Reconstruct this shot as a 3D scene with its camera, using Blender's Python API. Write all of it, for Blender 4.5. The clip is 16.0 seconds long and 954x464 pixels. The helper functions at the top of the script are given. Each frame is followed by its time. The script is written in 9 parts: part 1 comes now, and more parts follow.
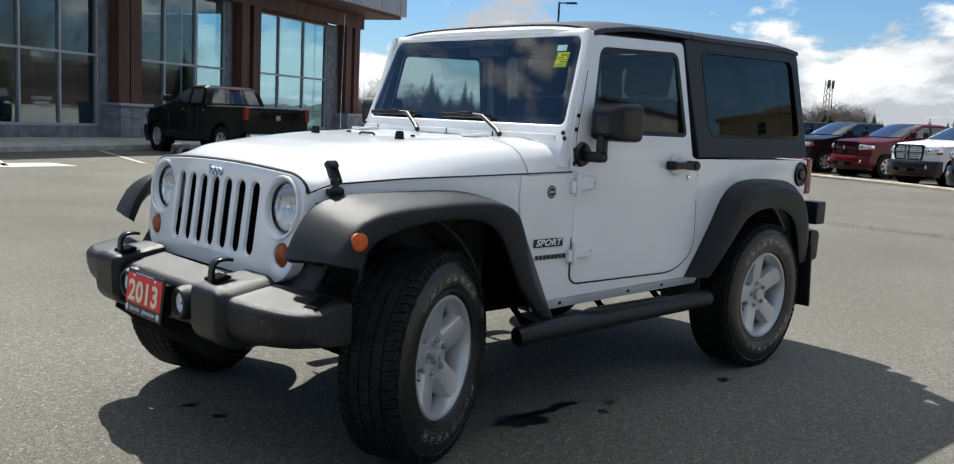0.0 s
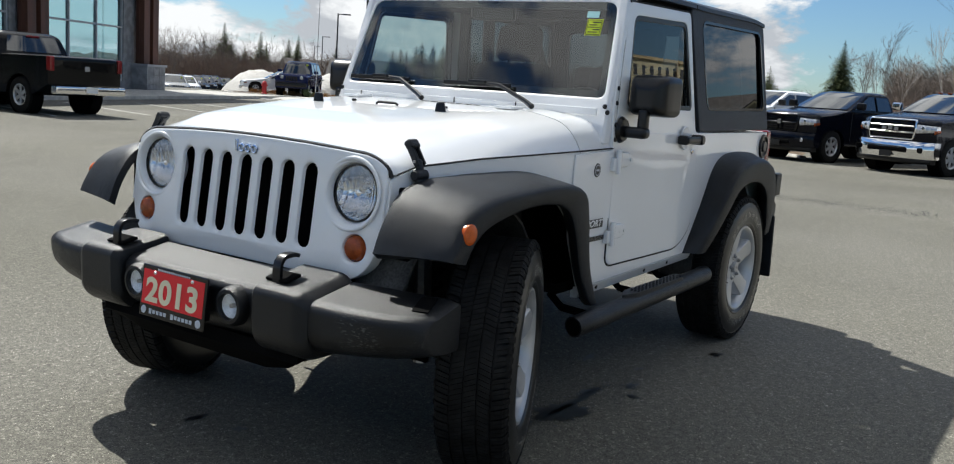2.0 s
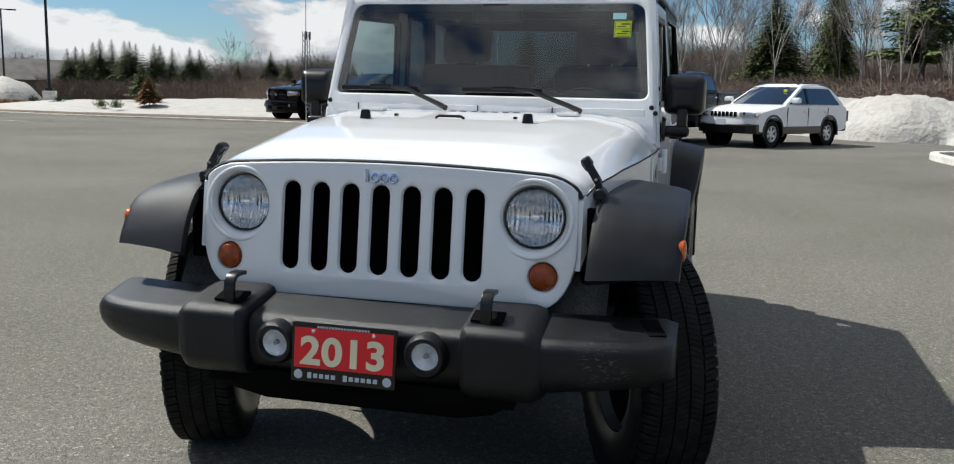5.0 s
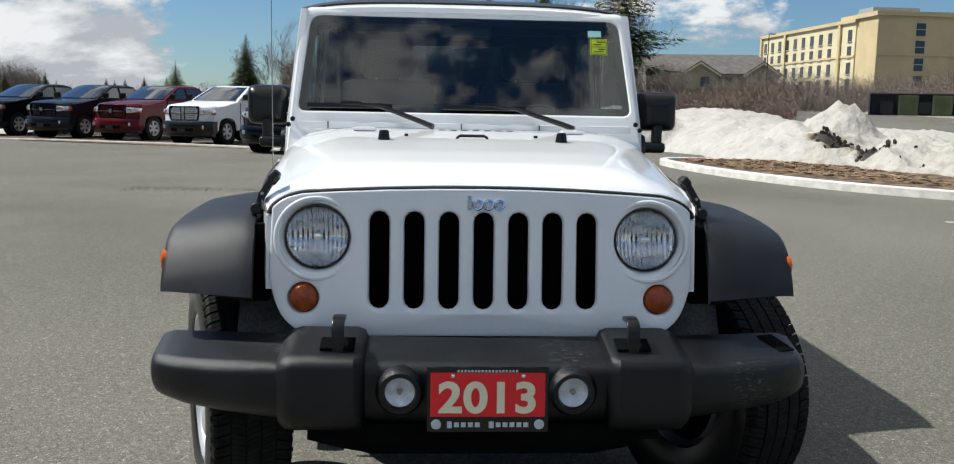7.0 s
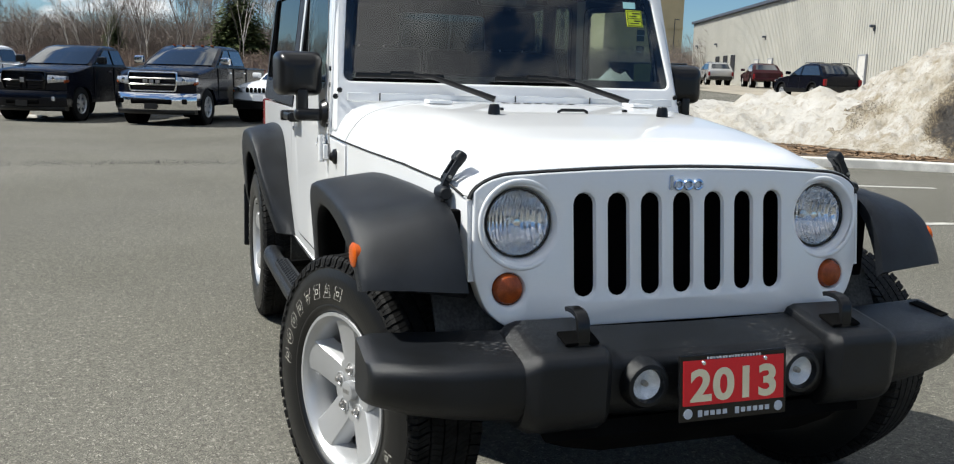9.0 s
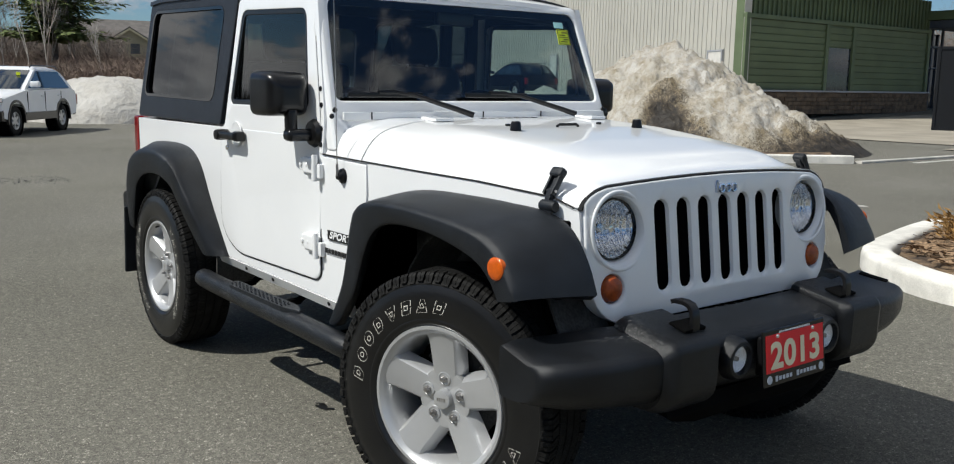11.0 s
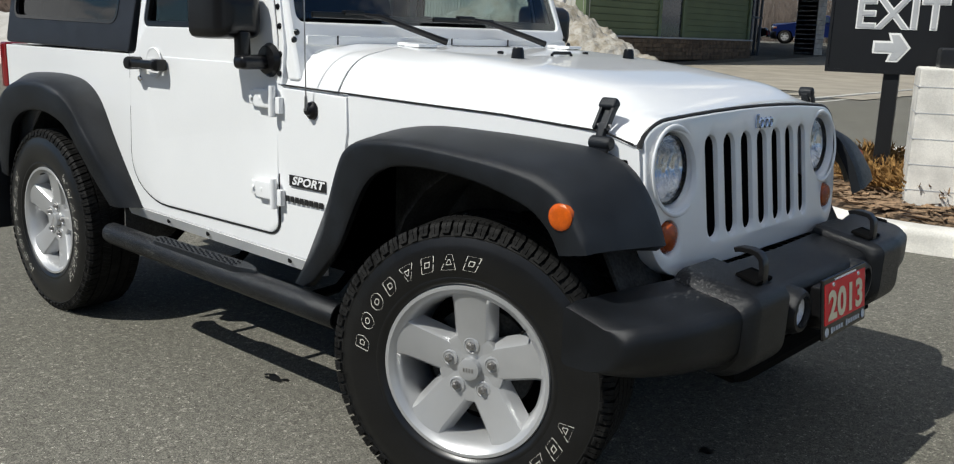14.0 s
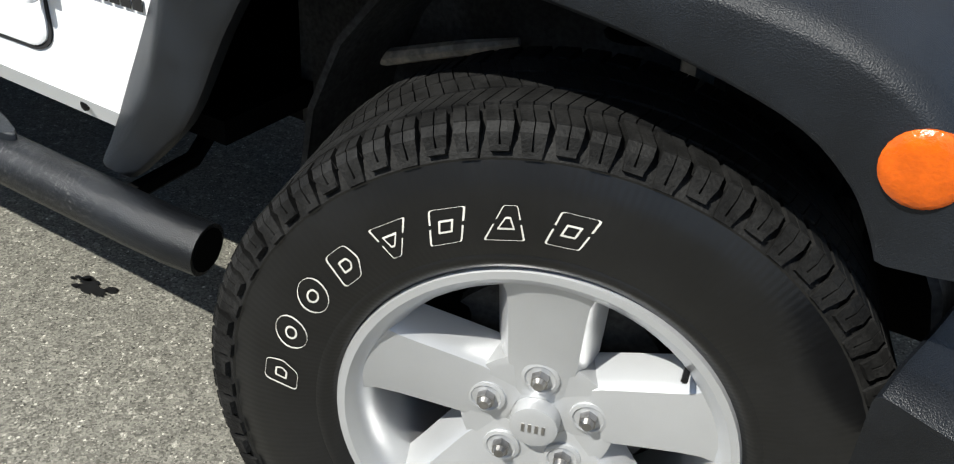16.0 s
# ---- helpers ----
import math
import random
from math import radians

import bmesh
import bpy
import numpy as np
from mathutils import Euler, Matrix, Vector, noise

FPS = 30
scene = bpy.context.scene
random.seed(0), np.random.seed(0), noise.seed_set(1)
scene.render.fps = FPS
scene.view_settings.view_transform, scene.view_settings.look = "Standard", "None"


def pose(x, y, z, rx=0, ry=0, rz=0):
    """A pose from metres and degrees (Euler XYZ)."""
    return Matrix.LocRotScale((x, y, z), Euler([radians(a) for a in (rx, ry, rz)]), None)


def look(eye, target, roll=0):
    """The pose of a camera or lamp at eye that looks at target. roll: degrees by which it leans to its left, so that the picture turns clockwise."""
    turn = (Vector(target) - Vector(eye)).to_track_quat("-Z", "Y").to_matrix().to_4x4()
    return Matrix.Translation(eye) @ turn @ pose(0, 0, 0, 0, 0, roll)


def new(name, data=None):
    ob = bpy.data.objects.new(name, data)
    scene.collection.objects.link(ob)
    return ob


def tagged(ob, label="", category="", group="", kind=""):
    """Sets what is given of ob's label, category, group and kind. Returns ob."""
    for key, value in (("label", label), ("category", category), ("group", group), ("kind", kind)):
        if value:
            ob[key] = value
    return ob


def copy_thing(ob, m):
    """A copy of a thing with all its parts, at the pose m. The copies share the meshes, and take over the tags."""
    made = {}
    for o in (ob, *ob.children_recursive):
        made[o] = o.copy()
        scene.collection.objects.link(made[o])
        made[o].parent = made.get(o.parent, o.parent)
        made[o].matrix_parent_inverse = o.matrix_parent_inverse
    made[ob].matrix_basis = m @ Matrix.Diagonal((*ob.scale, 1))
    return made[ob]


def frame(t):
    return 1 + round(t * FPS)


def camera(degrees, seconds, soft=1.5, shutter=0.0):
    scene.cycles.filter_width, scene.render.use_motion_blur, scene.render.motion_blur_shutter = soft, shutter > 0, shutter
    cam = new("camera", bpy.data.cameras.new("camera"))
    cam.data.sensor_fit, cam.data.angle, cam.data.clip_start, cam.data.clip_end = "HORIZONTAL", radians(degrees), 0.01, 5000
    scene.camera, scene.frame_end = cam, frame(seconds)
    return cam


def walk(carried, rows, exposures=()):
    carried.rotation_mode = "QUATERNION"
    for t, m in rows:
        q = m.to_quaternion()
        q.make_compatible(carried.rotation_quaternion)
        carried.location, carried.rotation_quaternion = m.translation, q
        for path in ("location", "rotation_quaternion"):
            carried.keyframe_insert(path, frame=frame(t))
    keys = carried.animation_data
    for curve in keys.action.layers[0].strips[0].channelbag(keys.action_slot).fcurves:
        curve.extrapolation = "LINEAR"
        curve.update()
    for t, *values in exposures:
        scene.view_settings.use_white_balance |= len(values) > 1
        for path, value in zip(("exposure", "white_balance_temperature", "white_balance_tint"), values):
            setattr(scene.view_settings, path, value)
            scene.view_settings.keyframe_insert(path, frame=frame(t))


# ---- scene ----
cam = camera(54.6, 16.0, 1.15)
PATH = [
    (0, (2.18, 3.336, 1.276), (0.803, 1.907, 1.034), 2.7),
    (0.5, (2.302, 3.096, 1.281), (0.865, 1.728, 1.03), 2.2),
    (1, (2.36, 2.874, 1.258), (0.883, 1.556, 0.974), 3.2),
    (1.5, (2.423, 2.621, 1.28), (0.901, 1.367, 0.95), 3.7),
    (2, (2.569, 2.356, 1.282), (0.915, 1.276, 0.971), 3.9),
    (2.5, (2.663, 2.122, 1.272), (0.952, 1.134, 0.963), 4.2),
    (3, (2.711, 1.869, 1.282), (0.974, 0.924, 0.987), 3.7),
    (5.5, (3.035, 0.701, 1.297), (1.086, 0.359, 1.009), 1.0),
    (6, (2.988, 0.418, 1.279), (1.016, 0.208, 1.02), 0.9),
    (6.5, (2.957, 0.162, 1.288), (0.977, 0.07, 1.021), 0.8),
    (7, (2.972, -0.176, 1.3), (0.994, -0.06, 1.03), 1.1),
    (7.5, (2.868, -0.465, 1.28), (0.901, -0.245, 0.99), 1.9),
    (8, (2.77, -0.755, 1.291), (0.83, -0.403, 0.958), 2.6),
    (8.5, (2.729, -1.091, 1.305), (0.842, -0.515, 0.977), 3.2),
    (9, (2.574, -1.357, 1.297), (0.712, -0.705, 0.966), 1.7),
    (9.5, (2.446, -1.589, 1.311), (0.655, -0.766, 0.97), 1.8),
    (10, (2.363, -1.885, 1.326), (0.671, -0.875, 0.982), 2.3),
    (12.5, (2.128, -2.786, 1.343), (0.686, -1.444, 0.995), -0.8),
    (13, (2.1, -2.78, 1.336), (0.713, -1.404, 0.908), -0.1),
    (13.5, (1.847, -2.683, 1.293), (0.501, -1.264, 0.873), 0.4),
    (14, (1.569, -2.551, 1.256), (0.274, -1.088, 0.832), 1.9),
    (14.5, (1.247, -2.344, 1.249), (0.002, -0.851, 0.778), 3.1),
    (15, (0.928, -2.152, 1.207), (-0.219, -0.631, 0.596), 3.9),
    (15.5, (0.633, -1.932, 1.158), (-0.372, -0.400, 0.357), 4.3),
    (16, (0.386, -1.585, 1.149), (-0.470, -0.116, 0.095), 4.0),
]
walk(cam, [(t, look(eye, target, roll)) for t, eye, target, roll in PATH],
     [(0, 0.40), (3.0, 0.25), (5.5, 0.11), (7.5, 0.18), (8.5, 0.26), (9.5, 0.19), (12.5, -0.29), (14.5, -0.14), (15.0, -0.10), (15.5, 0.08), (16.0, 0.62)])
# exposure, sky and sun
SUN_TO = Vector((-0.215, -0.768, 1.0)).normalized()


def build_world():
    w = bpy.data.worlds.new("sky")
    scene.world = w
    w.use_nodes = True
    nt = w.node_tree
    nt.nodes.clear()
    n = nt.nodes.new
    out, bg = n("ShaderNodeOutputWorld"), n("ShaderNodeBackground")
    sky = n("ShaderNodeTexSky")
    sky.sky_type = "NISHITA"
    sky.sun_disc = False
    sky.sun_elevation = math.asin(SUN_TO.z)
    sky.sun_rotation = math.atan2(SUN_TO.x, SUN_TO.y)
    sky.air_density, sky.dust_density, sky.ozone_density = 1.0, 0.15, 2.0
    gain = n("ShaderNodeVectorMath")
    gain.operation = "MULTIPLY"
    gain.inputs[1].default_value = (0.051, 0.069, 0.087)
    nt.links.new(sky.outputs[0], gain.inputs[0])
    # heaped clouds: noise over the dome, squashed so that they lie flat; lit tops, grey bases
    co = n("ShaderNodeTexCoord")
    sep = n("ShaderNodeSeparateXYZ")
    nt.links.new(co.outputs["Generated"], sep.inputs[0])
    mx = n("ShaderNodeMath")
    mx.operation = "MAXIMUM"
    mx.inputs[1].default_value = 0.0
    nt.links.new(sep.outputs[2], mx.inputs[0])
    # height bent so that clouds get smaller towards the horizon
    hz = n("ShaderNodeMath")
    hz.operation = "POWER"
    hz.inputs[1].default_value = 0.75
    nt.links.new(mx.outputs[0], hz.inputs[0])
    com = n("ShaderNodeCombineXYZ")
    for i, o in ((0, sep.outputs[0]), (1, sep.outputs[1]), (2, hz.outputs[0])):
        nt.links.new(o, com.inputs[i])

    def layer(offset, scale, detail, rough):
        mp, nz = n("ShaderNodeMapping"), n("ShaderNodeTexNoise")
        mp.inputs["Location"].default_value = offset
        mp.inputs["Scale"].default_value = (1.0, 1.0, 1.6)
        nz.inputs["Scale"].default_value = scale
        nz.inputs["Detail"].default_value = detail
        nz.inputs["Roughness"].default_value = rough
        nz.inputs["Distortion"].default_value = 0.15
        nt.links.new(com.outputs[0], mp.inputs[0])
        nt.links.new(mp.outputs[0], nz.inputs["Vector"])
        return nz.outputs[0]
    body, above = layer((3.7, 1.3, 0.4), 3.9, 10, 0.60), layer((3.7, 1.3, 0.50), 3.9, 6, 0.5)
    ramp = n("ShaderNodeValToRGB")
    ramp.color_ramp.elements[0].position, ramp.color_ramp.elements[1].position = 0.490, 0.540
    # the bank is closed near the horizon and breaks up overhead
    thin = n("ShaderNodeMath")
    thin.operation = "MULTIPLY_ADD"
    thin.inputs[1].default_value, thin.inputs[2].default_value = -1.12, 0.120
    nt.links.new(mx.outputs[0], thin.inputs[0])
    least = n("ShaderNodeMath")
    least.operation = "MAXIMUM"
    least.inputs[1].default_value = -0.09
    nt.links.new(thin.outputs[0], least.inputs[0])
    # and gathers again high up
    high = n("ShaderNodeMapRange")
    high.inputs[1].default_value, high.inputs[2].default_value, high.inputs[3].default_value, high.inputs[4].default_value = 0.32, 0.58, 0.0, 0.13
    nt.links.new(mx.outputs[0], high.inputs[0])
    upper = n("ShaderNodeMath")
    nt.links.new(least.outputs[0], upper.inputs[0])
    nt.links.new(high.outputs[0], upper.inputs[1])
    # fewer clouds over the hotel side
    side, open_side = n("ShaderNodeMapRange"), n("ShaderNodeMath")
    side.inputs[1].default_value, side.inputs[2].default_value, side.inputs[3].default_value, side.inputs[4].default_value = 0.02, 0.20, 0.0, -0.12
    nt.links.new(sep.outputs[1], side.inputs[0])
    low = n("ShaderNodeMapRange")
    low.inputs[1].default_value, low.inputs[2].default_value, low.inputs[3].default_value, low.inputs[4].default_value = 0.12, 0.26, 1.0, 0.0
    nt.links.new(mx.outputs[0], low.inputs[0])
    part_open = n("ShaderNodeMath")
    part_open.operation = "MULTIPLY"
    nt.links.new(side.outputs[0], part_open.inputs[0])
    nt.links.new(low.outputs[0], part_open.inputs[1])
    nt.links.new(upper.outputs[0], open_side.inputs[0])
    nt.links.new(part_open.outputs[0], open_side.inputs[1])
    cov = n("ShaderNodeMath")
    nt.links.new(body, cov.inputs[0])
    nt.links.new(open_side.outputs[0], cov.inputs[1])
    nt.links.new(cov.outputs[0], ramp.inputs[0])
    dif = n("ShaderNodeMath")
    dif.operation = "SUBTRACT"
    nt.links.new(body, dif.inputs[0])
    nt.links.new(above, dif.inputs[1])
    lit = n("ShaderNodeMapRange")
    lit.inputs[1].default_value, lit.inputs[2].default_value = -0.055, 0.065
    nt.links.new(dif.outputs[0], lit.inputs[0])
    shade = n("ShaderNodeValToRGB")
    shade.color_ramp.elements[0].position, shade.color_ramp.elements[1].position = 0.10, 0.95
    shade.color_ramp.elements[0].color = (0.46, 0.49, 0.53, 1)
    shade.color_ramp.elements[1].color = (0.86, 0.88, 0.89, 1)
    nt.links.new(lit.outputs[0], shade.inputs[0])
    mix = n("ShaderNodeMix")
    mix.data_type = "RGBA"
    nt.links.new(ramp.outputs[0], mix.inputs[0])
    nt.links.new(gain.outputs[0], mix.inputs[6])
    nt.links.new(shade.outputs[0], mix.inputs[7])
    nt.links.new(mix.outputs[2], bg.inputs[0])
    bg.inputs[1].default_value = 0.90
    nt.links.new(bg.outputs[0], out.inputs[0])


build_world()
sun = new("sun", bpy.data.lights.new("sun", "SUN"))
sun.data.energy, sun.data.angle, sun.data.color = 5.2, radians(0.55), (0.985, 0.975, 0.915)
sun.matrix_world = look(SUN_TO * 60, (0, 0, 0))


# ---- modelling tools ----
def material(name, color, rough=0.5, metal=0.0, var=0.08, scale=6.0, bump=0.0, bscale=120.0, coat=0.0, spec=0.5, color2=None, lo=0.4, hi=0.62, detail=5.0, island=0.0, stretch=None):
    """A procedural surface: base colour varied at two scales, fine relief, optional clear coat."""
    m = bpy.data.materials.new(name)
    m.use_nodes = True
    nt = m.node_tree
    b = nt.nodes["Principled BSDF"]
    b.inputs["Roughness"].default_value = rough
    b.inputs["Metallic"].default_value = metal
    b.inputs["Coat Weight"].default_value = coat
    b.inputs["Coat Roughness"].default_value = 0.04
    b.inputs["Specular IOR Level"].default_value = spec
    co = nt.nodes.new("ShaderNodeTexCoord")
    src = co.outputs["Object"]
    if stretch:
        mp = nt.nodes.new("ShaderNodeMapping")
        mp.inputs["Scale"].default_value = stretch
        nt.links.new(src, mp.inputs[0])
        src = mp.outputs[0]
    n1 = nt.nodes.new("ShaderNodeTexNoise")
    n1.inputs["Scale"].default_value = scale
    n1.inputs["Detail"].default_value = detail
    nt.links.new(src, n1.inputs["Vector"])
    ramp = nt.nodes.new("ShaderNodeValToRGB")
    c2 = color2 or [min(1, c * (1 + var)) for c in color]
    ramp.color_ramp.elements[0].color = (*[c * (1 - (0 if color2 else var)) for c in color], 1)
    ramp.color_ramp.elements[1].color = (*c2, 1)
    ramp.color_ramp.elements[0].position, ramp.color_ramp.elements[1].position = lo, hi
    nt.links.new(n1.outputs[0], ramp.inputs[0])
    n2 = nt.nodes.new("ShaderNodeTexNoise")
    n2.inputs["Scale"].default_value = bscale
    n2.inputs["Detail"].default_value = 3
    nt.links.new(src, n2.inputs["Vector"])
    mul = nt.nodes.new("ShaderNodeMix")
    mul.data_type, mul.blend_type = "RGBA", "MULTIPLY"
    mul.inputs[0].default_value = min(1.0, var * 2.2)
    nt.links.new(ramp.outputs[0], mul.inputs[6])
    nt.links.new(n2.outputs[0], mul.inputs[7])
    last = mul.outputs[2]
    gain = nt.nodes.new("ShaderNodeVectorMath")
    gain.operation = "SCALE"
    gain.inputs["Scale"].default_value = 1.0 + min(1.0, var * 2.2) * 0.85
    nt.links.new(last, gain.inputs[0])
    last = gain.outputs[0]
    if island:
        geo = nt.nodes.new("ShaderNodeNewGeometry")
        info = nt.nodes.new("ShaderNodeObjectInfo")
        add = nt.nodes.new("ShaderNodeMath")
        nt.links.new(geo.outputs["Random Per Island"], add.inputs[0])
        nt.links.new(info.outputs["Random"], add.inputs[1])
        mr = nt.nodes.new("ShaderNodeMapRange")
        mr.inputs[2].default_value = 2.0
        mr.inputs[3].default_value, mr.inputs[4].default_value = 1 - island, 1 + island
        nt.links.new(add.outputs[0], mr.inputs[0])
        sc = nt.nodes.new("ShaderNodeVectorMath")
        sc.operation = "SCALE"
        nt.links.new(last, sc.inputs[0])
        nt.links.new(mr.outputs[0], sc.inputs["Scale"])
        last = sc.outputs[0]
    nt.links.new(last, b.inputs["Base Color"])
    if bump:
        bp = nt.nodes.new("ShaderNodeBump")
        bp.inputs["Strength"].default_value = min(1.0, bump)
        bp.inputs["Distance"].default_value = 0.004 if bump <= 1 else 0.004 * bump
        nt.links.new(n2.outputs[0], bp.inputs["Height"])
        nt.links.new(bp.outputs[0], b.inputs["Normal"])
    return m


def glass(name, tint, gloss=1.5, rough=0.0):
    """A thin pane: what is behind it, tinted, and a mirror image by Fresnel."""
    m = bpy.data.materials.new(name)
    m.use_nodes = True
    nt = m.node_tree
    nt.nodes.clear()
    out = nt.nodes.new("ShaderNodeOutputMaterial")
    tr, gl = nt.nodes.new("ShaderNodeBsdfTransparent"), nt.nodes.new("ShaderNodeBsdfGlossy")
    tr.inputs[0].default_value = (*tint, 1)
    gl.inputs["Roughness"].default_value = rough
    lw, mix = nt.nodes.new("ShaderNodeLayerWeight"), nt.nodes.new("ShaderNodeMixShader")
    lw.inputs[0].default_value = 0.5
    pw, ad = nt.nodes.new("ShaderNodeMath"), nt.nodes.new("ShaderNodeMath")
    pw.operation, ad.operation = "POWER", "MULTIPLY_ADD"
    pw.inputs[1].default_value = 4.0
    ad.inputs[1].default_value, ad.inputs[2].default_value = 0.8, 0.03 * gloss
    nt.links.new(lw.outputs["Facing"], pw.inputs[0])
    nt.links.new(pw.outputs[0], ad.inputs[0])
    nt.links.new(ad.outputs[0], mix.inputs[0])
    nt.links.new(tr.outputs[0], mix.inputs[1])
    nt.links.new(gl.outputs[0], mix.inputs[2])
    nt.links.new(mix.outputs[0], out.inputs[0])
    return m


def thing(name, m=None, label="", category="", group="", kind=""):
    ob = new(name)
    ob.empty_display_size = 0.2
    if m is not None:
        ob.matrix_basis = m
    return tagged(ob, label, category, group, kind)


def part(name, bm, mat, parent=None, label="", smooth=35.0, kind=""):
    """Link a bmesh as one mesh object under a thing or a part. smooth: degrees up to which edges shade round."""
    bmesh.ops.recalc_face_normals(bm, faces=bm.faces)
    me = bpy.data.meshes.new(name)
    for f in bm.faces:
        f.smooth = smooth > 0
    if smooth > 0:
        lim = radians(smooth)
        for e in bm.edges:
            if len(e.link_faces) == 2 and e.calc_face_angle(0) > lim:
                e.smooth = False
    bm.to_mesh(me)
    bm.free()
    me.materials.append(mat)
    ob = new(name, me)
    ob.parent = parent
    if smooth > 0 and len(me.polygons) > 6:
        wn = ob.modifiers.new("even_normals", "WEIGHTED_NORMAL")
        wn.keep_sharp = True
    return tagged(ob, label, kind=kind)


def from_lists(name, verts, faces, mat, parent=None, label="", smooth=True, kind=""):
    me = bpy.data.meshes.new(name)
    me.from_pydata(verts, [], faces)
    me.validate()
    if smooth:
        me.polygons.foreach_set("use_smooth", [True] * len(me.polygons))
    me.materials.append(mat)
    ob = new(name, me)
    ob.parent = parent
    return tagged(ob, label, kind=kind)


def merge(*bms):
    out = bmesh.new()
    for b in bms:
        me = bpy.data.meshes.new("tmp")
        b.to_mesh(me)
        b.free()
        out.from_mesh(me)
        bpy.data.meshes.remove(me)
    return out


def moved(bm, m):
    bmesh.ops.transform(bm, matrix=m, verts=bm.verts)
    return bm


def mirrored(bm, sy):
    if sy < 0:
        bmesh.ops.transform(bm, matrix=Matrix.Diagonal((1, -1, 1, 1)), verts=bm.verts)
    return bm


def rbox(c, s, r=0.01, seg=2):
    bm = bmesh.new()
    bmesh.ops.create_cube(bm, size=1)
    bmesh.ops.transform(bm, matrix=Matrix.Translation(c) @ Matrix.Diagonal((*s, 1)), verts=bm.verts)
    if r > 0:
        bmesh.ops.bevel(bm, geom=list(bm.edges), offset=min(r, min(s) * 0.49), segments=seg, profile=0.5, affect="EDGES")
    return bm


def prism(outline, axis, a, b, r=0.0, seg=2):
    """A flat outline (two coordinates) pushed through along an axis from a to b, its rims rounded by r."""
    bm = bmesh.new()

    def at(p, h):
        return {"x": (h, p[0], p[1]), "y": (p[0], h, p[1]), "z": (p[0], p[1], h)}[axis]
    lo = [bm.verts.new(at(p, a)) for p in outline]
    hi = [bm.verts.new(at(p, b)) for p in outline]
    n = len(outline)
    f1, f2 = bm.faces.new(lo), bm.faces.new(hi)
    for i in range(n):
        bm.faces.new((lo[i], lo[(i + 1) % n], hi[(i + 1) % n], hi[i]))
    if r:
        bmesh.ops.bevel(bm, geom=list(set(f1.edges) | set(f2.edges)), offset=r, segments=seg, profile=0.5, affect="EDGES")
    return bm


def loft(rows, closed=True, caps=True):
    """Skin over equal rows of points. closed: each row is a ring."""
    bm = bmesh.new()
    vs = [[bm.verts.new(p) for p in row] for row in rows]
    n = len(rows[0])
    for a, b in zip(vs, vs[1:]):
        for i in range(n if closed else n - 1):
            j = (i + 1) % n
            bm.faces.new((a[i], a[j], b[j], b[i]))
    if closed and caps:
        bm.faces.new(vs[0])
        bm.faces.new(vs[-1])
    return bm


def shell(rows, depth):
    """A sheet given by rows of points, thickened by depth along -normal."""
    bm = loft(rows, closed=False)
    bmesh.ops.recalc_face_normals(bm, faces=bm.faces)
    bmesh.ops.solidify(bm, geom=list(bm.faces), thickness=depth)
    return bm


def lathe(profile, n=32, closed=False):
    """Profile of (radius, height) turned round the y axis."""
    bm = bmesh.new()
    rows = []
    for k in range(n):
        a = 2 * math.pi * k / n
        rows.append([bm.verts.new((r * math.cos(a), h, r * math.sin(a))) for r, h in profile])
    m = len(profile)
    for k in range(n):
        p, q = rows[k], rows[(k + 1) % n]
        for i in range(m if closed else m - 1):
            j = (i + 1) % m
            bm.faces.new((p[i], p[j], q[j], q[i]))
    bmesh.ops.remove_doubles(bm, verts=bm.verts, dist=1e-5)
    return bm


def tube(points, radius, n=8, caps=True):
    """A round bar along points; radius may be a list."""
    pts = [Vector(p) for p in points]
    rad = radius if isinstance(radius, (list, tuple)) else [radius] * len(pts)
    rows = []
    ref = None
    for i, p in enumerate(pts):
        d = (pts[min(i + 1, len(pts) - 1)] - pts[max(i - 1, 0)]).normalized()
        if ref is None:
            ref = d.orthogonal().normalized()
        ref = (ref - d * ref.dot(d)).normalized()
        s = d.cross(ref)
        rows.append([p + (ref * math.cos(2 * math.pi * k / n) + s * math.sin(2 * math.pi * k / n)) * rad[i] for k in range(n)])
    return loft(rows, True, caps)


def rounded(pts, r, n=4):
    """Round the corners of a closed outline; r may be a list."""
    out = []
    m = len(pts)
    for i, p in enumerate(pts):
        rr = r[i] if isinstance(r, (list, tuple)) else r
        p = Vector(p)
        a, b = (Vector(pts[i - 1]) - p), (Vector(pts[(i + 1) % m]) - p)
        ra = min(rr, a.length * 0.49, b.length * 0.49)
        p0, p1 = p + a.normalized() * ra, p + b.normalized() * ra
        if rr <= 0:
            out.append(tuple(p))
            continue
        for k in range(n + 1):
            t = k / n
            out.append(tuple(p0 * (1 - t) ** 2 + p * 2 * t * (1 - t) + p1 * t * t))
    return out


def circle(cx, cy, r, n=24):
    return [(cx + r * math.cos(2 * math.pi * k / n), cy + r * math.sin(2 * math.pi * k / n)) for k in range(n)]


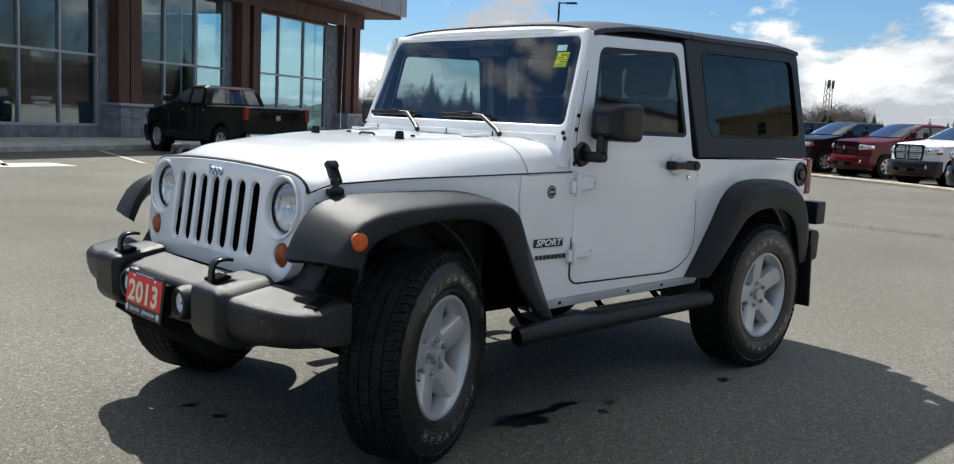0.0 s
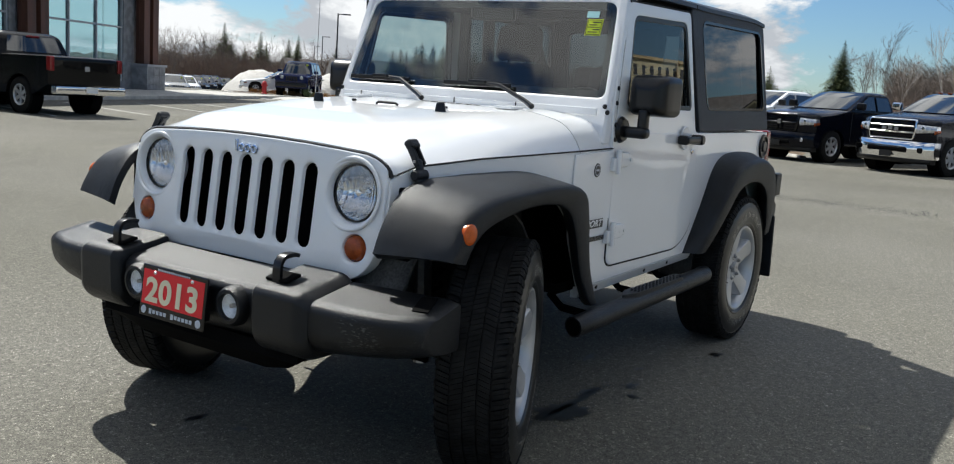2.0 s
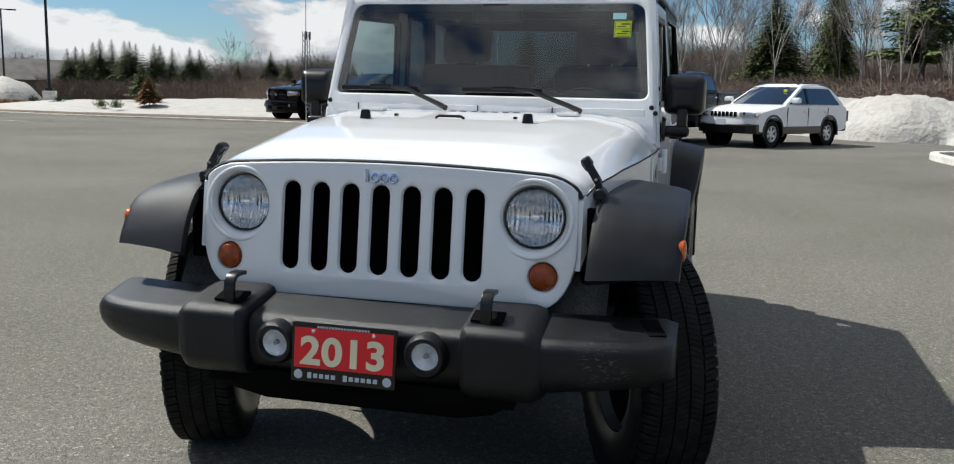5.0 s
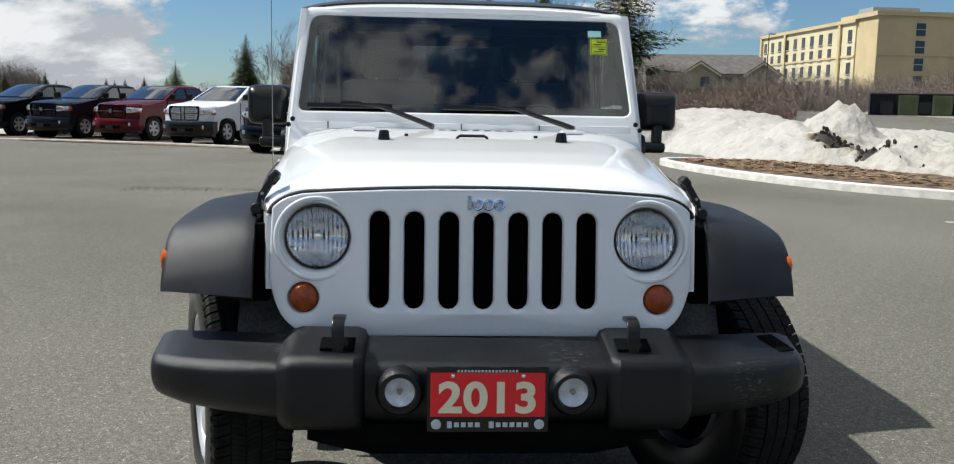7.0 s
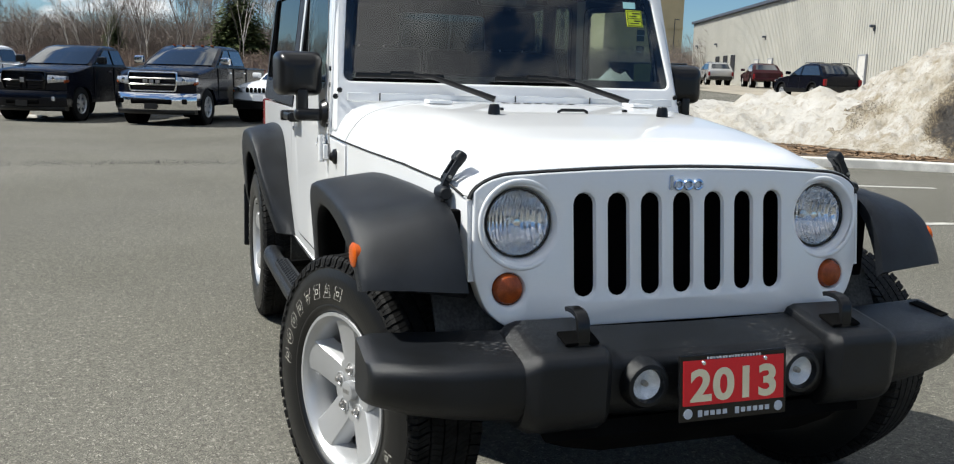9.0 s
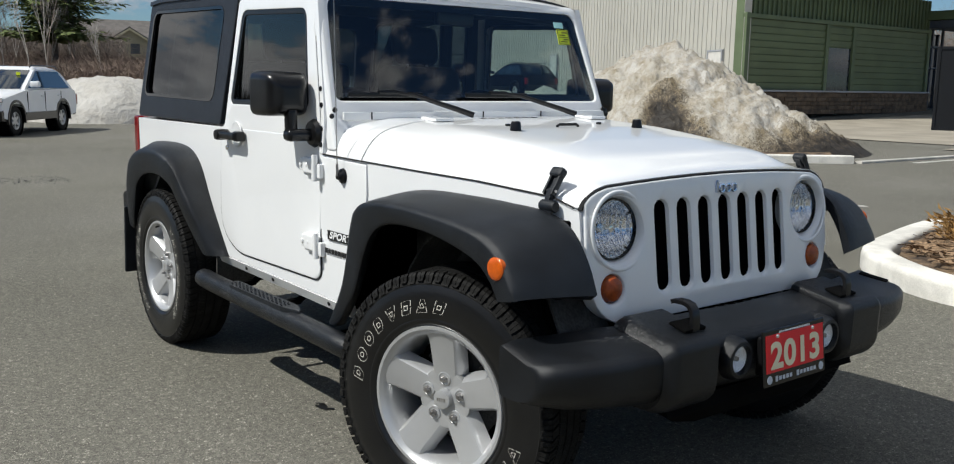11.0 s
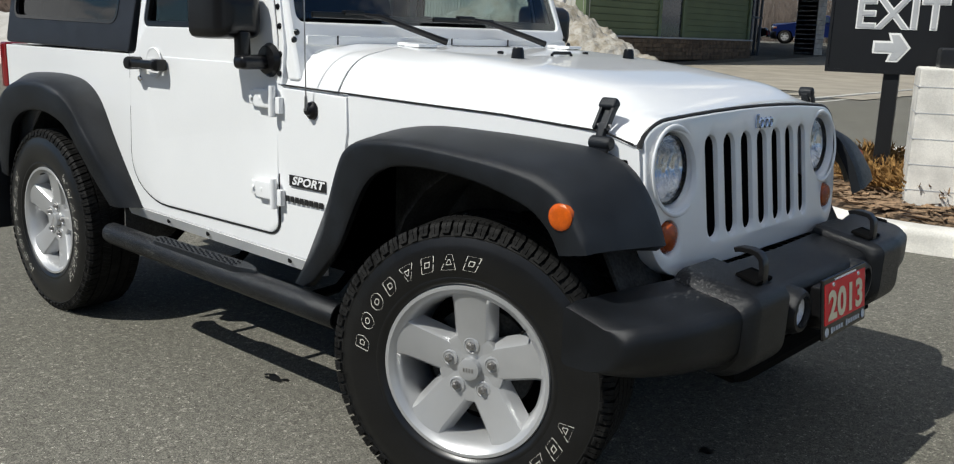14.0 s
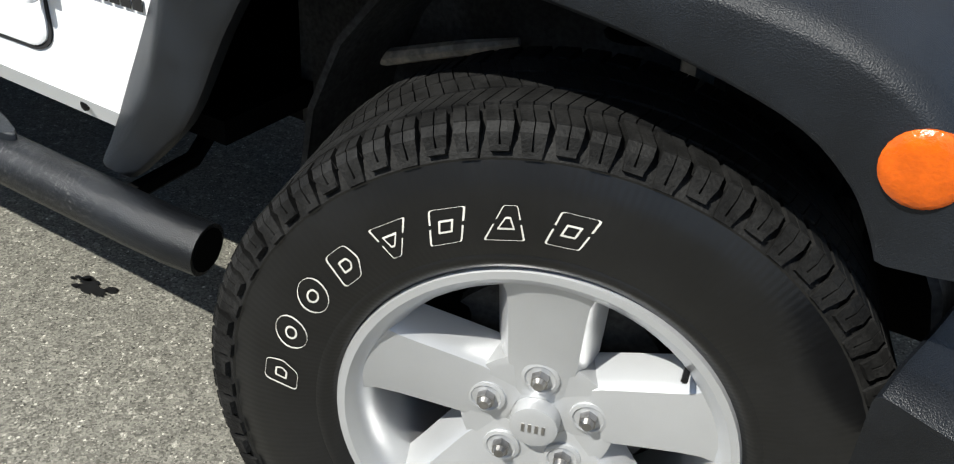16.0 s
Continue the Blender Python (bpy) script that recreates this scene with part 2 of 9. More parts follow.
def slot(cx, z0, z1, r, n=6):
    """A long hole with round ends."""
    top = [(cx + r * math.cos(math.pi * k / n), z1 - r + r * math.sin(math.pi * k / n)) for k in range(n + 1)]
    bot = [(cx + r * math.cos(math.pi + math.pi * k / n), z0 + r + r * math.sin(math.pi + math.pi * k / n)) for k in range(n + 1)]
    return top + bot


def inset(outline, d):
    """An outline moved inwards by d (outwards if d is negative)."""
    n = len(outline)
    area = sum(outline[i - 1][0] * outline[i][1] - outline[i][0] * outline[i - 1][1] for i in range(n))
    s = 1 if area > 0 else -1
    out = []
    for i in range(n):
        a, b, c = Vector(outline[i - 1]), Vector(outline[i]), Vector(outline[(i + 1) % n])
        e1, e2 = (b - a), (c - b)
        if e1.length < 1e-7 or e2.length < 1e-7:
            e1 = e2 = (c - a)
        n1, n2 = Vector((-e1.y, e1.x)).normalized(), Vector((-e2.y, e2.x)).normalized()
        m = (n1 + n2)
        m = m / max(0.35, m.length_squared / 2) if m.length > 1e-6 else n1
        out.append(tuple(b + m * d * s))
    return out


def plate(outline, holes, lift, depth, rim=0.0, chamfer=0.0, hole_depth=None):
    """A sheet with holes. lift(u, v, d) gives the point at depth d behind (u, v); rim rounds the outer edge, chamfer that of the holes."""
    bm = bmesh.new()

    def ring(pts, d):
        return [bm.verts.new(lift(u, v, d)) for u, v in pts]

    def wall(a, b):
        for i in range(len(a)):
            j = (i + 1) % len(a)
            bm.faces.new((a[i], a[j], b[j], b[i]))
    edges = []
    front = []
    for k, o in enumerate([outline] + list(holes)):
        grow = (rim if k == 0 else -chamfer)
        vs = ring(inset(o, grow) if grow else o, 0)
        front.append((o, vs))
        for i in range(len(vs)):
            edges.append(bm.edges.new((vs[i], vs[(i + 1) % len(vs)])))
    bmesh.ops.triangle_fill(bm, edges=edges, use_beauty=True, use_dissolve=False)
    for k, (o, vs) in enumerate(front):
        last = vs
        hd = depth if k == 0 else (hole_depth or depth)
        step = rim if k == 0 else chamfer
        if step:
            mid = ring(inset(o, step * 0.3 if k == 0 else -step * 0.3), step * 0.3)
            wall(last, mid)
            nxt = ring(o, step)
            wall(mid, nxt)
            last = nxt
        wall(last, ring(o, hd))
    return bm


def writing(name, words, size, mat, m, parent=None, depth=0.002, align="CENTER", spacing=1.0, label="", shear=0.0, bold=0.0):
    cu = bpy.data.curves.new(name, "FONT")
    cu.body, cu.size, cu.extrude, cu.align_x, cu.align_y, cu.space_character = words, size, depth, align, "CENTER", spacing
    cu.shear, cu.offset = shear, bold
    tmp = bpy.data.objects.new("tmp", cu)
    scene.collection.objects.link(tmp)
    me = bpy.data.meshes.new_from_object(tmp.evaluated_get(bpy.context.evaluated_depsgraph_get()))
    bpy.data.objects.remove(tmp)
    me.name = name
    me.materials.clear()
    me.materials.append(mat)
    ob = new(name, me)
    ob.parent = parent
    ob.matrix_basis = m
    return tagged(ob, label)


def lerp(a, b, t):
    return a + (b - a) * t


def table(xs, ys, x):
    """Smooth reading of a small table."""
    return float(np.interp(x, xs, ys))


def smooth01(a, b, x):
    t = min(1.0, max(0.0, (x - a) / (b - a)))
    return t * t * (3 - 2 * t)


# ---- materials ----
def scuffed_material():
    """Dark moulded plastic with pale scratches in patches."""
    m = material("weathered_black_plastic", (0.0050, 0.0060, 0.0077), 0.37, var=0.35, scale=7, bump=0.35, bscale=600, spec=0.38)
    nt = m.node_tree
    b = nt.nodes["Principled BSDF"]
    src = b.inputs["Base Color"].links[0].from_socket
    co = nt.nodes.new("ShaderNodeTexCoord")
    big, fine = nt.nodes.new("ShaderNodeTexNoise"), nt.nodes.new("ShaderNodeTexNoise")
    mp = nt.nodes.new("ShaderNodeMapping")
    mp.inputs["Scale"].default_value = (1.0, 0.25, 1.0)
    big.inputs["Scale"].default_value, fine.inputs["Scale"].default_value = 3.3, 210
    fine.inputs["Detail"].default_value = 4
    nt.links.new(co.outputs["Object"], big.inputs["Vector"])
    nt.links.new(co.outputs["Object"], mp.inputs[0])
    nt.links.new(mp.outputs[0], fine.inputs["Vector"])
    r1, r2, mul, mix = nt.nodes.new("ShaderNodeMapRange"), nt.nodes.new("ShaderNodeMapRange"), nt.nodes.new("ShaderNodeMath"), nt.nodes.new("ShaderNodeMix")
    r1.inputs[1].default_value, r1.inputs[2].default_value = 0.54, 0.72
    r2.inputs[1].default_value, r2.inputs[2].default_value = 0.56, 0.66
    nt.links.new(big.outputs[0], r1.inputs[0])
    nt.links.new(fine.outputs[0], r2.inputs[0])
    mul.operation = "MULTIPLY"
    nt.links.new(r1.outputs[0], mul.inputs[0])
    nt.links.new(r2.outputs[0], mul.inputs[1])
    mix.data_type = "RGBA"
    nt.links.new(mul.outputs[0], mix.inputs[0])
    nt.links.new(src, mix.inputs[6])
    mix.inputs[7].default_value = (0.12, 0.118, 0.115, 1)
    nt.links.new(mix.outputs[2], b.inputs["Base Color"])
    return m


def sidewall_material():
    """Black rubber with fine radial ribs."""
    m = material("tyre_sidewall", (0.0040, 0.0041, 0.0044), 0.33, var=0.3, scale=9, spec=0.55)
    nt = m.node_tree
    co, mp, gr = nt.nodes.new("ShaderNodeTexCoord"), nt.nodes.new("ShaderNodeMapping"), nt.nodes.new("ShaderNodeTexGradient")
    mp.inputs["Rotation"].default_value = (radians(90), 0, 0)
    gr.gradient_type = "RADIAL"
    mul, sn, bp = nt.nodes.new("ShaderNodeMath"), nt.nodes.new("ShaderNodeMath"), nt.nodes.new("ShaderNodeBump")
    mul.operation, sn.operation = "MULTIPLY", "SINE"
    mul.inputs[1].default_value = 2 * math.pi * 260
    bp.inputs["Strength"].default_value, bp.inputs["Distance"].default_value = 0.05, 0.0012
    nt.links.new(co.outputs["Object"], mp.inputs[0])
    nt.links.new(mp.outputs[0], gr.inputs[0])
    nt.links.new(gr.outputs["Fac"], mul.inputs[0])
    nt.links.new(mul.outputs[0], sn.inputs[0])
    nt.links.new(sn.outputs[0], bp.inputs["Height"])
    nt.links.new(bp.outputs[0], nt.nodes["Principled BSDF"].inputs["Normal"])
    return m


M_WHITE = material("white_paint", (0.80, 0.81, 0.815), 0.32, var=0.015, scale=2.0, coat=0.8)
M_GRILLE = M_WHITE
M_TRIM = material("grained_black_plastic", (0.0074, 0.0094, 0.0126), 0.45, var=0.3, scale=9, bump=0.3, bscale=700, spec=0.36)
M_BUMPER = scuffed_material()
M_BLACK = material("black_plastic", (0.005, 0.005, 0.0055), 0.28, var=0.2, spec=0.4)
M_GLOSSBLACK = material("gloss_black", (0.004, 0.004, 0.0045), 0.08, var=0.05)
M_TOP = material("charcoal_hard_top", (0.017, 0.0195, 0.0255), 0.46, var=0.12, scale=12, bump=0.3, bscale=700, spec=0.4)
M_TOPBLACK = material("black_roof", (0.02, 0.021, 0.024), 0.42, var=0.1, scale=8, bump=0.1, bscale=600)
# near black for the underbody, and for shade in openings put into colour
M_DARK = material("underbody_and_shade_black", (0.0035, 0.0035, 0.0036), 0.85, var=0.3, scale=5, spec=0.04)
M_LINER = material("dusty_arch_liner", (0.055, 0.054, 0.051), 0.85, var=0.4, scale=6, spec=0.1)
M_CREAMMETAL = material("dusty_pale_metal", (0.42, 0.37, 0.29), 0.6, var=0.3, scale=40)
M_SEAM = material("seam_shadow_rubber", (0.01, 0.01, 0.011), 0.8, var=0.1)
M_RUBBER = material("tyre_rubber", (0.0108, 0.0106, 0.0102), 0.66, var=0.4, scale=25, bump=0.3, bscale=300, spec=0.14)
M_SIDEWALL = sidewall_material()
M_LETTER = material("tyre_outline_white", (0.62, 0.60, 0.54), 0.6, var=0.15)
M_ALLOY = material("silver_alloy", (0.48, 0.485, 0.49), 0.36, metal=0.5, var=0.05, scale=5, bump=0.05, bscale=900, coat=0.3)
M_CHROME = material("chrome", (0.82, 0.82, 0.83), 0.09, metal=1.0, var=0.03)
# chrome with the sky's blue reflection put into its base colour
M_EMBLEM = material("sky_tinted_chrome", (0.45, 0.54, 0.72), 0.14, metal=1.0, var=0.1, scale=40)
M_STEEL = material("steel", (0.35, 0.34, 0.33), 0.4, metal=1.0, var=0.2, scale=20)
M_AMBER = material("amber_lens", (0.50, 0.085, 0.004), 0.14, var=0.12, scale=60, bump=0.25, bscale=260)
M_AMBERDARK = material("dark_amber_lens", (0.30, 0.055, 0.008), 0.12, var=0.2, scale=40, bump=0.4, bscale=220)
M_REDLENS = material("red_lens", (0.17, 0.006, 0.008), 0.12, var=0.1)
M_REDPLATE = material("red_plate", (0.74, 0.010, 0.016), 0.42, var=0.04)
M_CREAM = material("cream_print", (0.80, 0.72, 0.50), 0.4, var=0.05)
M_GREYPRINT = material("pale_grey_print", (0.5, 0.53, 0.58), 0.4, var=0.05)
M_DECAL = material("black_decal", (0.012, 0.012, 0.013), 0.35, var=0.05)
M_YELLOW = material("yellow_sticker", (0.62, 0.72, 0.03), 0.4, var=0.05)
M_PALEBLUE = material("pale_blue_sticker", (0.35, 0.62, 0.62), 0.4, var=0.05)
M_SEAT = material("dark_seat_cloth", (0.016, 0.0165, 0.018), 0.85, var=0.2, bump=0.3, bscale=500)
G_SCREEN = glass("windscreen_glass", (0.68, 0.78, 0.76), 3.6)
G_TINT = glass("tinted_glass", (0.06, 0.08, 0.09), 1.7)
G_DOOR = glass("door_glass", (0.46, 0.56, 0.58), 2.0)
G_LENS = glass("clear_lens", (0.95, 0.96, 0.97), 1.45)


def reflector_material():
    m = material("fluted_reflector", (0.95, 0.96, 0.98), 0.07, metal=1.0, var=0.05, scale=30)
    nt = m.node_tree
    co, wv, bp = nt.nodes.new("ShaderNodeTexCoord"), nt.nodes.new("ShaderNodeTexWave"), nt.nodes.new("ShaderNodeBump")
    wv.bands_direction = "Y"
    wv.inputs["Scale"].default_value = 24
    wv.inputs["Distortion"].default_value = 0.9
    wv.inputs["Detail Scale"].default_value = 2.5
    bp.inputs["Strength"].default_value, bp.inputs["Distance"].default_value = 1.0, 0.005
    nt.links.new(co.outputs["Object"], wv.inputs[0])
    nt.links.new(wv.outputs[0], bp.inputs["Height"])
    nt.links.new(bp.outputs[0], nt.nodes["Principled BSDF"].inputs["Normal"])
    return m


M_REFLECT = reflector_material()
M_FOG = material("bright_fog_reflector", (0.78, 0.79, 0.80), 0.32, metal=0.35, var=0.12, scale=40, bump=0.4, bscale=150)


# ---- ground ----
def asphalt_material():
    m = material("asphalt", (0.120, 0.115, 0.095), 0.85, var=0.12, scale=0.35, bump=0.5, bscale=240, spec=0.15, color2=(0.146, 0.140, 0.121), lo=0.35, hi=0.7, detail=8)
    nt = m.node_tree
    b = nt.nodes["Principled BSDF"]
    src = b.inputs["Base Color"].links[0].from_socket
    co = nt.nodes.new("ShaderNodeTexCoord")
    # pale and dark stones in the surface
    vor = nt.nodes.new("ShaderNodeTexVoronoi")
    vor.inputs["Scale"].default_value = 260
    nt.links.new(co.outputs["Object"], vor.inputs["Vector"])
    sep = nt.nodes.new("ShaderNodeSeparateColor")
    nt.links.new(vor.outputs["Color"], sep.inputs[0])
    mr = nt.nodes.new("ShaderNodeMapRange")
    mr.inputs[3].default_value, mr.inputs[4].default_value = 0.55, 1.40
    nt.links.new(sep.outputs[0], mr.inputs[0])
    # a few pale chips of quartz and dark pores
    chip, pore, both = nt.nodes.new("ShaderNodeMapRange"), nt.nodes.new("ShaderNodeMapRange"), nt.nodes.new("ShaderNodeMath")
    chip.inputs[1].default_value, chip.inputs[2].default_value, chip.inputs[3].default_value, chip.inputs[4].default_value = 0.955, 0.985, 1.0, 2.3
    pore.inputs[1].default_value, pore.inputs[2].default_value, pore.inputs[3].default_value, pore.inputs[4].default_value = 0.02, 0.07, 0.45, 1.0
    nt.links.new(sep.outputs[1], chip.inputs[0])
    nt.links.new(sep.outputs[1], pore.inputs[0])
    both.operation = "MULTIPLY"
    nt.links.new(chip.outputs[0], both.inputs[0])
    nt.links.new(pore.outputs[0], both.inputs[1])
    mrx = nt.nodes.new("ShaderNodeMath")
    mrx.operation = "MULTIPLY"
    nt.links.new(mr.outputs[0], mrx.inputs[0])
    nt.links.new(both.outputs[0], mrx.inputs[1])
    # larger stones, and blotches a few centimetres wide
    vor2, sep2, stone, blot, blotr, m2, m3 = (nt.nodes.new("ShaderNode" + k) for k in ("TexVoronoi", "SeparateColor", "MapRange", "TexNoise", "MapRange", "Math", "Math"))
    vor2.inputs["Scale"].default_value, blot.inputs["Scale"].default_value, blot.inputs["Detail"].default_value = 95, 34, 4
    nt.links.new(co.outputs["Object"], vor2.inputs["Vector"])
    nt.links.new(co.outputs["Object"], blot.inputs["Vector"])
    nt.links.new(vor2.outputs["Color"], sep2.inputs[0])
    stone.inputs[1].default_value, stone.inputs[2].default_value, stone.inputs[3].default_value, stone.inputs[4].default_value = 0.93, 0.97, 1.0, 1.65
    nt.links.new(sep2.outputs[0], stone.inputs[0])
    blotr.inputs[1].default_value, blotr.inputs[2].default_value, blotr.inputs[3].default_value, blotr.inputs[4].default_value = 0.3, 0.7, 0.80, 1.18
    nt.links.new(blot.outputs[0], blotr.inputs[0])
    m2.operation = m3.operation = "MULTIPLY"
    nt.links.new(mrx.outputs[0], m2.inputs[0])
    nt.links.new(stone.outputs[0], m2.inputs[1])
    nt.links.new(m2.outputs[0], m3.inputs[0])
    nt.links.new(blotr.outputs[0], m3.inputs[1])
    sc = nt.nodes.new("ShaderNodeVectorMath")
    sc.operation = "SCALE"
    nt.links.new(src, sc.inputs[0])
    nt.links.new(m3.outputs[0], sc.inputs["Scale"])
    # broad stains and worn lanes
    big = nt.nodes.new("ShaderNodeTexNoise")
    big.inputs["Scale"].default_value = 0.22
    big.inputs["Detail"].default_value = 7
    big.inputs["Distortion"].default_value = 0.6
    nt.links.new(co.outputs["Object"], big.inputs["Vector"])
    mr2 = nt.nodes.new("ShaderNodeMapRange")
    mr2.inputs[1].default_value, mr2.inputs[2].default_value = 0.3, 0.7
    mr2.inputs[3].default_value, mr2.inputs[4].default_value = 0.86, 1.12
    nt.links.new(big.outputs[0], mr2.inputs[0])
    sc2 = nt.nodes.new("ShaderNodeVectorMath")
    sc2.operation = "SCALE"
    nt.links.new(sc.outputs[0], sc2.inputs[0])
    nt.links.new(mr2.outputs[0], sc2.inputs["Scale"])
    nt.links.new(sc2.outputs[0], b.inputs["Base Color"])
    return m


M_ASPHALT = asphalt_material()


def ground_z(x, y):
    """The lot is level; the land beyond it climbs a little to the north-west and drops to a lower lot in the south-west."""
    d = (-0.80 * x + 0.60 * y)
    return 1.15 * smooth01(26, 60, d) + 2.6 * smooth01(70, 190, d) + 0.6 * smooth01(30, 200, -x) - 1.15 * smooth01(55, 71, -0.72 * x - 0.69 * y) * smooth01(0.55, 0.75, y / min(-1.0, x))


def build_ground():
    xs = sorted(set([-4000, -2500, -1500, -900, -600, -400, -300] + list(np.arange(-240, 61, 4.0)) + [90, 150, 300, 700, 1500, 4000]))
    ys = sorted(set([-4000, -2000, -1000, -500, -300, -200] + list(np.arange(-140, 141, 4.0)) + [180, 250, 400, 800, 1800, 4000]))
    verts = [(x, y, ground_z(x, y)) for x in xs for y in ys]
    ny = len(ys)
    faces = [(i * ny + j, (i + 1) * ny + j, (i + 1) * ny + j + 1, i * ny + j + 1) for i in range(len(xs) - 1) for j in range(ny - 1)]
    g = from_lists("ground", verts, faces, M_ASPHALT)
    tagged(g, "grey weathered asphalt of a large car park", "ground", kind="structure")


build_ground()


# ---- the white off-road vehicle ----
# x forward from the front axle, y to its left, z up
WB, HUB_Z = -2.414, 0.395


def side_y(z):
    """Half width of the body's side at a height."""
    if z < 1.13:
        return 0.742 - 0.05 * (z - 0.9) ** 2
    return 0.739 - 0.095 * (z - 1.13)


def side_lift(sy, proud=0.0):
    return lambda u, v, d: (u, sy * (side_y(v) + proud - d), v)


def screen_x(z):
    return -0.855 - (z - 1.27) * 0.36


def hood_half(x):
    return table([-0.9, -0.62, -0.3, 0.1, 0.3, 0.4], [0.736, 0.733, 0.706, 0.660, 0.628, 0.600], x)


def hood_seam(x):
    return table([-0.9, -0.6, 0.0, 0.3, 0.4], [1.073, 1.066, 1.047, 1.026, 0.985], x)


def hood_mid(x):
    return table([-0.9, -0.62, -0.3, 0.0, 0.2, 0.3, 0.36, 0.395], [1.205, 1.201, 1.182, 1.156, 1.129, 1.109, 1.094, 1.079], x)


def nose_z(y):
    """Front edge of the bonnet: nearly straight, then a round shoulder down to the wing."""
    a = abs(y)
    z = 1.079 - 0.017 * min(1.0, a / 0.47) ** 2
    if a > 0.47:
        z -= 0.073 * (1 - math.sqrt(max(0.0, 1 - min(1.0, (a - 0.47) / 0.133) ** 2)))
    return z


def hood_z(x, s):
    """Height of the bonnet skin; s runs from -1 to 1 across it."""
    a = abs(s)
    bulge = 0.012 * (1 - smooth01(0.62 + 0.1 * smooth01(-0.6, 0.3, x), 0.80, a)) * (1 - smooth01(0.12, 0.36, x))
    z = hood_seam(x) + (hood_mid(x) - hood_seam(x)) * (1 - a ** table([-0.9, -0.6, 0.0, 0.4], [16.0, 12.0, 6.0, 4.4], x)) + bulge - 0.012 * (1 - smooth01(0.12, 0.36, x))
    return lerp(z, nose_z(s * 0.602), smooth01(0.22, 0.392, x))


def hood_rows(x0, x1, nx, inset_y=0.0, ny=48):
    rows = []
    for i in range(nx + 1):
        x = lerp(x0, x1, i / nx)
        w = hood_half(x) - inset_y
        row = []
        for j in range(ny + 1):
            s = math.sin((j / ny * 2 - 1) * math.pi / 2) if x > -0.95 else 0
            z = hood_z(x, s)
            row.append((x + (grille_x(s * w, z) - 0.006 - 0.392) * smooth01(0.15, 0.392, x), s * w, z))
        rows.append(row)
    return rows


def grille_x(y, z):
    return 0.402 + (1.03 - z) * 0.125 - 0.075 * y * y


def flare_rows(stations, centre, sy):
    rows = []
    for B, S, L in stations:
        B, S, L = Vector(B), Vector(S), Vector(L)
        out = Vector((S.x - centre[0], 0, S.z - centre[1]))
        out.normalize()
        side = Vector((0, 1, 0))
        pts = [B - side * 0.03 - out * 0.004, B, B.lerp(S, 0.25) + out * 0.004, B.lerp(S, 0.55) + out * 0.007, B.lerp(S, 0.8) + out * 0.008,
               B.lerp(S, 0.93) + out * 0.006 + side * 0.002, S + side * 0.004, S.lerp(L, 0.15) + side * 0.008, S.lerp(L, 0.5) + side * 0.009,
               S.lerp(L, 0.9) + side * 0.006, L, L - side * 0.022 + out * 0.002, L - side * 0.05 + out * 0.03, B.lerp(L, 0.45) + out * 0.0, B - out * 0.035 - side * 0.03]
        rows.append([(p.x, sy * p.y, p.z) for p in pts])
    return rows


def resample(stations, n):
    """Smooth, closer stations along a flare."""
    a = np.array(stations, dtype=float).reshape(len(stations), 9)
    t = np.arange(len(a))
    out = []
    for u in np.linspace(0, len(a) - 1, n):
        i = min(int(u), len(a) - 2)
        f = u - i
        p0, p1, p2, p3 = a[max(i - 1, 0)], a[i], a[i + 1], a[min(i + 2, len(a) - 1)]
        v = 0.5 * ((2 * p1) + (-p0 + p2) * f + (2 * p0 - 5 * p1 + 4 * p2 - p3) * f * f + (-p0 + 3 * p1 - 3 * p2 + p3) * f ** 3)
        out.append([tuple(v[0:3]), tuple(v[3:6]), tuple(v[6:9])])
    return out


FLARE_FRONT = [
    [(-0.80, 0.735, 0.45), (-0.745, 0.79, 0.452), (-0.665, 0.80, 0.458)],
    [(-0.70, 0.735, 0.64), (-0.575, 0.83, 0.63), (-0.50, 0.835, 0.605)],
    [(-0.60, 0.735, 0.82), (-0.46, 0.865, 0.845), (-0.385, 0.862, 0.765)],
    [(-0.51, 0.73, 0.905), (-0.395, 0.88, 0.925), (-0.315, 0.875, 0.848)],
    [(-0.40, 0.725, 0.965), (-0.29, 0.887, 0.957), (-0.235, 0.88, 0.892)],
    [(-0.22, 0.715, 0.998), (-0.13, 0.89, 0.965), (-0.12, 0.885, 0.908)],
    [(0.0, 0.70, 1.0), (0.05, 0.892, 0.958), (0.03, 0.888, 0.905)],
    [(0.15, 0.69, 0.995), (0.18, 0.893, 0.948), (0.165, 0.89, 0.885)],
    [(0.29, 0.68, 0.985), (0.285, 0.893, 0.930), (0.262, 0.89, 0.858)],
    [(0.385, 0.672, 0.945), (0.36, 0.89, 0.89), (0.312, 0.886, 0.82)],
    [(0.45, 0.668, 0.86), (0.412, 0.888, 0.82), (0.335, 0.88, 0.782)],
    [(0.485, 0.665, 0.775), (0.432, 0.886, 0.778), (0.345, 0.878, 0.76)]]
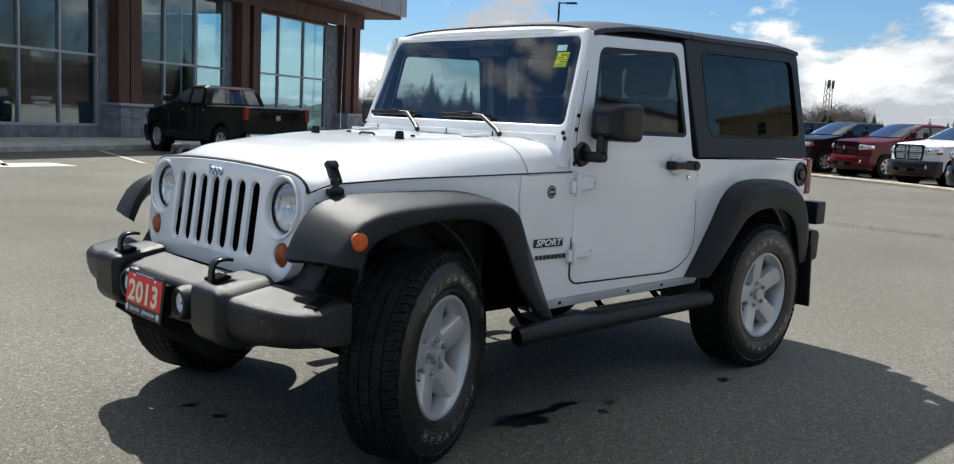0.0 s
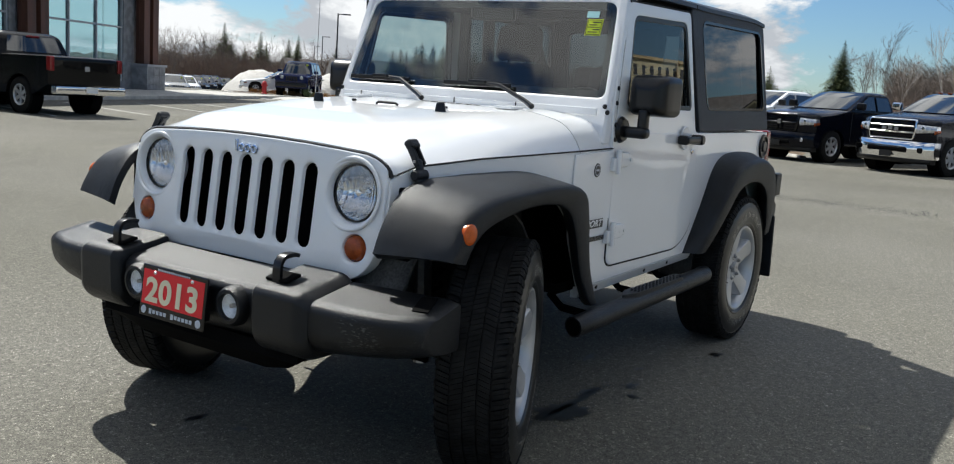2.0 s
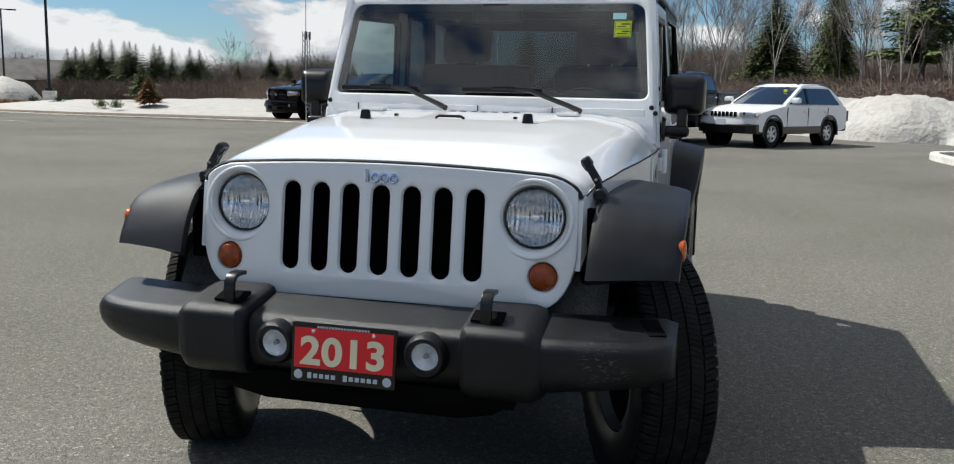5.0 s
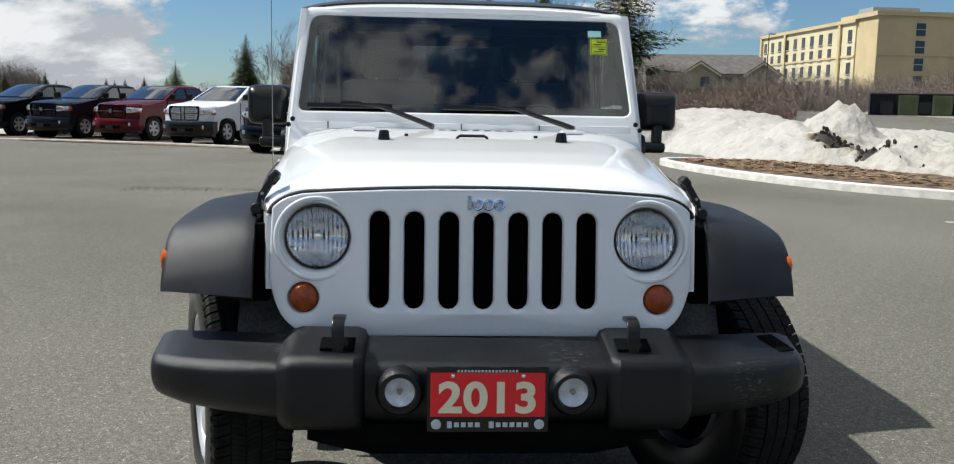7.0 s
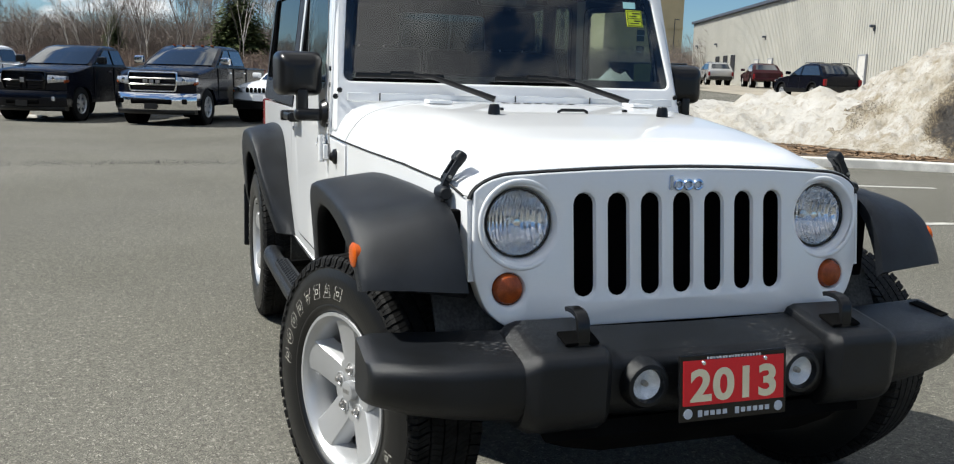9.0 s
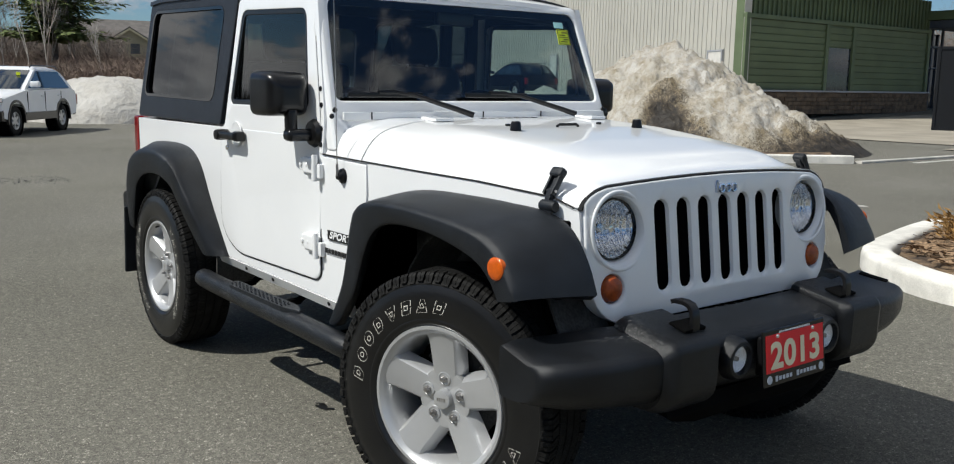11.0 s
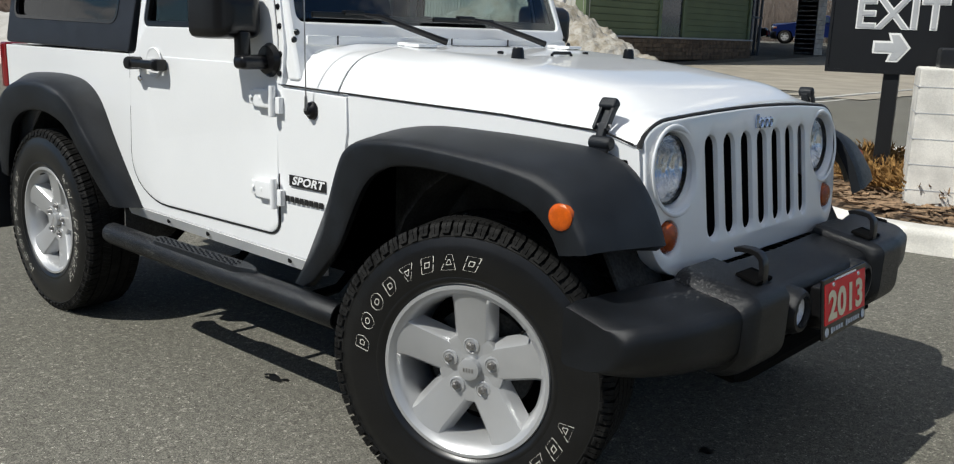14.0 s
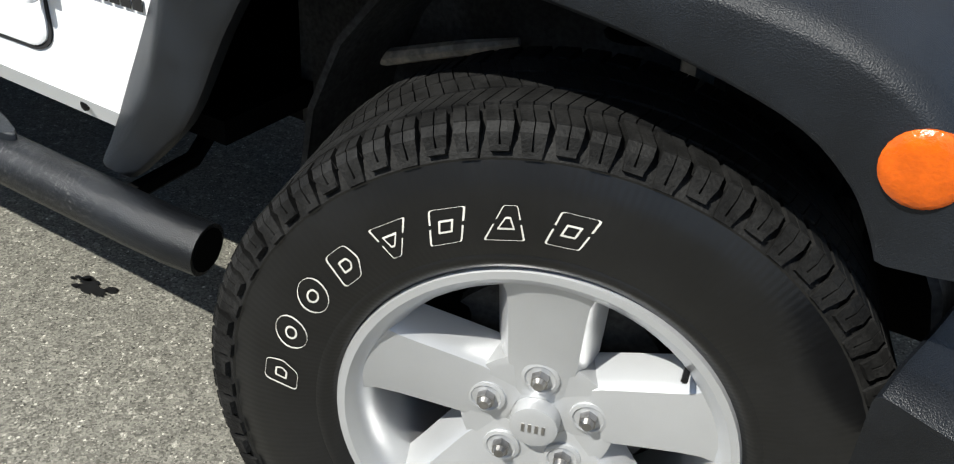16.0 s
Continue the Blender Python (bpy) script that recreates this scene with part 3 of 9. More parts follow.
FLARE_REAR = [
    [(-1.80, 0.742, 0.53), (-1.86, 0.80, 0.53), (-1.925, 0.81, 0.532)],
    [(-1.90, 0.742, 0.66), (-1.915, 0.84, 0.68), (-1.985, 0.845, 0.64)],
    [(-2.00, 0.742, 0.80), (-1.985, 0.87, 0.81), (-2.05, 0.87, 0.745)],
    [(-2.09, 0.742, 0.93), (-2.065, 0.888, 0.915), (-2.115, 0.882, 0.822)],
    [(-2.20, 0.742, 0.998), (-2.17, 0.897, 0.968), (-2.195, 0.89, 0.862)],
    [(-2.36, 0.742, 1.022), (-2.33, 0.90, 0.99), (-2.32, 0.892, 0.88)],
    [(-2.60, 0.742, 1.02), (-2.53, 0.90, 0.976), (-2.49, 0.89, 0.862)],
    [(-2.80, 0.742, 0.998), (-2.68, 0.895, 0.922), (-2.62, 0.885, 0.80)],
    [(-2.94, 0.742, 0.93), (-2.77, 0.885, 0.82), (-2.69, 0.875, 0.71)],
    [(-3.00, 0.742, 0.80), (-2.83, 0.87, 0.70), (-2.75, 0.865, 0.60)],
    [(-3.01, 0.742, 0.58), (-2.86, 0.85, 0.56), (-2.80, 0.845, 0.54)]]

vehicle = thing("off_road_vehicle", pose(0, -0.006, 0), "white two-door off-road vehicle with charcoal hard top parked on asphalt", "car")


def build_body(v):
    for sy in (1, -1):
        # tub side with wheel arch, belt line and sill
        tub = [(-3.0, 1.128), (-3.0, 0.60), (-2.86, 0.58), (-2.80, 0.74), (-2.66, 0.87), (-2.42, 0.92), (-2.2, 0.87), (-2.06, 0.74), (-1.93, 0.531),
               (-0.72, 0.512), (-0.70, 0.54), (-0.60, 0.72), (-0.56, 0.95), (-0.565, 1.052), (-0.87, 1.062), (-0.885, 1.13)]
        rear = part("side_panel", plate(tub, [], side_lift(sy), 0.03, rim=0.006), M_WHITE, v)
        part("sill", loft([[(x, sy * 0.739, z), (x, sy * 0.718, z - 0.043), (x, sy * 0.690, z - 0.045), (x, sy * 0.690, z)] for x, z in ((-1.93, 0.5295), (-1.2, 0.519), (-0.71, 0.5105))]), M_WHITE, rear)
        for x in (-1.62, -1.35, -0.86):
            part("bolt", moved(lathe([(0, 0.006), (0.009, 0.004), (0.010, 0)], 10), pose(x, sy * 0.729, 0.5 - 0.0154 * (x + 1.2), 0, 0, 0 if sy > 0 else 180)), M_BLACK, rear)
        # front wing between bonnet and flare
        rows = []
        for x in np.linspace(-0.565, 0.384, 18):
            w = hood_half(x) + 0.005
            top = hood_seam(x) - 0.006
            low = table([-0.60, -0.5, -0.38, -0.2, 0.15, 0.28, 0.39], [0.77, 0.86, 0.92, 0.95, 0.95, 0.90, 0.775], x)
            rows.append([(x + (grille_x(0.605, z) - 0.007 - 0.384) * smooth01(0.2, 0.384, x), sy * w, z) for z in np.linspace(top, low, 8)])
        part("front_wing", shell(rows, 0.02), M_WHITE, v)
        # dark filler box; the shade of the gap beside the grille is its colour
        part("inner_wing", rbox((0.335, sy * 0.64, 0.83), (0.03, 0.07, 0.26), 0.008), M_DARK, v, "black filler for the shaded gap behind the flare")
        # lower door surround in dark shut-line rubber, then the door skin
        door_out = [(-0.905, 1.21), (-0.905, 0.60), (-0.94, 0.575), (-1.70, 0.568), (-1.86, 0.66), (-1.842, 1.13), (-1.795, 1.135), (-1.718, 1.692), (-1.035, 1.672)]
        door_out = rounded(door_out, [0.0, 0.05, 0.05, 0.12, 0.10, 0.0, 0.03, 0.03, 0.03], 4)
        win = rounded([(-1.012, 1.247), (-1.738, 1.243), (-1.668, 1.632), (-1.085, 1.612)], [0.02, 0.025, 0.04, 0.04], 4)
        win = inset(win, -0.008)
        part("door_seal", plate(inset(door_out, -0.006), [win], side_lift(sy, 0.0015), 0.03), M_SEAM, v)
        door = part("door", plate(door_out, [win], side_lift(sy, 0.006), 0.05, rim=0.007, chamfer=0.006, hole_depth=0.03), M_WHITE, v, "white door with framed window")
        part("window_seal", plate(inset(win, -0.004), [inset(win, 0.020)], side_lift(sy, 0.001), 0.015, chamfer=0.003), M_BLACK, door)
        pane = part("door_window", plate(inset(win, 0.015), [], lambda u, w, d: (u, sy * (side_y(w) - 0.018 - d + 0.040 * (w - 1.25)), w), 0.004), G_DOOR, door, smooth=0)
        pane.visible_shadow = False
        # handle: dished cup, bar and button, lock
        part("handle_cup", moved(lathe([(0, 0.001), (0.045, 0.001), (0.052, 0.0035), (0.056, 0.0)], 24), pose(-1.655, sy * (side_y(1.1) + 0.006), 1.105, 0, 0, 0 if sy > 0 else 180)), M_WHITE, door)
        part("door_handle", merge(rbox((-1.67, sy * 0.79, 1.098), (0.20, 0.022, 0.034), 0.010), rbox((-1.585, sy * 0.768, 1.098), (0.04, 0.05, 0.044), 0.010),
                                  moved(lathe([(0, 0.06), (0.020, 0.058), (0.024, 0.05), (0.024, 0)], 16), pose(-1.752, sy * 0.748, 1.098, 0, 0, 0 if sy > 0 else 180))), M_BLACK, door, "black door handle with push button")
        part("lock", moved(lathe([(0, 0.004), (0.009, 0.004), (0.012, 0)], 14), pose(-1.765, sy * 0.746, 1.04, 0, 0, 0 if sy > 0 else 180)), M_CHROME, door)
        for hz in (1.016, 0.716):
            y0 = sy * (side_y(hz) + 0.012)
            h = part("hinge", merge(rbox((-0.955, y0, hz + 0.006), (0.10, 0.022, 0.062), 0.008), rbox((-1.005, y0 - sy * 0.004, hz + 0.006), (0.07, 0.018, 0.05), 0.008),
                                    moved(lathe([(0, 0.05), (0.011, 0.05), (0.012, 0.045), (0.012, -0.045), (0.011, -0.05), (0, -0.05)], 12), pose(-0.903, y0 + sy * 0.010, hz, 90, 0, 0)),
                                    rbox((-0.885, y0 - sy * 0.004, hz - 0.012), (0.03, 0.02, 0.055), 0.005)), M_WHITE, door, "white bolted door hinge")
            for bx in (-1.02, -0.97):
                part("bolt", moved(lathe([(0, 0.005), (0.007, 0.004), (0.009, 0)], 8), pose(bx, y0 + sy * 0.008, hz + 0.006, 0, 0, 0 if sy > 0 else 180)), M_WHITE, door)
        # mirror
        mir = part("mirror_arm", merge(rbox((-0.952, sy * 0.795, 1.138), (0.062, 0.125, 0.046), 0.018, 3), rbox((-0.968, sy * 0.825, 1.185), (0.044, 0.044, 0.10), 0.014),
                                       moved(lathe([(0, 0.020), (0.045, 0.016), (0.055, 0)], 20), pose(-0.935, sy * 0.745, 1.145, 0, 0, 0 if sy > 0 else 180))), M_BLACK, v, "black plastic door mirror arm")
        rings = []
        for x, k, dz in ((-1.140, 0.93, 0.0), (-1.132, 0.985, 0.0), (-1.118, 1.0, 0.0), (-1.05, 1.0, 0.0), (-1.00, 0.97, 0.0), (-0.972, 0.86, -0.004), (-0.957, 0.66, -0.008), (-0.950, 0.35, -0.010)):
            ring = rounded([(-0.086 * k, -0.084 * k), (0.086 * k, -0.084 * k), (0.086 * k, 0.084 * k), (-0.086 * k, 0.084 * k)], 0.034 * k, 5)
            rings.append([(x, sy * (0.829 + u), 1.290 + dz + w) for u, w in ring])
        part("mirror_head", loft(rings), M_BLACK, mir, smooth=60)
        part("mirror_glass", rbox((-1.1405, sy * 0.829, 1.290), (0.004, 0.146, 0.138), 0.0), M_CHROME, mir)
        # flares
        part("front_flare", loft(flare_rows(resample(FLARE_FRONT, 46), (0.0, 0.45), sy)), M_TRIM, v, "black grained plastic wheel flare", smooth=50)
        part("rear_flare", loft(flare_rows(resample(FLARE_REAR, 42), (-2.42, 0.45), sy)), M_TRIM, v, "black grained plastic wheel flare", smooth=50)
        part("side_marker", moved(lathe([(0, 0.0075), (0.018, 0.0068), (0.027, 0.0048), (0.0315, 0.001), (0.0325, -0.02)], 28), pose(0.358, sy * 0.897, 0.854, 0, 0, (0 if sy > 0 else 180) - sy * 3)), M_AMBER, v, "round amber side marker lamp")
        # mud flap
        part("mud_flap", moved(rbox((0, 0, 0), (0.022, 0.20, 0.37), 0.009), pose(-2.895, sy * 0.776, 0.468, 0, 5, 0)), M_TRIM, v)
        # inner arches
        for cx, x0, x1 in ((0.0, -0.60, 0.30), (WB, -3.0, -1.95)):
            arch = []
            for k in range(13):
                a = radians(-12 + 204 * k / 12) if cx else radians(8 + 184 * k / 12)
                arch.append([(cx + (0.47 if cx else 0.44) * math.cos(a), y, 0.46 + 0.46 * math.sin(a)) for y in (sy * 0.50, sy * (0.69 if cx == 0 else 0.735))])
            part("wheel_arch_liner", shell(arch, 0.01), M_LINER, v)
            part("wheel_arch_wall", prism([(x0, 0.46), (x1, 0.46), (x1, 0.95), (x0, 0.95)], "y", sy * 0.49, sy * 0.50), M_LINER, v)
        part("arch_bracket", tube([(-0.42, sy * 0.545, 0.635), (-0.39, sy * 0.55, 0.645), (-0.25, sy * 0.55, 0.695), (-0.18, sy * 0.53, 0.715)], [0.005, 0.013, 0.011, 0.006], 8), M_CREAMMETAL, v, "pale dusty bracket in the wheel arch")
        # step bar
        pts = [(-1.90, 0.80, 0.425), (-1.86, 0.835, 0.432), (-1.78, 0.845, 0.435), (-0.62, 0.838, 0.416), (-0.55, 0.832, 0.411), (-0.50, 0.822, 0.405)]
        st = part("side_step", tube([(x, sy * y, z) for x, y, z in pts], [0.034, 0.042, 0.042, 0.042, 0.042, 0.041], 16), M_BUMPER, v, "scuffed black tubular side step")
        # proud dark disc on the capped tube; the hollow's shade is its colour
        part("step_end", tube([(-0.51, sy * 0.824, 0.406), (-0.4978, sy * 0.8215, 0.4047)], 0.034, 16), M_DARK, st, "dark plug standing in for the shaded hollow end")
        pad = prism(rounded([(-1.55, 0.808), (-1.50, 0.872), (-0.98, 0.868), (-0.88, 0.838), (-0.98, 0.802)], 0.03), "z", 0.452, 0.474, 0.006)
        part("tread_pad", mirrored(pad, sy), M_TRIM, st)
        bumps = bmesh.new()
        for i in range(26):
            for j in range(3):
                x, y = -1.49 + i * 0.0195, 0.822 + j * 0.016 + (i % 2) * 0.006
                bmesh.ops.create_cone(bumps, cap_ends=True, segments=5, radius1=0.0055, radius2=0.003, depth=0.006, matrix=Matrix.Translation((x, sy * y, 0.476)))
        part("stud_pattern", bumps, M_TRIM, st, kind="stuff")
        for x in (-1.70, -1.25, -0.70):
            part("step_bracket", tube([(x, sy * 0.82, 0.41), (x, sy * 0.66, 0.42), (x, sy * 0.60, 0.47)], 0.016, 6), M_DARK, st)


def build_nose(v):
    hood = part("bonnet", shell(hood_rows(-0.612, 0.392, 34), 0.012), M_WHITE, v, "white bonnet with raised centre")
    cowl = part("cowl", shell(hood_rows(-0.90, -0.619, 8), 0.012), M_WHITE, v)
    part("cowl_seal", shell([[(x, y, z - 0.008) for x, y, z in row] for row in hood_rows(-0.66, -0.58, 3)], 0.004), M_SEAM, v)
    # dark weatherstrip between bonnet and grille, and along the wings
    edge = []
    for j in range(61):
        s = math.sin((j / 60 * 2 - 1) * math.pi / 2)
        z = hood_z(0.392, s) - 0.008
        edge.append((grille_x(s * 0.602, z) - 0.010, s * 0.602, z))
    part("bonnet_seal", tube(edge, 0.0075, 6), M_SEAM, v)
    for sy in (1, -1):
        line = [(x, sy * (hood_half(x) + 0.0055), hood_seam(x) - 0.003) for x in np.linspace(-0.88, 0.36, 18)]
        part("bonnet_seal", tube(line, 0.0032, 6), M_SEAM, v)
        # rest bumper, latch, hinge block and nozzle
        s = 0.31 / hood_half(-0.266)
        z = hood_z(-0.266, s)
        part("rest_bumper", moved(lathe([(0, 0.034), (0.014, 0.033), (0.0175, 0.027), (0.021, 0), (0, 0)], 16), pose(-0.266, sy * 0.31, z, 90, 0, 0)), M_BLACK, hood, "black rubber bonnet bumper")
        part("washer_nozzle", rbox((-0.40, sy * 0.235, hood_z(-0.40, 0.36) + 0.004), (0.018, 0.014, 0.010), 0.003), M_BLACK, hood)
        part("bonnet_hinge", merge(rbox((-0.60, sy * 0.40, hood_z(-0.60, 0.56) + 0.006), (0.07, 0.085, 0.012), 0.004), rbox((-0.655, sy * 0.40, hood_z(-0.66, 0.56) + 0.007), (0.05, 0.06, 0.012), 0.004)), M_WHITE, hood)
        tilt = pose(0.276, sy * 0.622, 1.056, sy * 32)
        legs = [moved(rbox((u, 0, 0), (0.009, 0.020, 0.066), 0.003), tilt) for u in (-0.0165, 0.0165)]
        lat = part("bonnet_latch", merge(*legs, moved(rbox((0, -sy * 0.004, -0.006), (0.016, 0.012, 0.070), 0.003), tilt)), M_TRIM, v, "black rubber bonnet hold-down latch")
        part("latch_hook", merge(moved(rbox((0, 0, 0.004), (0.050, 0.028, 0.032), 0.009, 3), pose(0.274, sy * 0.604, 1.086, sy * 40)), moved(rbox((0, -sy * 0.012, -0.004), (0.022, 0.012, 0.028), 0.003), pose(0.274, sy * 0.604, 1.086, sy * 40))), M_TRIM, lat)
        part("latch_pin", moved(lathe([(0, 0.024), (0.0045, 0.024), (0.0045, -0.024), (0, -0.024)], 10), pose(0.278, sy * 0.633, 1.040, 0, 0, 90)), M_STEEL, lat)
        part("latch_arm", moved(rbox((0, 0, 0), (0.022, 0.020, 0.05), 0.005), pose(0.282, sy * 0.640, 1.022, sy * 18)), M_TRIM, lat)
        part("latch_bracket", moved(rbox((0, 0, 0), (0.054, 0.010, 0.034), 0.004), pose(0.288, sy * 0.655, 0.992, sy * 12)), M_BLACK, lat)
        part("latch_base", moved(lathe([(0, 0.03), (0.014, 0.03), (0.018, 0.024), (0.018, -0.024), (0.014, -0.03), (0, -0.03)], 14), pose(0.288, sy * 0.648, 0.998, 0, 0, 90)), M_TRIM, lat)
    part("tie_down_loop", tube([(-0.33, -0.056, 1.168), (-0.33, -0.052, 1.189), (-0.33, -0.042, 1.194), (-0.33, 0.042, 1.194), (-0.33, 0.052, 1.189), (-0.33, 0.056, 1.168)], 0.0055, 8), M_BLACK, hood, "black folded-screen tie-down loop")
    for k in range(7):
        y = -0.10 + 0.045 * k
        # slot drawn as a thin near-black plate, its shade put into the colour
        part("cowl_slot", rbox((-0.72, y, hood_z(-0.72, y / 0.7) + 0.0005), (0.022, 0.024, 0.003), 0.0), M_DARK, cowl)
    # grille panel
    top = [(y, nose_z(y) - 0.008) for y in (-0.594, -0.586, -0.570, -0.545, -0.51, -0.47, -0.40, -0.27, -0.13, 0.0, 0.13, 0.27, 0.40, 0.47, 0.51, 0.545, 0.570, 0.586, 0.594)]
    low = rounded([(0.594, 0.98), (0.602, 0.80), (0.565, 0.70), (0.50, 0.655), (-0.50, 0.655), (-0.565, 0.70), (-0.602, 0.80), (-0.594, 0.98)], [0, 0.05, 0.05, 0.05, 0.05, 0.05, 0.05, 0], 3)
    o = top + [p for p in low if abs(p[1] - 0.98) > 1e-6]
    holes = [slot(k * 0.0975, 0.732, 1.004, 0.0280) for k in range(-3, 4)]
    holes += [circle(s * 0.468, 0.926, 0.0955, 36) for s in (1, -1)]
    holes += [circle(s * 0.503, 0.759, 0.042, 28) for s in (1, -1)]
    gr = part("grille", plate(o, holes, lambda u, w, d: (grille_x(u, w) - d, u, w), 0.05, rim=0.006, chamfer=0.013, hole_depth=0.015), M_GRILLE, v, "white grille panel with seven upright slots", smooth=40)
    # flat near-black sheet for the radiator; shade behind the slots is its colour
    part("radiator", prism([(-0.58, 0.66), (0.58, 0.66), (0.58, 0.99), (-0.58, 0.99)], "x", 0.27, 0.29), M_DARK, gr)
    for sgn in (1, -1):
        y, z = sgn * 0.468, 0.928
        m = Matrix.Translation((grille_x(y, z) - 0.036, y, z - 0.002)) @ Matrix.Rotation(radians(-90), 4, "Z") @ pose(0, 0, 0, 4, 0, 0) @ Matrix.Scale(0.95, 4)
        part_h = part("headlight", moved(lathe([(0.0895, 0.010), (0.0915, 0.018), (0.0945, 0.018), (0.0975, 0.006), (0.100, -0.02), (0.089, -0.02), (0.0895, 0.010)], 40), m), M_GLOSSBLACK, v, "round clear headlight in a thin dark rim")
        part("bezel", moved(lathe([(0.093, 0.0), (0.105, 0.030), (0.110, 0.036), (0.108, -0.02)], 40), m), M_WHITE, part_h)
        part("reflector", moved(lathe([(0.010, -0.055), (0.035, -0.05), (0.06, -0.036), (0.082, -0.012), (0.090, 0.008)], 40), m), M_REFLECT, part_h, smooth=60)
        part("bulb_shield", moved(lathe([(0, 0.002), (0.010, 0.001), (0.013, -0.004), (0.013, -0.05)], 16), m), M_CHROME, part_h)
        part("lens", moved(lathe([(0, 0.026), (0.03, 0.0245), (0.06, 0.019), (0.0895, 0.010)], 40), m), G_LENS, part_h).visible_shadow = False
        ring = [(0.1125 + 0.0065 * math.cos(a), 0.0045 * math.sin(a)) for a in np.linspace(0, math.pi, 7)]
        part("lamp_surround", moved(lathe(ring, 48), Matrix.Translation((grille_x(y, z) + 0.0005, y, z - 0.002)) @ Matrix.Rotation(radians(-90), 4, "Z") @ pose(0, 0, 0, 7, 0, 0)), M_WHITE, gr, smooth=70)
        y, z = sgn * 0.503, 0.759
        m = Matrix.Translation((grille_x(y, z) - 0.012, y, z)) @ Matrix.Rotation(radians(-90), 4, "Z")
        part("turn_signal", moved(lathe([(0, 0.020), (0.02, 0.019), (0.034, 0.014), (0.0405, 0.004), (0.041, -0.02)], 28), m), M_AMBERDARK, v, "round amber turn signal")
    # maker's emblem as plain shapes
    em = part("emblem", rbox((grille_x(0, 1.03) + 0.004, -0.042, 1.032), (0.008, 0.011, 0.040), 0.003), M_EMBLEM, gr, "chrome emblem of plain shapes, sky reflection put into its colour")
    for k, y in enumerate((-0.018, 0.012, 0.042)):
        pts = [(grille_x(0, 1.026) + 0.004, y + 0.012 * math.cos(a), 1.026 + 0.012 * math.sin(a)) for a in np.linspace(0, 2 * math.pi, 17)]
        part("emblem_ring", tube(pts, 0.0042, 6), M_EMBLEM, em)


def bumper_section(y, xf, xr, zt, zb, r=0.025):
    pts = rounded([(xr, zb), (xf - 0.050, zb), (xf - 0.002, zb + 0.045), (xf + 0.002, zt - 0.050), (xf - 0.020, zt - 0.030), (xr, zt + 0.004)], [0.015, 0.03, 0.03, 0.014, 0.014, 0.012], 3)
    return [(x, y, z) for x, z in pts]


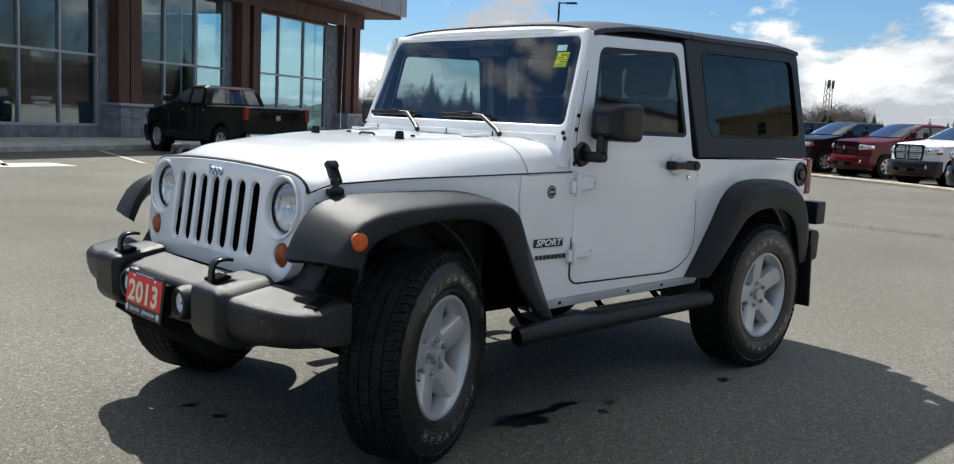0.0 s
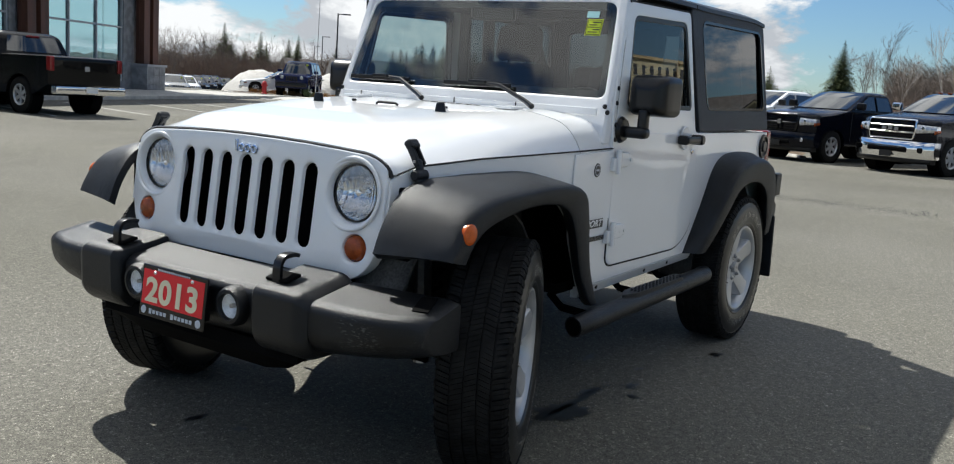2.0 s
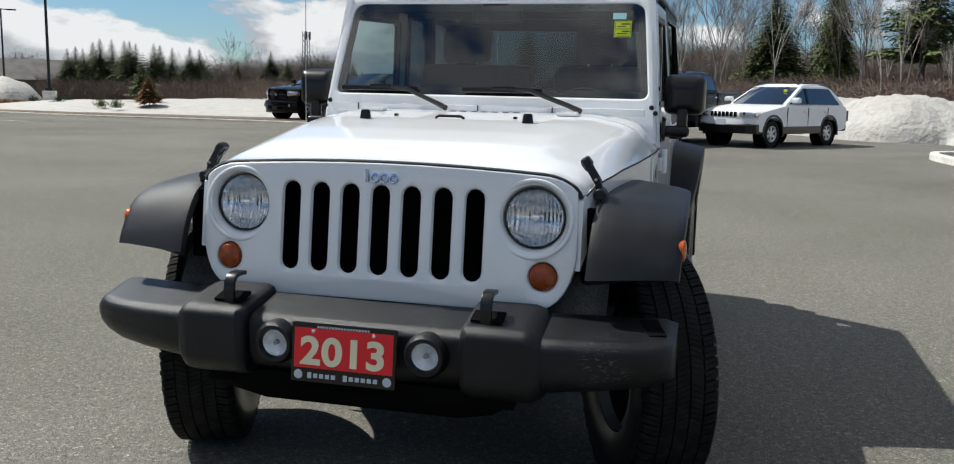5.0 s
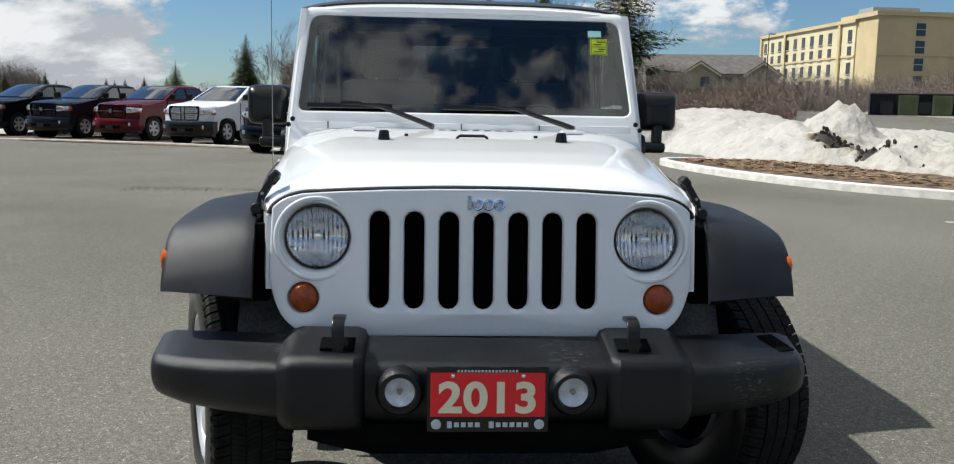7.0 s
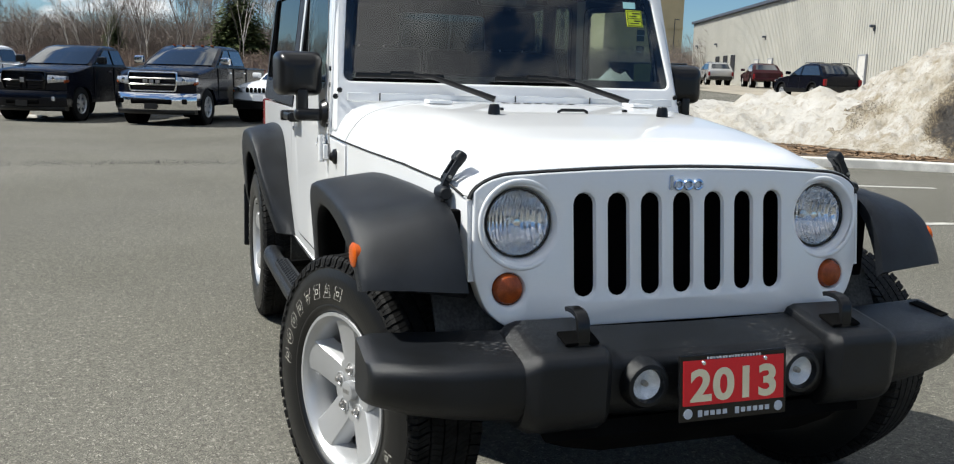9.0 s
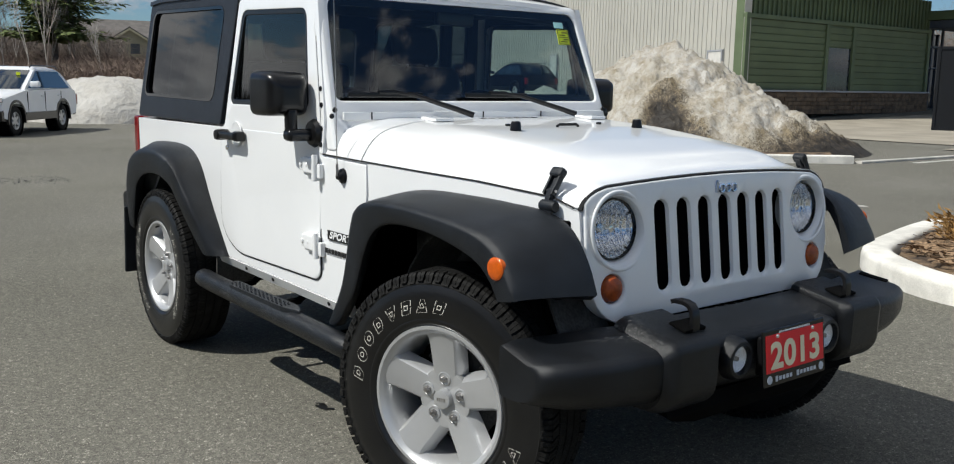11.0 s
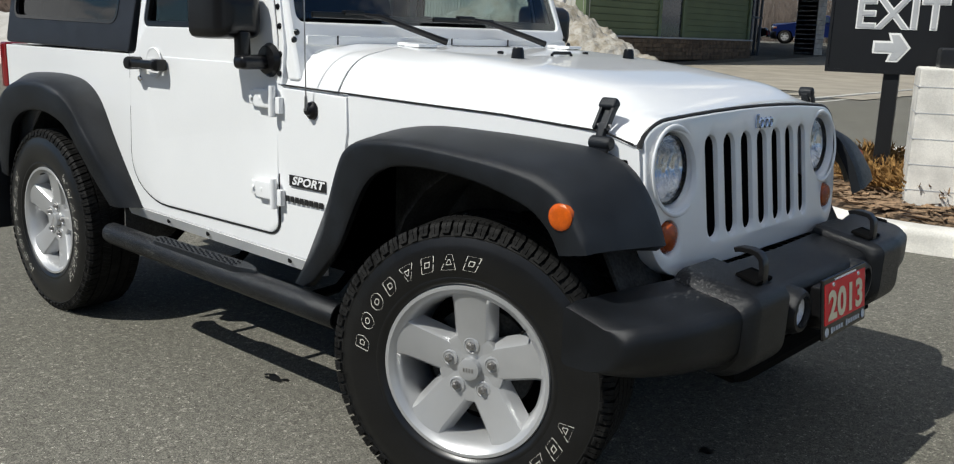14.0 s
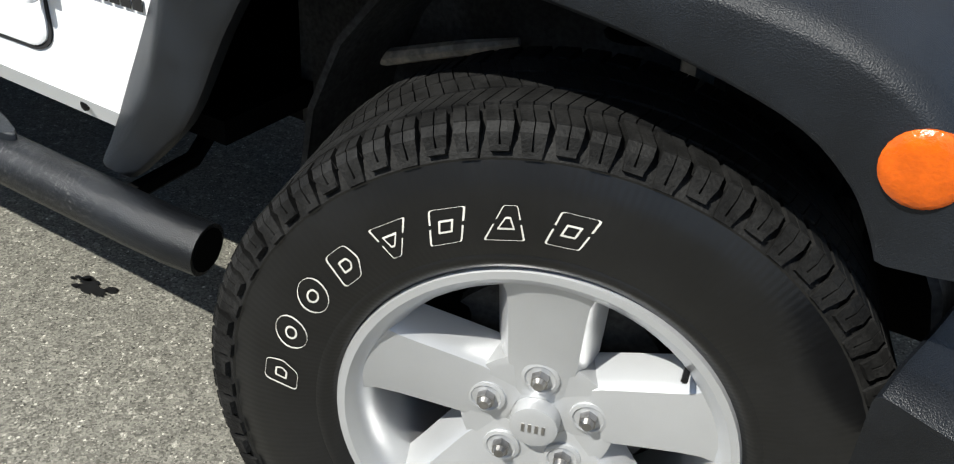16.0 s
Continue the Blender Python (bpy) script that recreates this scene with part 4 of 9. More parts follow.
def build_front_bumper(v):
    ys = [-0.895, -0.885, -0.86, -0.80, -0.70, -0.60, -0.54, -0.44, -0.32, -0.2, 0.0]
    ys = ys + [-y for y in reversed(ys[:-1])]

    def xf(y):
        return table([0, 0.32, 0.54, 0.70, 0.80, 0.86, 0.885, 0.895], [0.635, 0.635, 0.650, 0.632, 0.603, 0.572, 0.550, 0.525], abs(y))

    def xr(y):
        return table([0, 0.54, 0.80, 0.895], [0.47, 0.45, 0.40, 0.38], abs(y))

    def zt(y):
        return table([0, 0.6, 0.86, 0.895], [0.662, 0.664, 0.66, 0.648], abs(y))

    def zb(y):
        return table([0, 0.55, 0.80, 0.895], [0.445, 0.470, 0.495, 0.512], abs(y))
    bump = part("front_bumper", loft([bumper_section(y, xf(y), xr(y), zt(y), zb(y)) for y in ys]), M_BUMPER, v, "scuffed black plastic front bumper with tow hooks")
    for sy in (1, -1):
        yy = [sy * a for a in (0.318, 0.326, 0.345, 0.50, 0.525, 0.545)]
        gx = [0.640, 0.662, 0.676, 0.676, 0.668, 0.650]
        gt = [0.664, 0.680, 0.688, 0.688, 0.680, 0.664]
        part("bumper_pod", loft([bumper_section(y, a, 0.455, b, 0.455 if i in (0, 5) else 0.445) for i, (y, a, b) in enumerate(zip(yy, gx, gt))]), M_BUMPER, bump)
        # hook over a dark plate that stands in for its shaded pocket
        part("hook_pocket", moved(rbox((0, 0, 0), (0.062, 0.090, 0.010), 0.003), pose(0.598, sy * 0.39, 0.676, 0, 14, 0)), M_DARK, bump)
        strap = []
        for x, z, a in ((0.622, 0.655, 90), (0.622, 0.700, 90), (0.618, 0.722, 70), (0.606, 0.736, 35), (0.588, 0.741, 5), (0.560, 0.741, 0), (0.545, 0.737, -25)):
            nx, nz = math.sin(radians(a)) * 0.0065, math.cos(radians(a)) * 0.0065
            strap.append([(x + q * nx, sy * 0.388 + u, z + q * nz) for u, q in ((-0.016, -1), (-0.016, 0.7), (-0.013, 1), (0.013, 1), (0.016, 0.7), (0.016, -1))])
        part("tow_hook", loft(strap), M_BLACK, bump, "black tow hook", smooth=50)
        # fog lamp
        m = Matrix.Translation((0.652, sy * 0.226, 0.563)) @ Matrix.Rotation(radians(-90), 4, "Z") @ Matrix.Scale(0.84, 4)
        fog = part("fog_light", moved(lathe([(0.047, 0.010), (0.052, 0.022), (0.064, 0.020), (0.075, 0.0), (0.078, -0.06), (0.046, -0.06), (0.047, 0.010)], 32), m), M_BUMPER, v, "round fog lamp set in the bumper")
        part("fog_reflector", moved(lathe([(0, -0.016), (0.025, -0.012), (0.046, 0.004)], 28), m), M_FOG, fog)
        part("fog_bulb", moved(lathe([(0, 0.004), (0.008, 0.003), (0.010, -0.02)], 12), m), M_STEEL, fog)
        part("fog_lens", moved(lathe([(0, 0.018), (0.025, 0.015), (0.0465, 0.008)], 28), m), G_LENS, fog).visible_shadow = False
    # torn patch on the end cap top
    part("torn_edge", moved(rbox((0, 0, 0), (0.10, 0.05, 0.004), 0.001), pose(0.47, 0.83, 0.651, 0, 12, 20)), M_DARK, bump)
    # lower valance and bumper grid
    part("valance", loft([[(0.60, y, 0.46), (0.61, y, 0.42), (0.57, y, zb2), (0.50, y, zb2 + 0.01), (0.47, y, 0.46)] for y, zb2 in ((-0.47, 0.43), (-0.40, 0.385), (-0.30, 0.365), (0.30, 0.365), (0.40, 0.385), (0.47, 0.43))]), M_DARK, bump)
    for k in range(24):
        y = -0.56 + k * 0.0487
        part("top_grid_bar", rbox((0.445, y, 0.635), (0.075, 0.012, 0.018), 0.003), M_BLACK, bump)
    # dealer plate
    tilt = 6
    fr = part("number_plate", moved(rbox((0, 0, 0), (0.010, 0.312, 0.168), 0.004), pose(0.690, 0, 0.556, 0, -tilt, 0)), M_GLOSSBLACK, v, "red dealer plate reading 2013 in a black frame")
    part("plate_mount", rbox((0.662, 0, 0.55), (0.05, 0.24, 0.12), 0.01), M_BLACK, fr)

    def on(y, z, d=0.0):
        return pose(0.690, 0, 0.556, 0, -tilt, 0) @ pose(0.0055 + d, y, z, 90, 0, 90)
    part("plate_face", moved(rbox((0, 0, 0), (0.294, 0.113, 0.002), 0.001), on(0, 0.013)), M_REDPLATE, fr)
    writing("plate_year", "2013", 0.108, M_CREAM, on(0, 0.002, 0.0025) @ Matrix.Diagonal((1.13, 1, 1, 1)), fr, 0.0005, spacing=1.06, bold=0.0036)
    for k in range(12):
        if k != 5:
            part("frame_print", moved(rbox((0, 0, 0), (0.0125, 0.017 if k in (0, 6) else 0.012, 0.001), 0.0), on(-0.098 + k * 0.0178, -0.064, 0.0006)), M_GREYPRINT, fr)
    for k in range(18):
        part("frame_print", moved(rbox((0, 0, 0), (0.0055, 0.0055, 0.001), 0.0), on(-0.076 + k * 0.0088, 0.0735, 0.0006)), M_GREYPRINT, fr)
    for s in (1, -1):
        part("frame_badge", moved(moved(lathe([(0, 0.001), (0.012, 0.001), (0.013, 0)], 18), pose(0, 0, 0, 90)), on(s * 0.132, -0.063, 0.0004)), M_GREYPRINT, fr)
        part("plate_screw", moved(moved(lathe([(0, 0.004), (0.005, 0.003), (0.0065, 0)], 12), pose(0, 0, 0, 90)), on(s * 0.09, 0.062, 0.001)), M_CHROME, fr)


def build_screen_frame(v):
    def lift(u, w, d):
        return (screen_x(w) - d - 0.02 * u * u, u, w)
    outer = rounded([(-0.732, 1.085), (0.732, 1.085), (0.692, 1.700), (-0.692, 1.700)], [0.01, 0.01, 0.06, 0.06], 5)
    hole = rounded([(-0.688, 1.268), (0.688, 1.268), (0.646, 1.664), (-0.646, 1.664)], [0.035, 0.035, 0.05, 0.05], 5)
    fr = part("windscreen_frame", plate(outer, [hole], lift, 0.055, rim=0.016, chamfer=0.008, hole_depth=0.03), M_WHITE, v, "white windscreen frame with black bolts", smooth=45)
    part("windscreen_border", plate(inset(hole, -0.002), [inset(hole, 0.030)], lambda u, w, d: lift(u, w, d + 0.011), 0.003), M_GLOSSBLACK, fr)
    g = part("windscreen", plate(inset(hole, -0.002), [], lambda u, w, d: lift(u, w, d + 0.008), 0.002), G_SCREEN, fr, smooth=0)
    g.visible_shadow = False
    # header above the glass
    rows = []
    for k, (dx, z) in enumerate(((0.0, 1.685), (-0.006, 1.706), (-0.03, 1.722), (-0.09, 1.730))):
        rows.append([(screen_x(1.685) + dx - 0.02 * y * y, y, z - 0.03 * (y / 0.69) ** 4) for y in np.linspace(-0.688, 0.688, 25)])
    part("header", shell(rows, 0.02), M_WHITE, fr)
    # lower trim between screen and cowl
    part("screen_hinge_trim", rbox((-0.828, 0, 1.212), (0.012, 1.36, 0.030), 0.004), M_WHITE, fr)
    for a in (-0.56, -0.02, 0.30):
        part("trim_joint", rbox((-0.8205, a, 1.213), (0.004, 0.004, 0.028), 0.0), M_SEAM, fr)
    for sy in (1, -1):
        for y, z in ((0.705, 1.235), (0.722, 1.212)):
            part("bolt", moved(lathe([(0, 0.008), (0.008, 0.006), (0.0105, 0)], 12), Matrix.Translation((screen_x(z) - 0.005, sy * y, z)) @ Matrix.Rotation(radians(-90), 4, "Z")), M_BLACK, fr)
        # black bolts down the pillar's side
        part("pillar_side", plate([(-0.872, 1.07), (-0.872, 1.20), (-1.005, 1.69), (-1.032, 1.678), (-0.902, 1.21), (-0.902, 1.07)], [], side_lift(sy, 0.004), 0.03, rim=0.004), M_WHITE, fr)
        for x, z in ((-0.886, 1.105), (-0.888, 1.165), (-0.900, 1.252), (-0.916, 1.312)):
            part("bolt", moved(lathe([(0, 0.007), (0.008, 0.005), (0.0105, 0)], 12), pose(x, sy * (side_y(z) + 0.004), z, 0, 0, 0 if sy > 0 else 180)), M_BLACK, fr)
    # wipers
    for y0, y1 in ((0.43, 0.09), (-0.136, -0.46)):
        w = part("wiper", tube([(-0.735, y0, 1.215), (-0.765, y0 - 0.05, 1.234), (-0.845, y1 + 0.11, 1.292), (-0.855, y1, 1.300)], [0.012, 0.011, 0.009, 0.007], 8), M_BLACK, v, "black windscreen wiper")
        part("wiper_blade", moved(rbox((0, 0, 0), (0.012, 0.345, 0.020), 0.004), pose(-0.850, y1 - 0.015, 1.292, 0, 0, 2)), M_BLACK, w)
        part("wiper_joint", rbox((-0.848, y1 - 0.01, 1.302), (0.022, 0.09, 0.016), 0.005), M_BLACK, w)
    # stickers on the glass
    def on_glass(y, z, d):
        return pose(screen_x(z) - 0.0145 + d, y, z, 0, -20, 0)
    st = part("window_sticker", moved(rbox((0, 0, 0), (0.002, 0.072, 0.072), 0.0), on_glass(0.562, 1.557, 0)), M_YELLOW, fr, "yellow price sticker inside the windscreen")
    prints = [(0.562, 1.557, 0.064, 0.0022), (0.562, 1.587, 0.064, 0.0022), (0.562, 1.527, 0.064, 0.0022), (0.530, 1.572, 0.0022, 0.030), (0.594, 1.572, 0.0022, 0.030), (0.530, 1.541, 0.0022, 0.028), (0.594, 1.541, 0.0022, 0.028),
              (0.572, 1.578, 0.036, 0.005), (0.556, 1.567, 0.034, 0.004), (0.574, 1.547, 0.030, 0.005), (0.560, 1.537, 0.042, 0.004)]
    for y, z, w, h in prints:
        part("sticker_print", moved(rbox((0, 0, 0), (0.001, w, h), 0.0), on_glass(y, z, 0.0022)), M_DECAL, st)
    part("window_sticker", moved(rbox((0, 0, 0), (0.002, 0.056, 0.028), 0.0), on_glass(0.545, 1.611, 0)), M_PALEBLUE, fr, "pale blue sticker inside the windscreen")


def build_hard_top(v):
    for sy in (1, -1):
        o = rounded([(-1.853, 1.135), (-2.992, 1.140), (-2.865, 1.752), (-1.728, 1.718)], [0.01, 0.03, 0.06, 0.02], 4)
        q = inset(rounded([(-1.962, 1.25), (-2.90, 1.262), (-2.80, 1.682), (-1.884, 1.662)], 0.05, 5), -0.010)
        s = part("hard_top_side", plate(o, [q], side_lift(sy, 0.004), 0.03, rim=0.008, chamfer=0.006, hole_depth=0.02), M_TOP, v, "charcoal hard top side with dark glass")
        g = part("quarter_window", plate(inset(q, -0.004), [], lambda u, w, d: (u, sy * (side_y(w) - 0.014 - d + 0.014 * (w - 1.27)), w), 0.004), G_TINT, s, smooth=0)
        g.visible_shadow = False
        part("window_gasket", plate(inset(q, -0.002), [inset(q, 0.012)], side_lift(sy, 0.0055), 0.006), M_GLOSSBLACK, s)
        # tail lamp, filler
        part("tail_light", merge(rbox((-3.030, sy * 0.690, 1.032), (0.070, 0.11, 0.21), 0.012)), M_REDLENS, v, "red tail lamp")
    f = part("fuel_filler", moved(lathe([(0, 0.003), (0.055, 0.003), (0.06, 0.012), (0.068, 0.012), (0.072, 0)], 28), pose(-2.925, 0.742, 1.045)), M_BLACK, v, "round black fuel filler surround")
    part("fuel_cap", moved(lathe([(0, 0.016), (0.03, 0.014), (0.034, 0)], 20), pose(-2.925, 0.744, 1.045)), M_BLACK, f)

    def roof(x0, x1, nx, front):
        rows = []
        for i in range(nx + 1):
            x = lerp(x0, x1, i / nx)
            top = table([-2.95, -2.86, -2.7, -1.8, -1.3, -1.1, -1.0], [1.788, 1.804, 1.814, 1.795, 1.772, 1.746, 1.722], x)
            row = []
            for j in range(33):
                s = -1 + j / 16
                y = s * 0.692
                z = top - (0.030 + 0.018 * smooth01(-1.3, -2.0, x)) * abs(s) ** 6 - 0.012 * s * s
                row.append((x, y, z))
            foot = row[0][2] - 0.020
            row = [(x, -0.695, foot)] + row + [(x, 0.695, foot)]
            rows.append(row)
        return rows
    part("roof_panel", shell(roof(-1.775, -1.035, 12, True), 0.025), M_TOPBLACK, v, "black removable front roof panel")
    part("roof_shell", shell(roof(-2.865, -1.785, 14, False), 0.025), M_TOPBLACK, v, "black hard top roof")
    # tail: gate, glass, spare wheel carrier, bumper
    part("tailgate", rbox((-2.995, 0, 0.85), (0.03, 1.44, 0.56), 0.008), M_WHITE, v)
    o = [(-0.725, 1.14), (0.725, 1.14), (0.68, 1.745), (-0.68, 1.745)]
    h = rounded([(-0.60, 1.19), (0.60, 1.19), (0.56, 1.66), (-0.56, 1.66)], 0.05)
    part("hard_top_back", plate(o, [h], lambda u, w, d: (-2.985 + (w - 1.14) * 0.24 + d, u, w), 0.03), M_TOP, v)
    part("rear_window", plate(h, [], lambda u, w, d: (-2.978 + (w - 1.14) * 0.24 + d, u, w), 0.004), G_TINT, v, smooth=0).visible_shadow = False
    ys = (-0.82, -0.77, -0.6, 0.6, 0.77, 0.82)
    part("rear_bumper", loft([[(-2.97, y, 0.535), (-3.16 + q, y, 0.55), (-3.17 + q, y, 0.695), (-3.14 + q, y, 0.718), (-2.97, y, 0.718)] for y, q in zip(ys, (0.10, 0.06, 0.0, 0.0, 0.06, 0.10))]), M_BUMPER, v, "black plastic rear bumper")
    part("plate_bracket", rbox((-3.065, 0.775, 0.82), (0.11, 0.10, 0.135), 0.012), M_BUMPER, v)
    # decals on the wings
    for sy in (1, -1):
        y = sy * (side_y(0.75) + 0.0075 - 0.006)
        rz = 180 if sy > 0 else 0
        yy = sy * (0.742 - 0.05 * (0.77 - 0.9) ** 2 + 0.002)
        d = part("trim_decal", moved(rbox((0, 0, 0), (0.185, 0.0016, 0.036), 0.0), pose(-0.749, yy, 0.768)), M_DECAL, v, "black decal reading SPORT")
        writing("decal_word", "SPORT", 0.036, M_WHITE, pose(-0.749, yy + sy * 0.0009, 0.768, 90, 0, rz) @ Matrix.Diagonal((1.38, 1, 1, 1)), d, 0.0003, spacing=1.08, shear=0.28, bold=0.0012)
        for k in range(8):
            w = 0.0195
            part("name_decal", moved(rbox((0, 0, 0), (w, 0.0016, 0.019), 0.0), pose(-0.852 + k * 0.0245, yy, 0.706)), M_DECAL, d)
    b = part("trail_badge", moved(lathe([(0, 0.002), (0.026, 0.002), (0.028, 0.0)], 28), pose(-0.755, 0.7415, 0.985)), M_DECAL, v, "small round black trail badge")
    part("badge_ring", moved(lathe([(0.019, 0.0024), (0.022, 0.0024), (0.022, 0.002), (0.019, 0.002)], 28), pose(-0.755, 0.7415, 0.985)), M_GREYPRINT, b)
    part("badge_bar", rbox((-0.755, 0.7437, 0.985), (0.026, 0.001, 0.008), 0), M_GREYPRINT, b)
    # aerial on the right wing
    an = part("aerial", moved(lathe([(0, 0.030), (0.012, 0.028), (0.016, 0.018), (0.026, 0.012), (0.030, 0.0)], 20), pose(-0.724, -0.738, 1.000, 0, 0, 180)), M_BLACK, v, "black aerial base with a thin whip")
    part("aerial_ferrule", tube([(-0.724, -0.765, 1.0), (-0.724, -0.766, 1.045)], [0.006, 0.0045], 8), M_STEEL, an)
    part("whip", tube([(-0.724, -0.766, 1.04), (-0.730, -0.767, 1.4), (-0.738, -0.768, 1.80)], [0.0022, 0.0018, 0.0013], 6), M_STEEL, an)


def build_inside(v):
    part("floor_pan", rbox((-1.80, 0, 0.52), (2.45, 1.40, 0.04), 0.0), M_DARK, v)
    part("engine_cover", rbox((-0.10, 0, 0.72), (0.75, 0.94, 0.42), 0.05), M_DARK, v)
    part("firewall", rbox((-0.86, 0, 0.80), (0.03, 1.40, 0.60), 0.0), M_DARK, v)
    part("dashboard", loft([[(-0.88, y, 1.02), (-0.88, y, 1.185), (-0.98, y, 1.215), (-1.13, y, 1.19), (-1.18, y, 1.12), (-1.14, y, 0.92), (-0.95, y, 0.86)] for y in (-0.68, -0.3, 0.3, 0.68)]), M_SEAT, v, "dark dashboard")
    # steering wheel, on the left
    m = pose(-1.26, 0.36, 1.13, 0, 65, 0)
    ring = [(m @ Vector((0.185 * math.cos(a), 0.185 * math.sin(a), 0))) for a in np.linspace(0, 2 * math.pi, 29)]
    sw = part("steering_wheel", tube(ring, 0.015, 8, caps=False), M_BLACK, v, "black steering wheel")
    part("wheel_hub", moved(rbox((0, 0, 0), (0.13, 0.14, 0.06), 0.025, 3), m), M_BLACK, sw)
    for a in (0, 180, 270):
        part("wheel_spoke", moved(rbox((0.11, 0, 0), (0.13, 0.035, 0.02), 0.006), m @ pose(0, 0, 0, 0, 0, a + 90)), M_BLACK, sw)
    part("steering_column", tube([(-1.26, 0.36, 1.13), (-1.05, 0.36, 1.03)], 0.035, 8), M_BLACK, sw)
    for sy in (1, -1):
        y = sy * 0.36
        seat = part("front_seat", moved(rbox((0, 0, 0), (0.50, 0.50, 0.16), 0.05, 3), pose(-1.55, y, 0.80, 0, -6)), M_SEAT, v, "dark cloth front seat")
        part("backrest", moved(rbox((0, 0, 0), (0.14, 0.48, 0.62), 0.055, 3), pose(-1.80, y, 1.12, 0, -14)), M_SEAT, seat)
        part("headrest", moved(rbox((0, 0, 0), (0.10, 0.27, 0.20), 0.045, 3), pose(-1.90, y, 1.53, 0, -10)), M_SEAT, seat)
        for d in (-0.06, 0.06):
            part("headrest_post", tube([(-1.86, y + d, 1.38), (-1.895, y + d, 1.50)], 0.006, 6), M_STEEL, seat)
        # padded roll bar
        part("roll_bar", tube([(-1.04, sy * 0.60, 1.64), (-1.5, sy * 0.595, 1.70), (-1.93, sy * 0.59, 1.70), (-2.4, sy * 0.585, 1.66), (-2.75, sy * 0.58, 1.15)], 0.035, 10), M_SEAT, v)
        part("roll_bar", tube([(-1.93, sy * 0.59, 1.70), (-1.97, sy * 0.60, 1.1), (-1.97, sy * 0.60, 0.60)], 0.035, 10), M_SEAT, v)
    part("roll_bar", tube([(-1.93, -0.59, 1.70), (-1.93, 0.59, 1.70)], 0.035, 10), M_SEAT, v)
    rs = part("rear_seat", moved(rbox((0, 0, 0), (0.14, 0.95, 0.52), 0.05, 3), pose(-2.55, 0, 1.05, 0, -12)), M_SEAT, v, "dark cloth rear bench")
    part("seat_cushion", rbox((-2.33, 0, 0.82), (0.45, 0.95, 0.15), 0.05, 3), M_SEAT, rs)
    for y in (-0.26, 0.26):
        part("headrest", moved(rbox((0, 0, 0), (0.09, 0.24, 0.15), 0.04, 3), pose(-2.63, y, 1.37, 0, -8)), M_SEAT, rs)
    mr = part("rear_view_mirror", moved(rbox((0, 0, 0), (0.035, 0.22, 0.065), 0.015, 3), pose(-1.06, 0.0, 1.615, 0, 0, 8)), M_BLACK, v, "black rear-view mirror")
    part("mirror_mount", rbox((-1.035, 0, 1.655), (0.05, 0.12, 0.035), 0.01), M_BLACK, mr)
    part("sun_visor", rbox((-1.10, -0.34, 1.655), (0.14, 0.40, 0.02), 0.008), M_SEAT, v)
    part("sun_visor", rbox((-1.10, 0.34, 1.655), (0.14, 0.40, 0.02), 0.008), M_SEAT, v)
    # running gear
    part("front_axle", tube([(0, -0.66, HUB_Z), (0, -0.2, HUB_Z), (0, 0.2, HUB_Z), (0, 0.66, HUB_Z)], [0.05, 0.045, 0.10, 0.05], 10), M_DARK, v)
    part("rear_axle", tube([(WB, -0.66, HUB_Z), (WB, -0.12, HUB_Z), (WB, 0.12, HUB_Z), (WB, 0.66, HUB_Z)], [0.05, 0.08, 0.10, 0.05], 10), M_DARK, v)
    for sy in (1, -1):
        part("frame_rail", rbox((-1.30, sy * 0.42, 0.50), (3.5, 0.09, 0.13), 0.01), M_DARK, v)
        part("shock_absorber", tube([(0.10, sy * 0.56, 0.34), (0.06, sy * 0.50, 0.90)], 0.03, 8), M_STEEL, v)
        part("coil_spring", tube([(-0.02 + 0.055 * math.cos(a), sy * 0.47 + 0.055 * math.sin(a), 0.46 + a * 0.0082) for a in np.linspace(0, 40, 100)], 0.008, 5), M_DARK, v)
    part("steering_rod", tube([(0.16, -0.62, 0.38), (0.16, 0.62, 0.38)], 0.018, 8), M_DARK, v)
    part("skid_plate", rbox((-1.2, 0, 0.40), (0.9, 0.6, 0.05), 0.01), M_DARK, v)
    part("rear_muffler", rbox((-2.85, 0.15, 0.48), (0.16, 0.6, 0.16), 0.05), M_DARK, v)


def letter_shape(kind):
    """Outline of one raised sidewall mark, about one unit high: plain slanted shapes."""
    return {"o": circle(0, 0, 0.46, 18), "d": rounded([(-0.42, -0.45), (0.2, -0.45), (0.42, 0), (0.2, 0.45), (-0.42, 0.45)], 0.12, 3),
            "b": rounded([(-0.44, -0.45), (0.36, -0.45), (0.44, 0.45), (-0.36, 0.45)], 0.06, 2),
            "v": rounded([(-0.12, -0.45), (0.12, -0.45), (0.46, 0.45), (-0.46, 0.45)], 0.05, 2),
            "a": rounded([(-0.48, -0.45), (0.48, -0.45), (0.14, 0.45), (-0.14, 0.45)], 0.05, 2)}[kind]


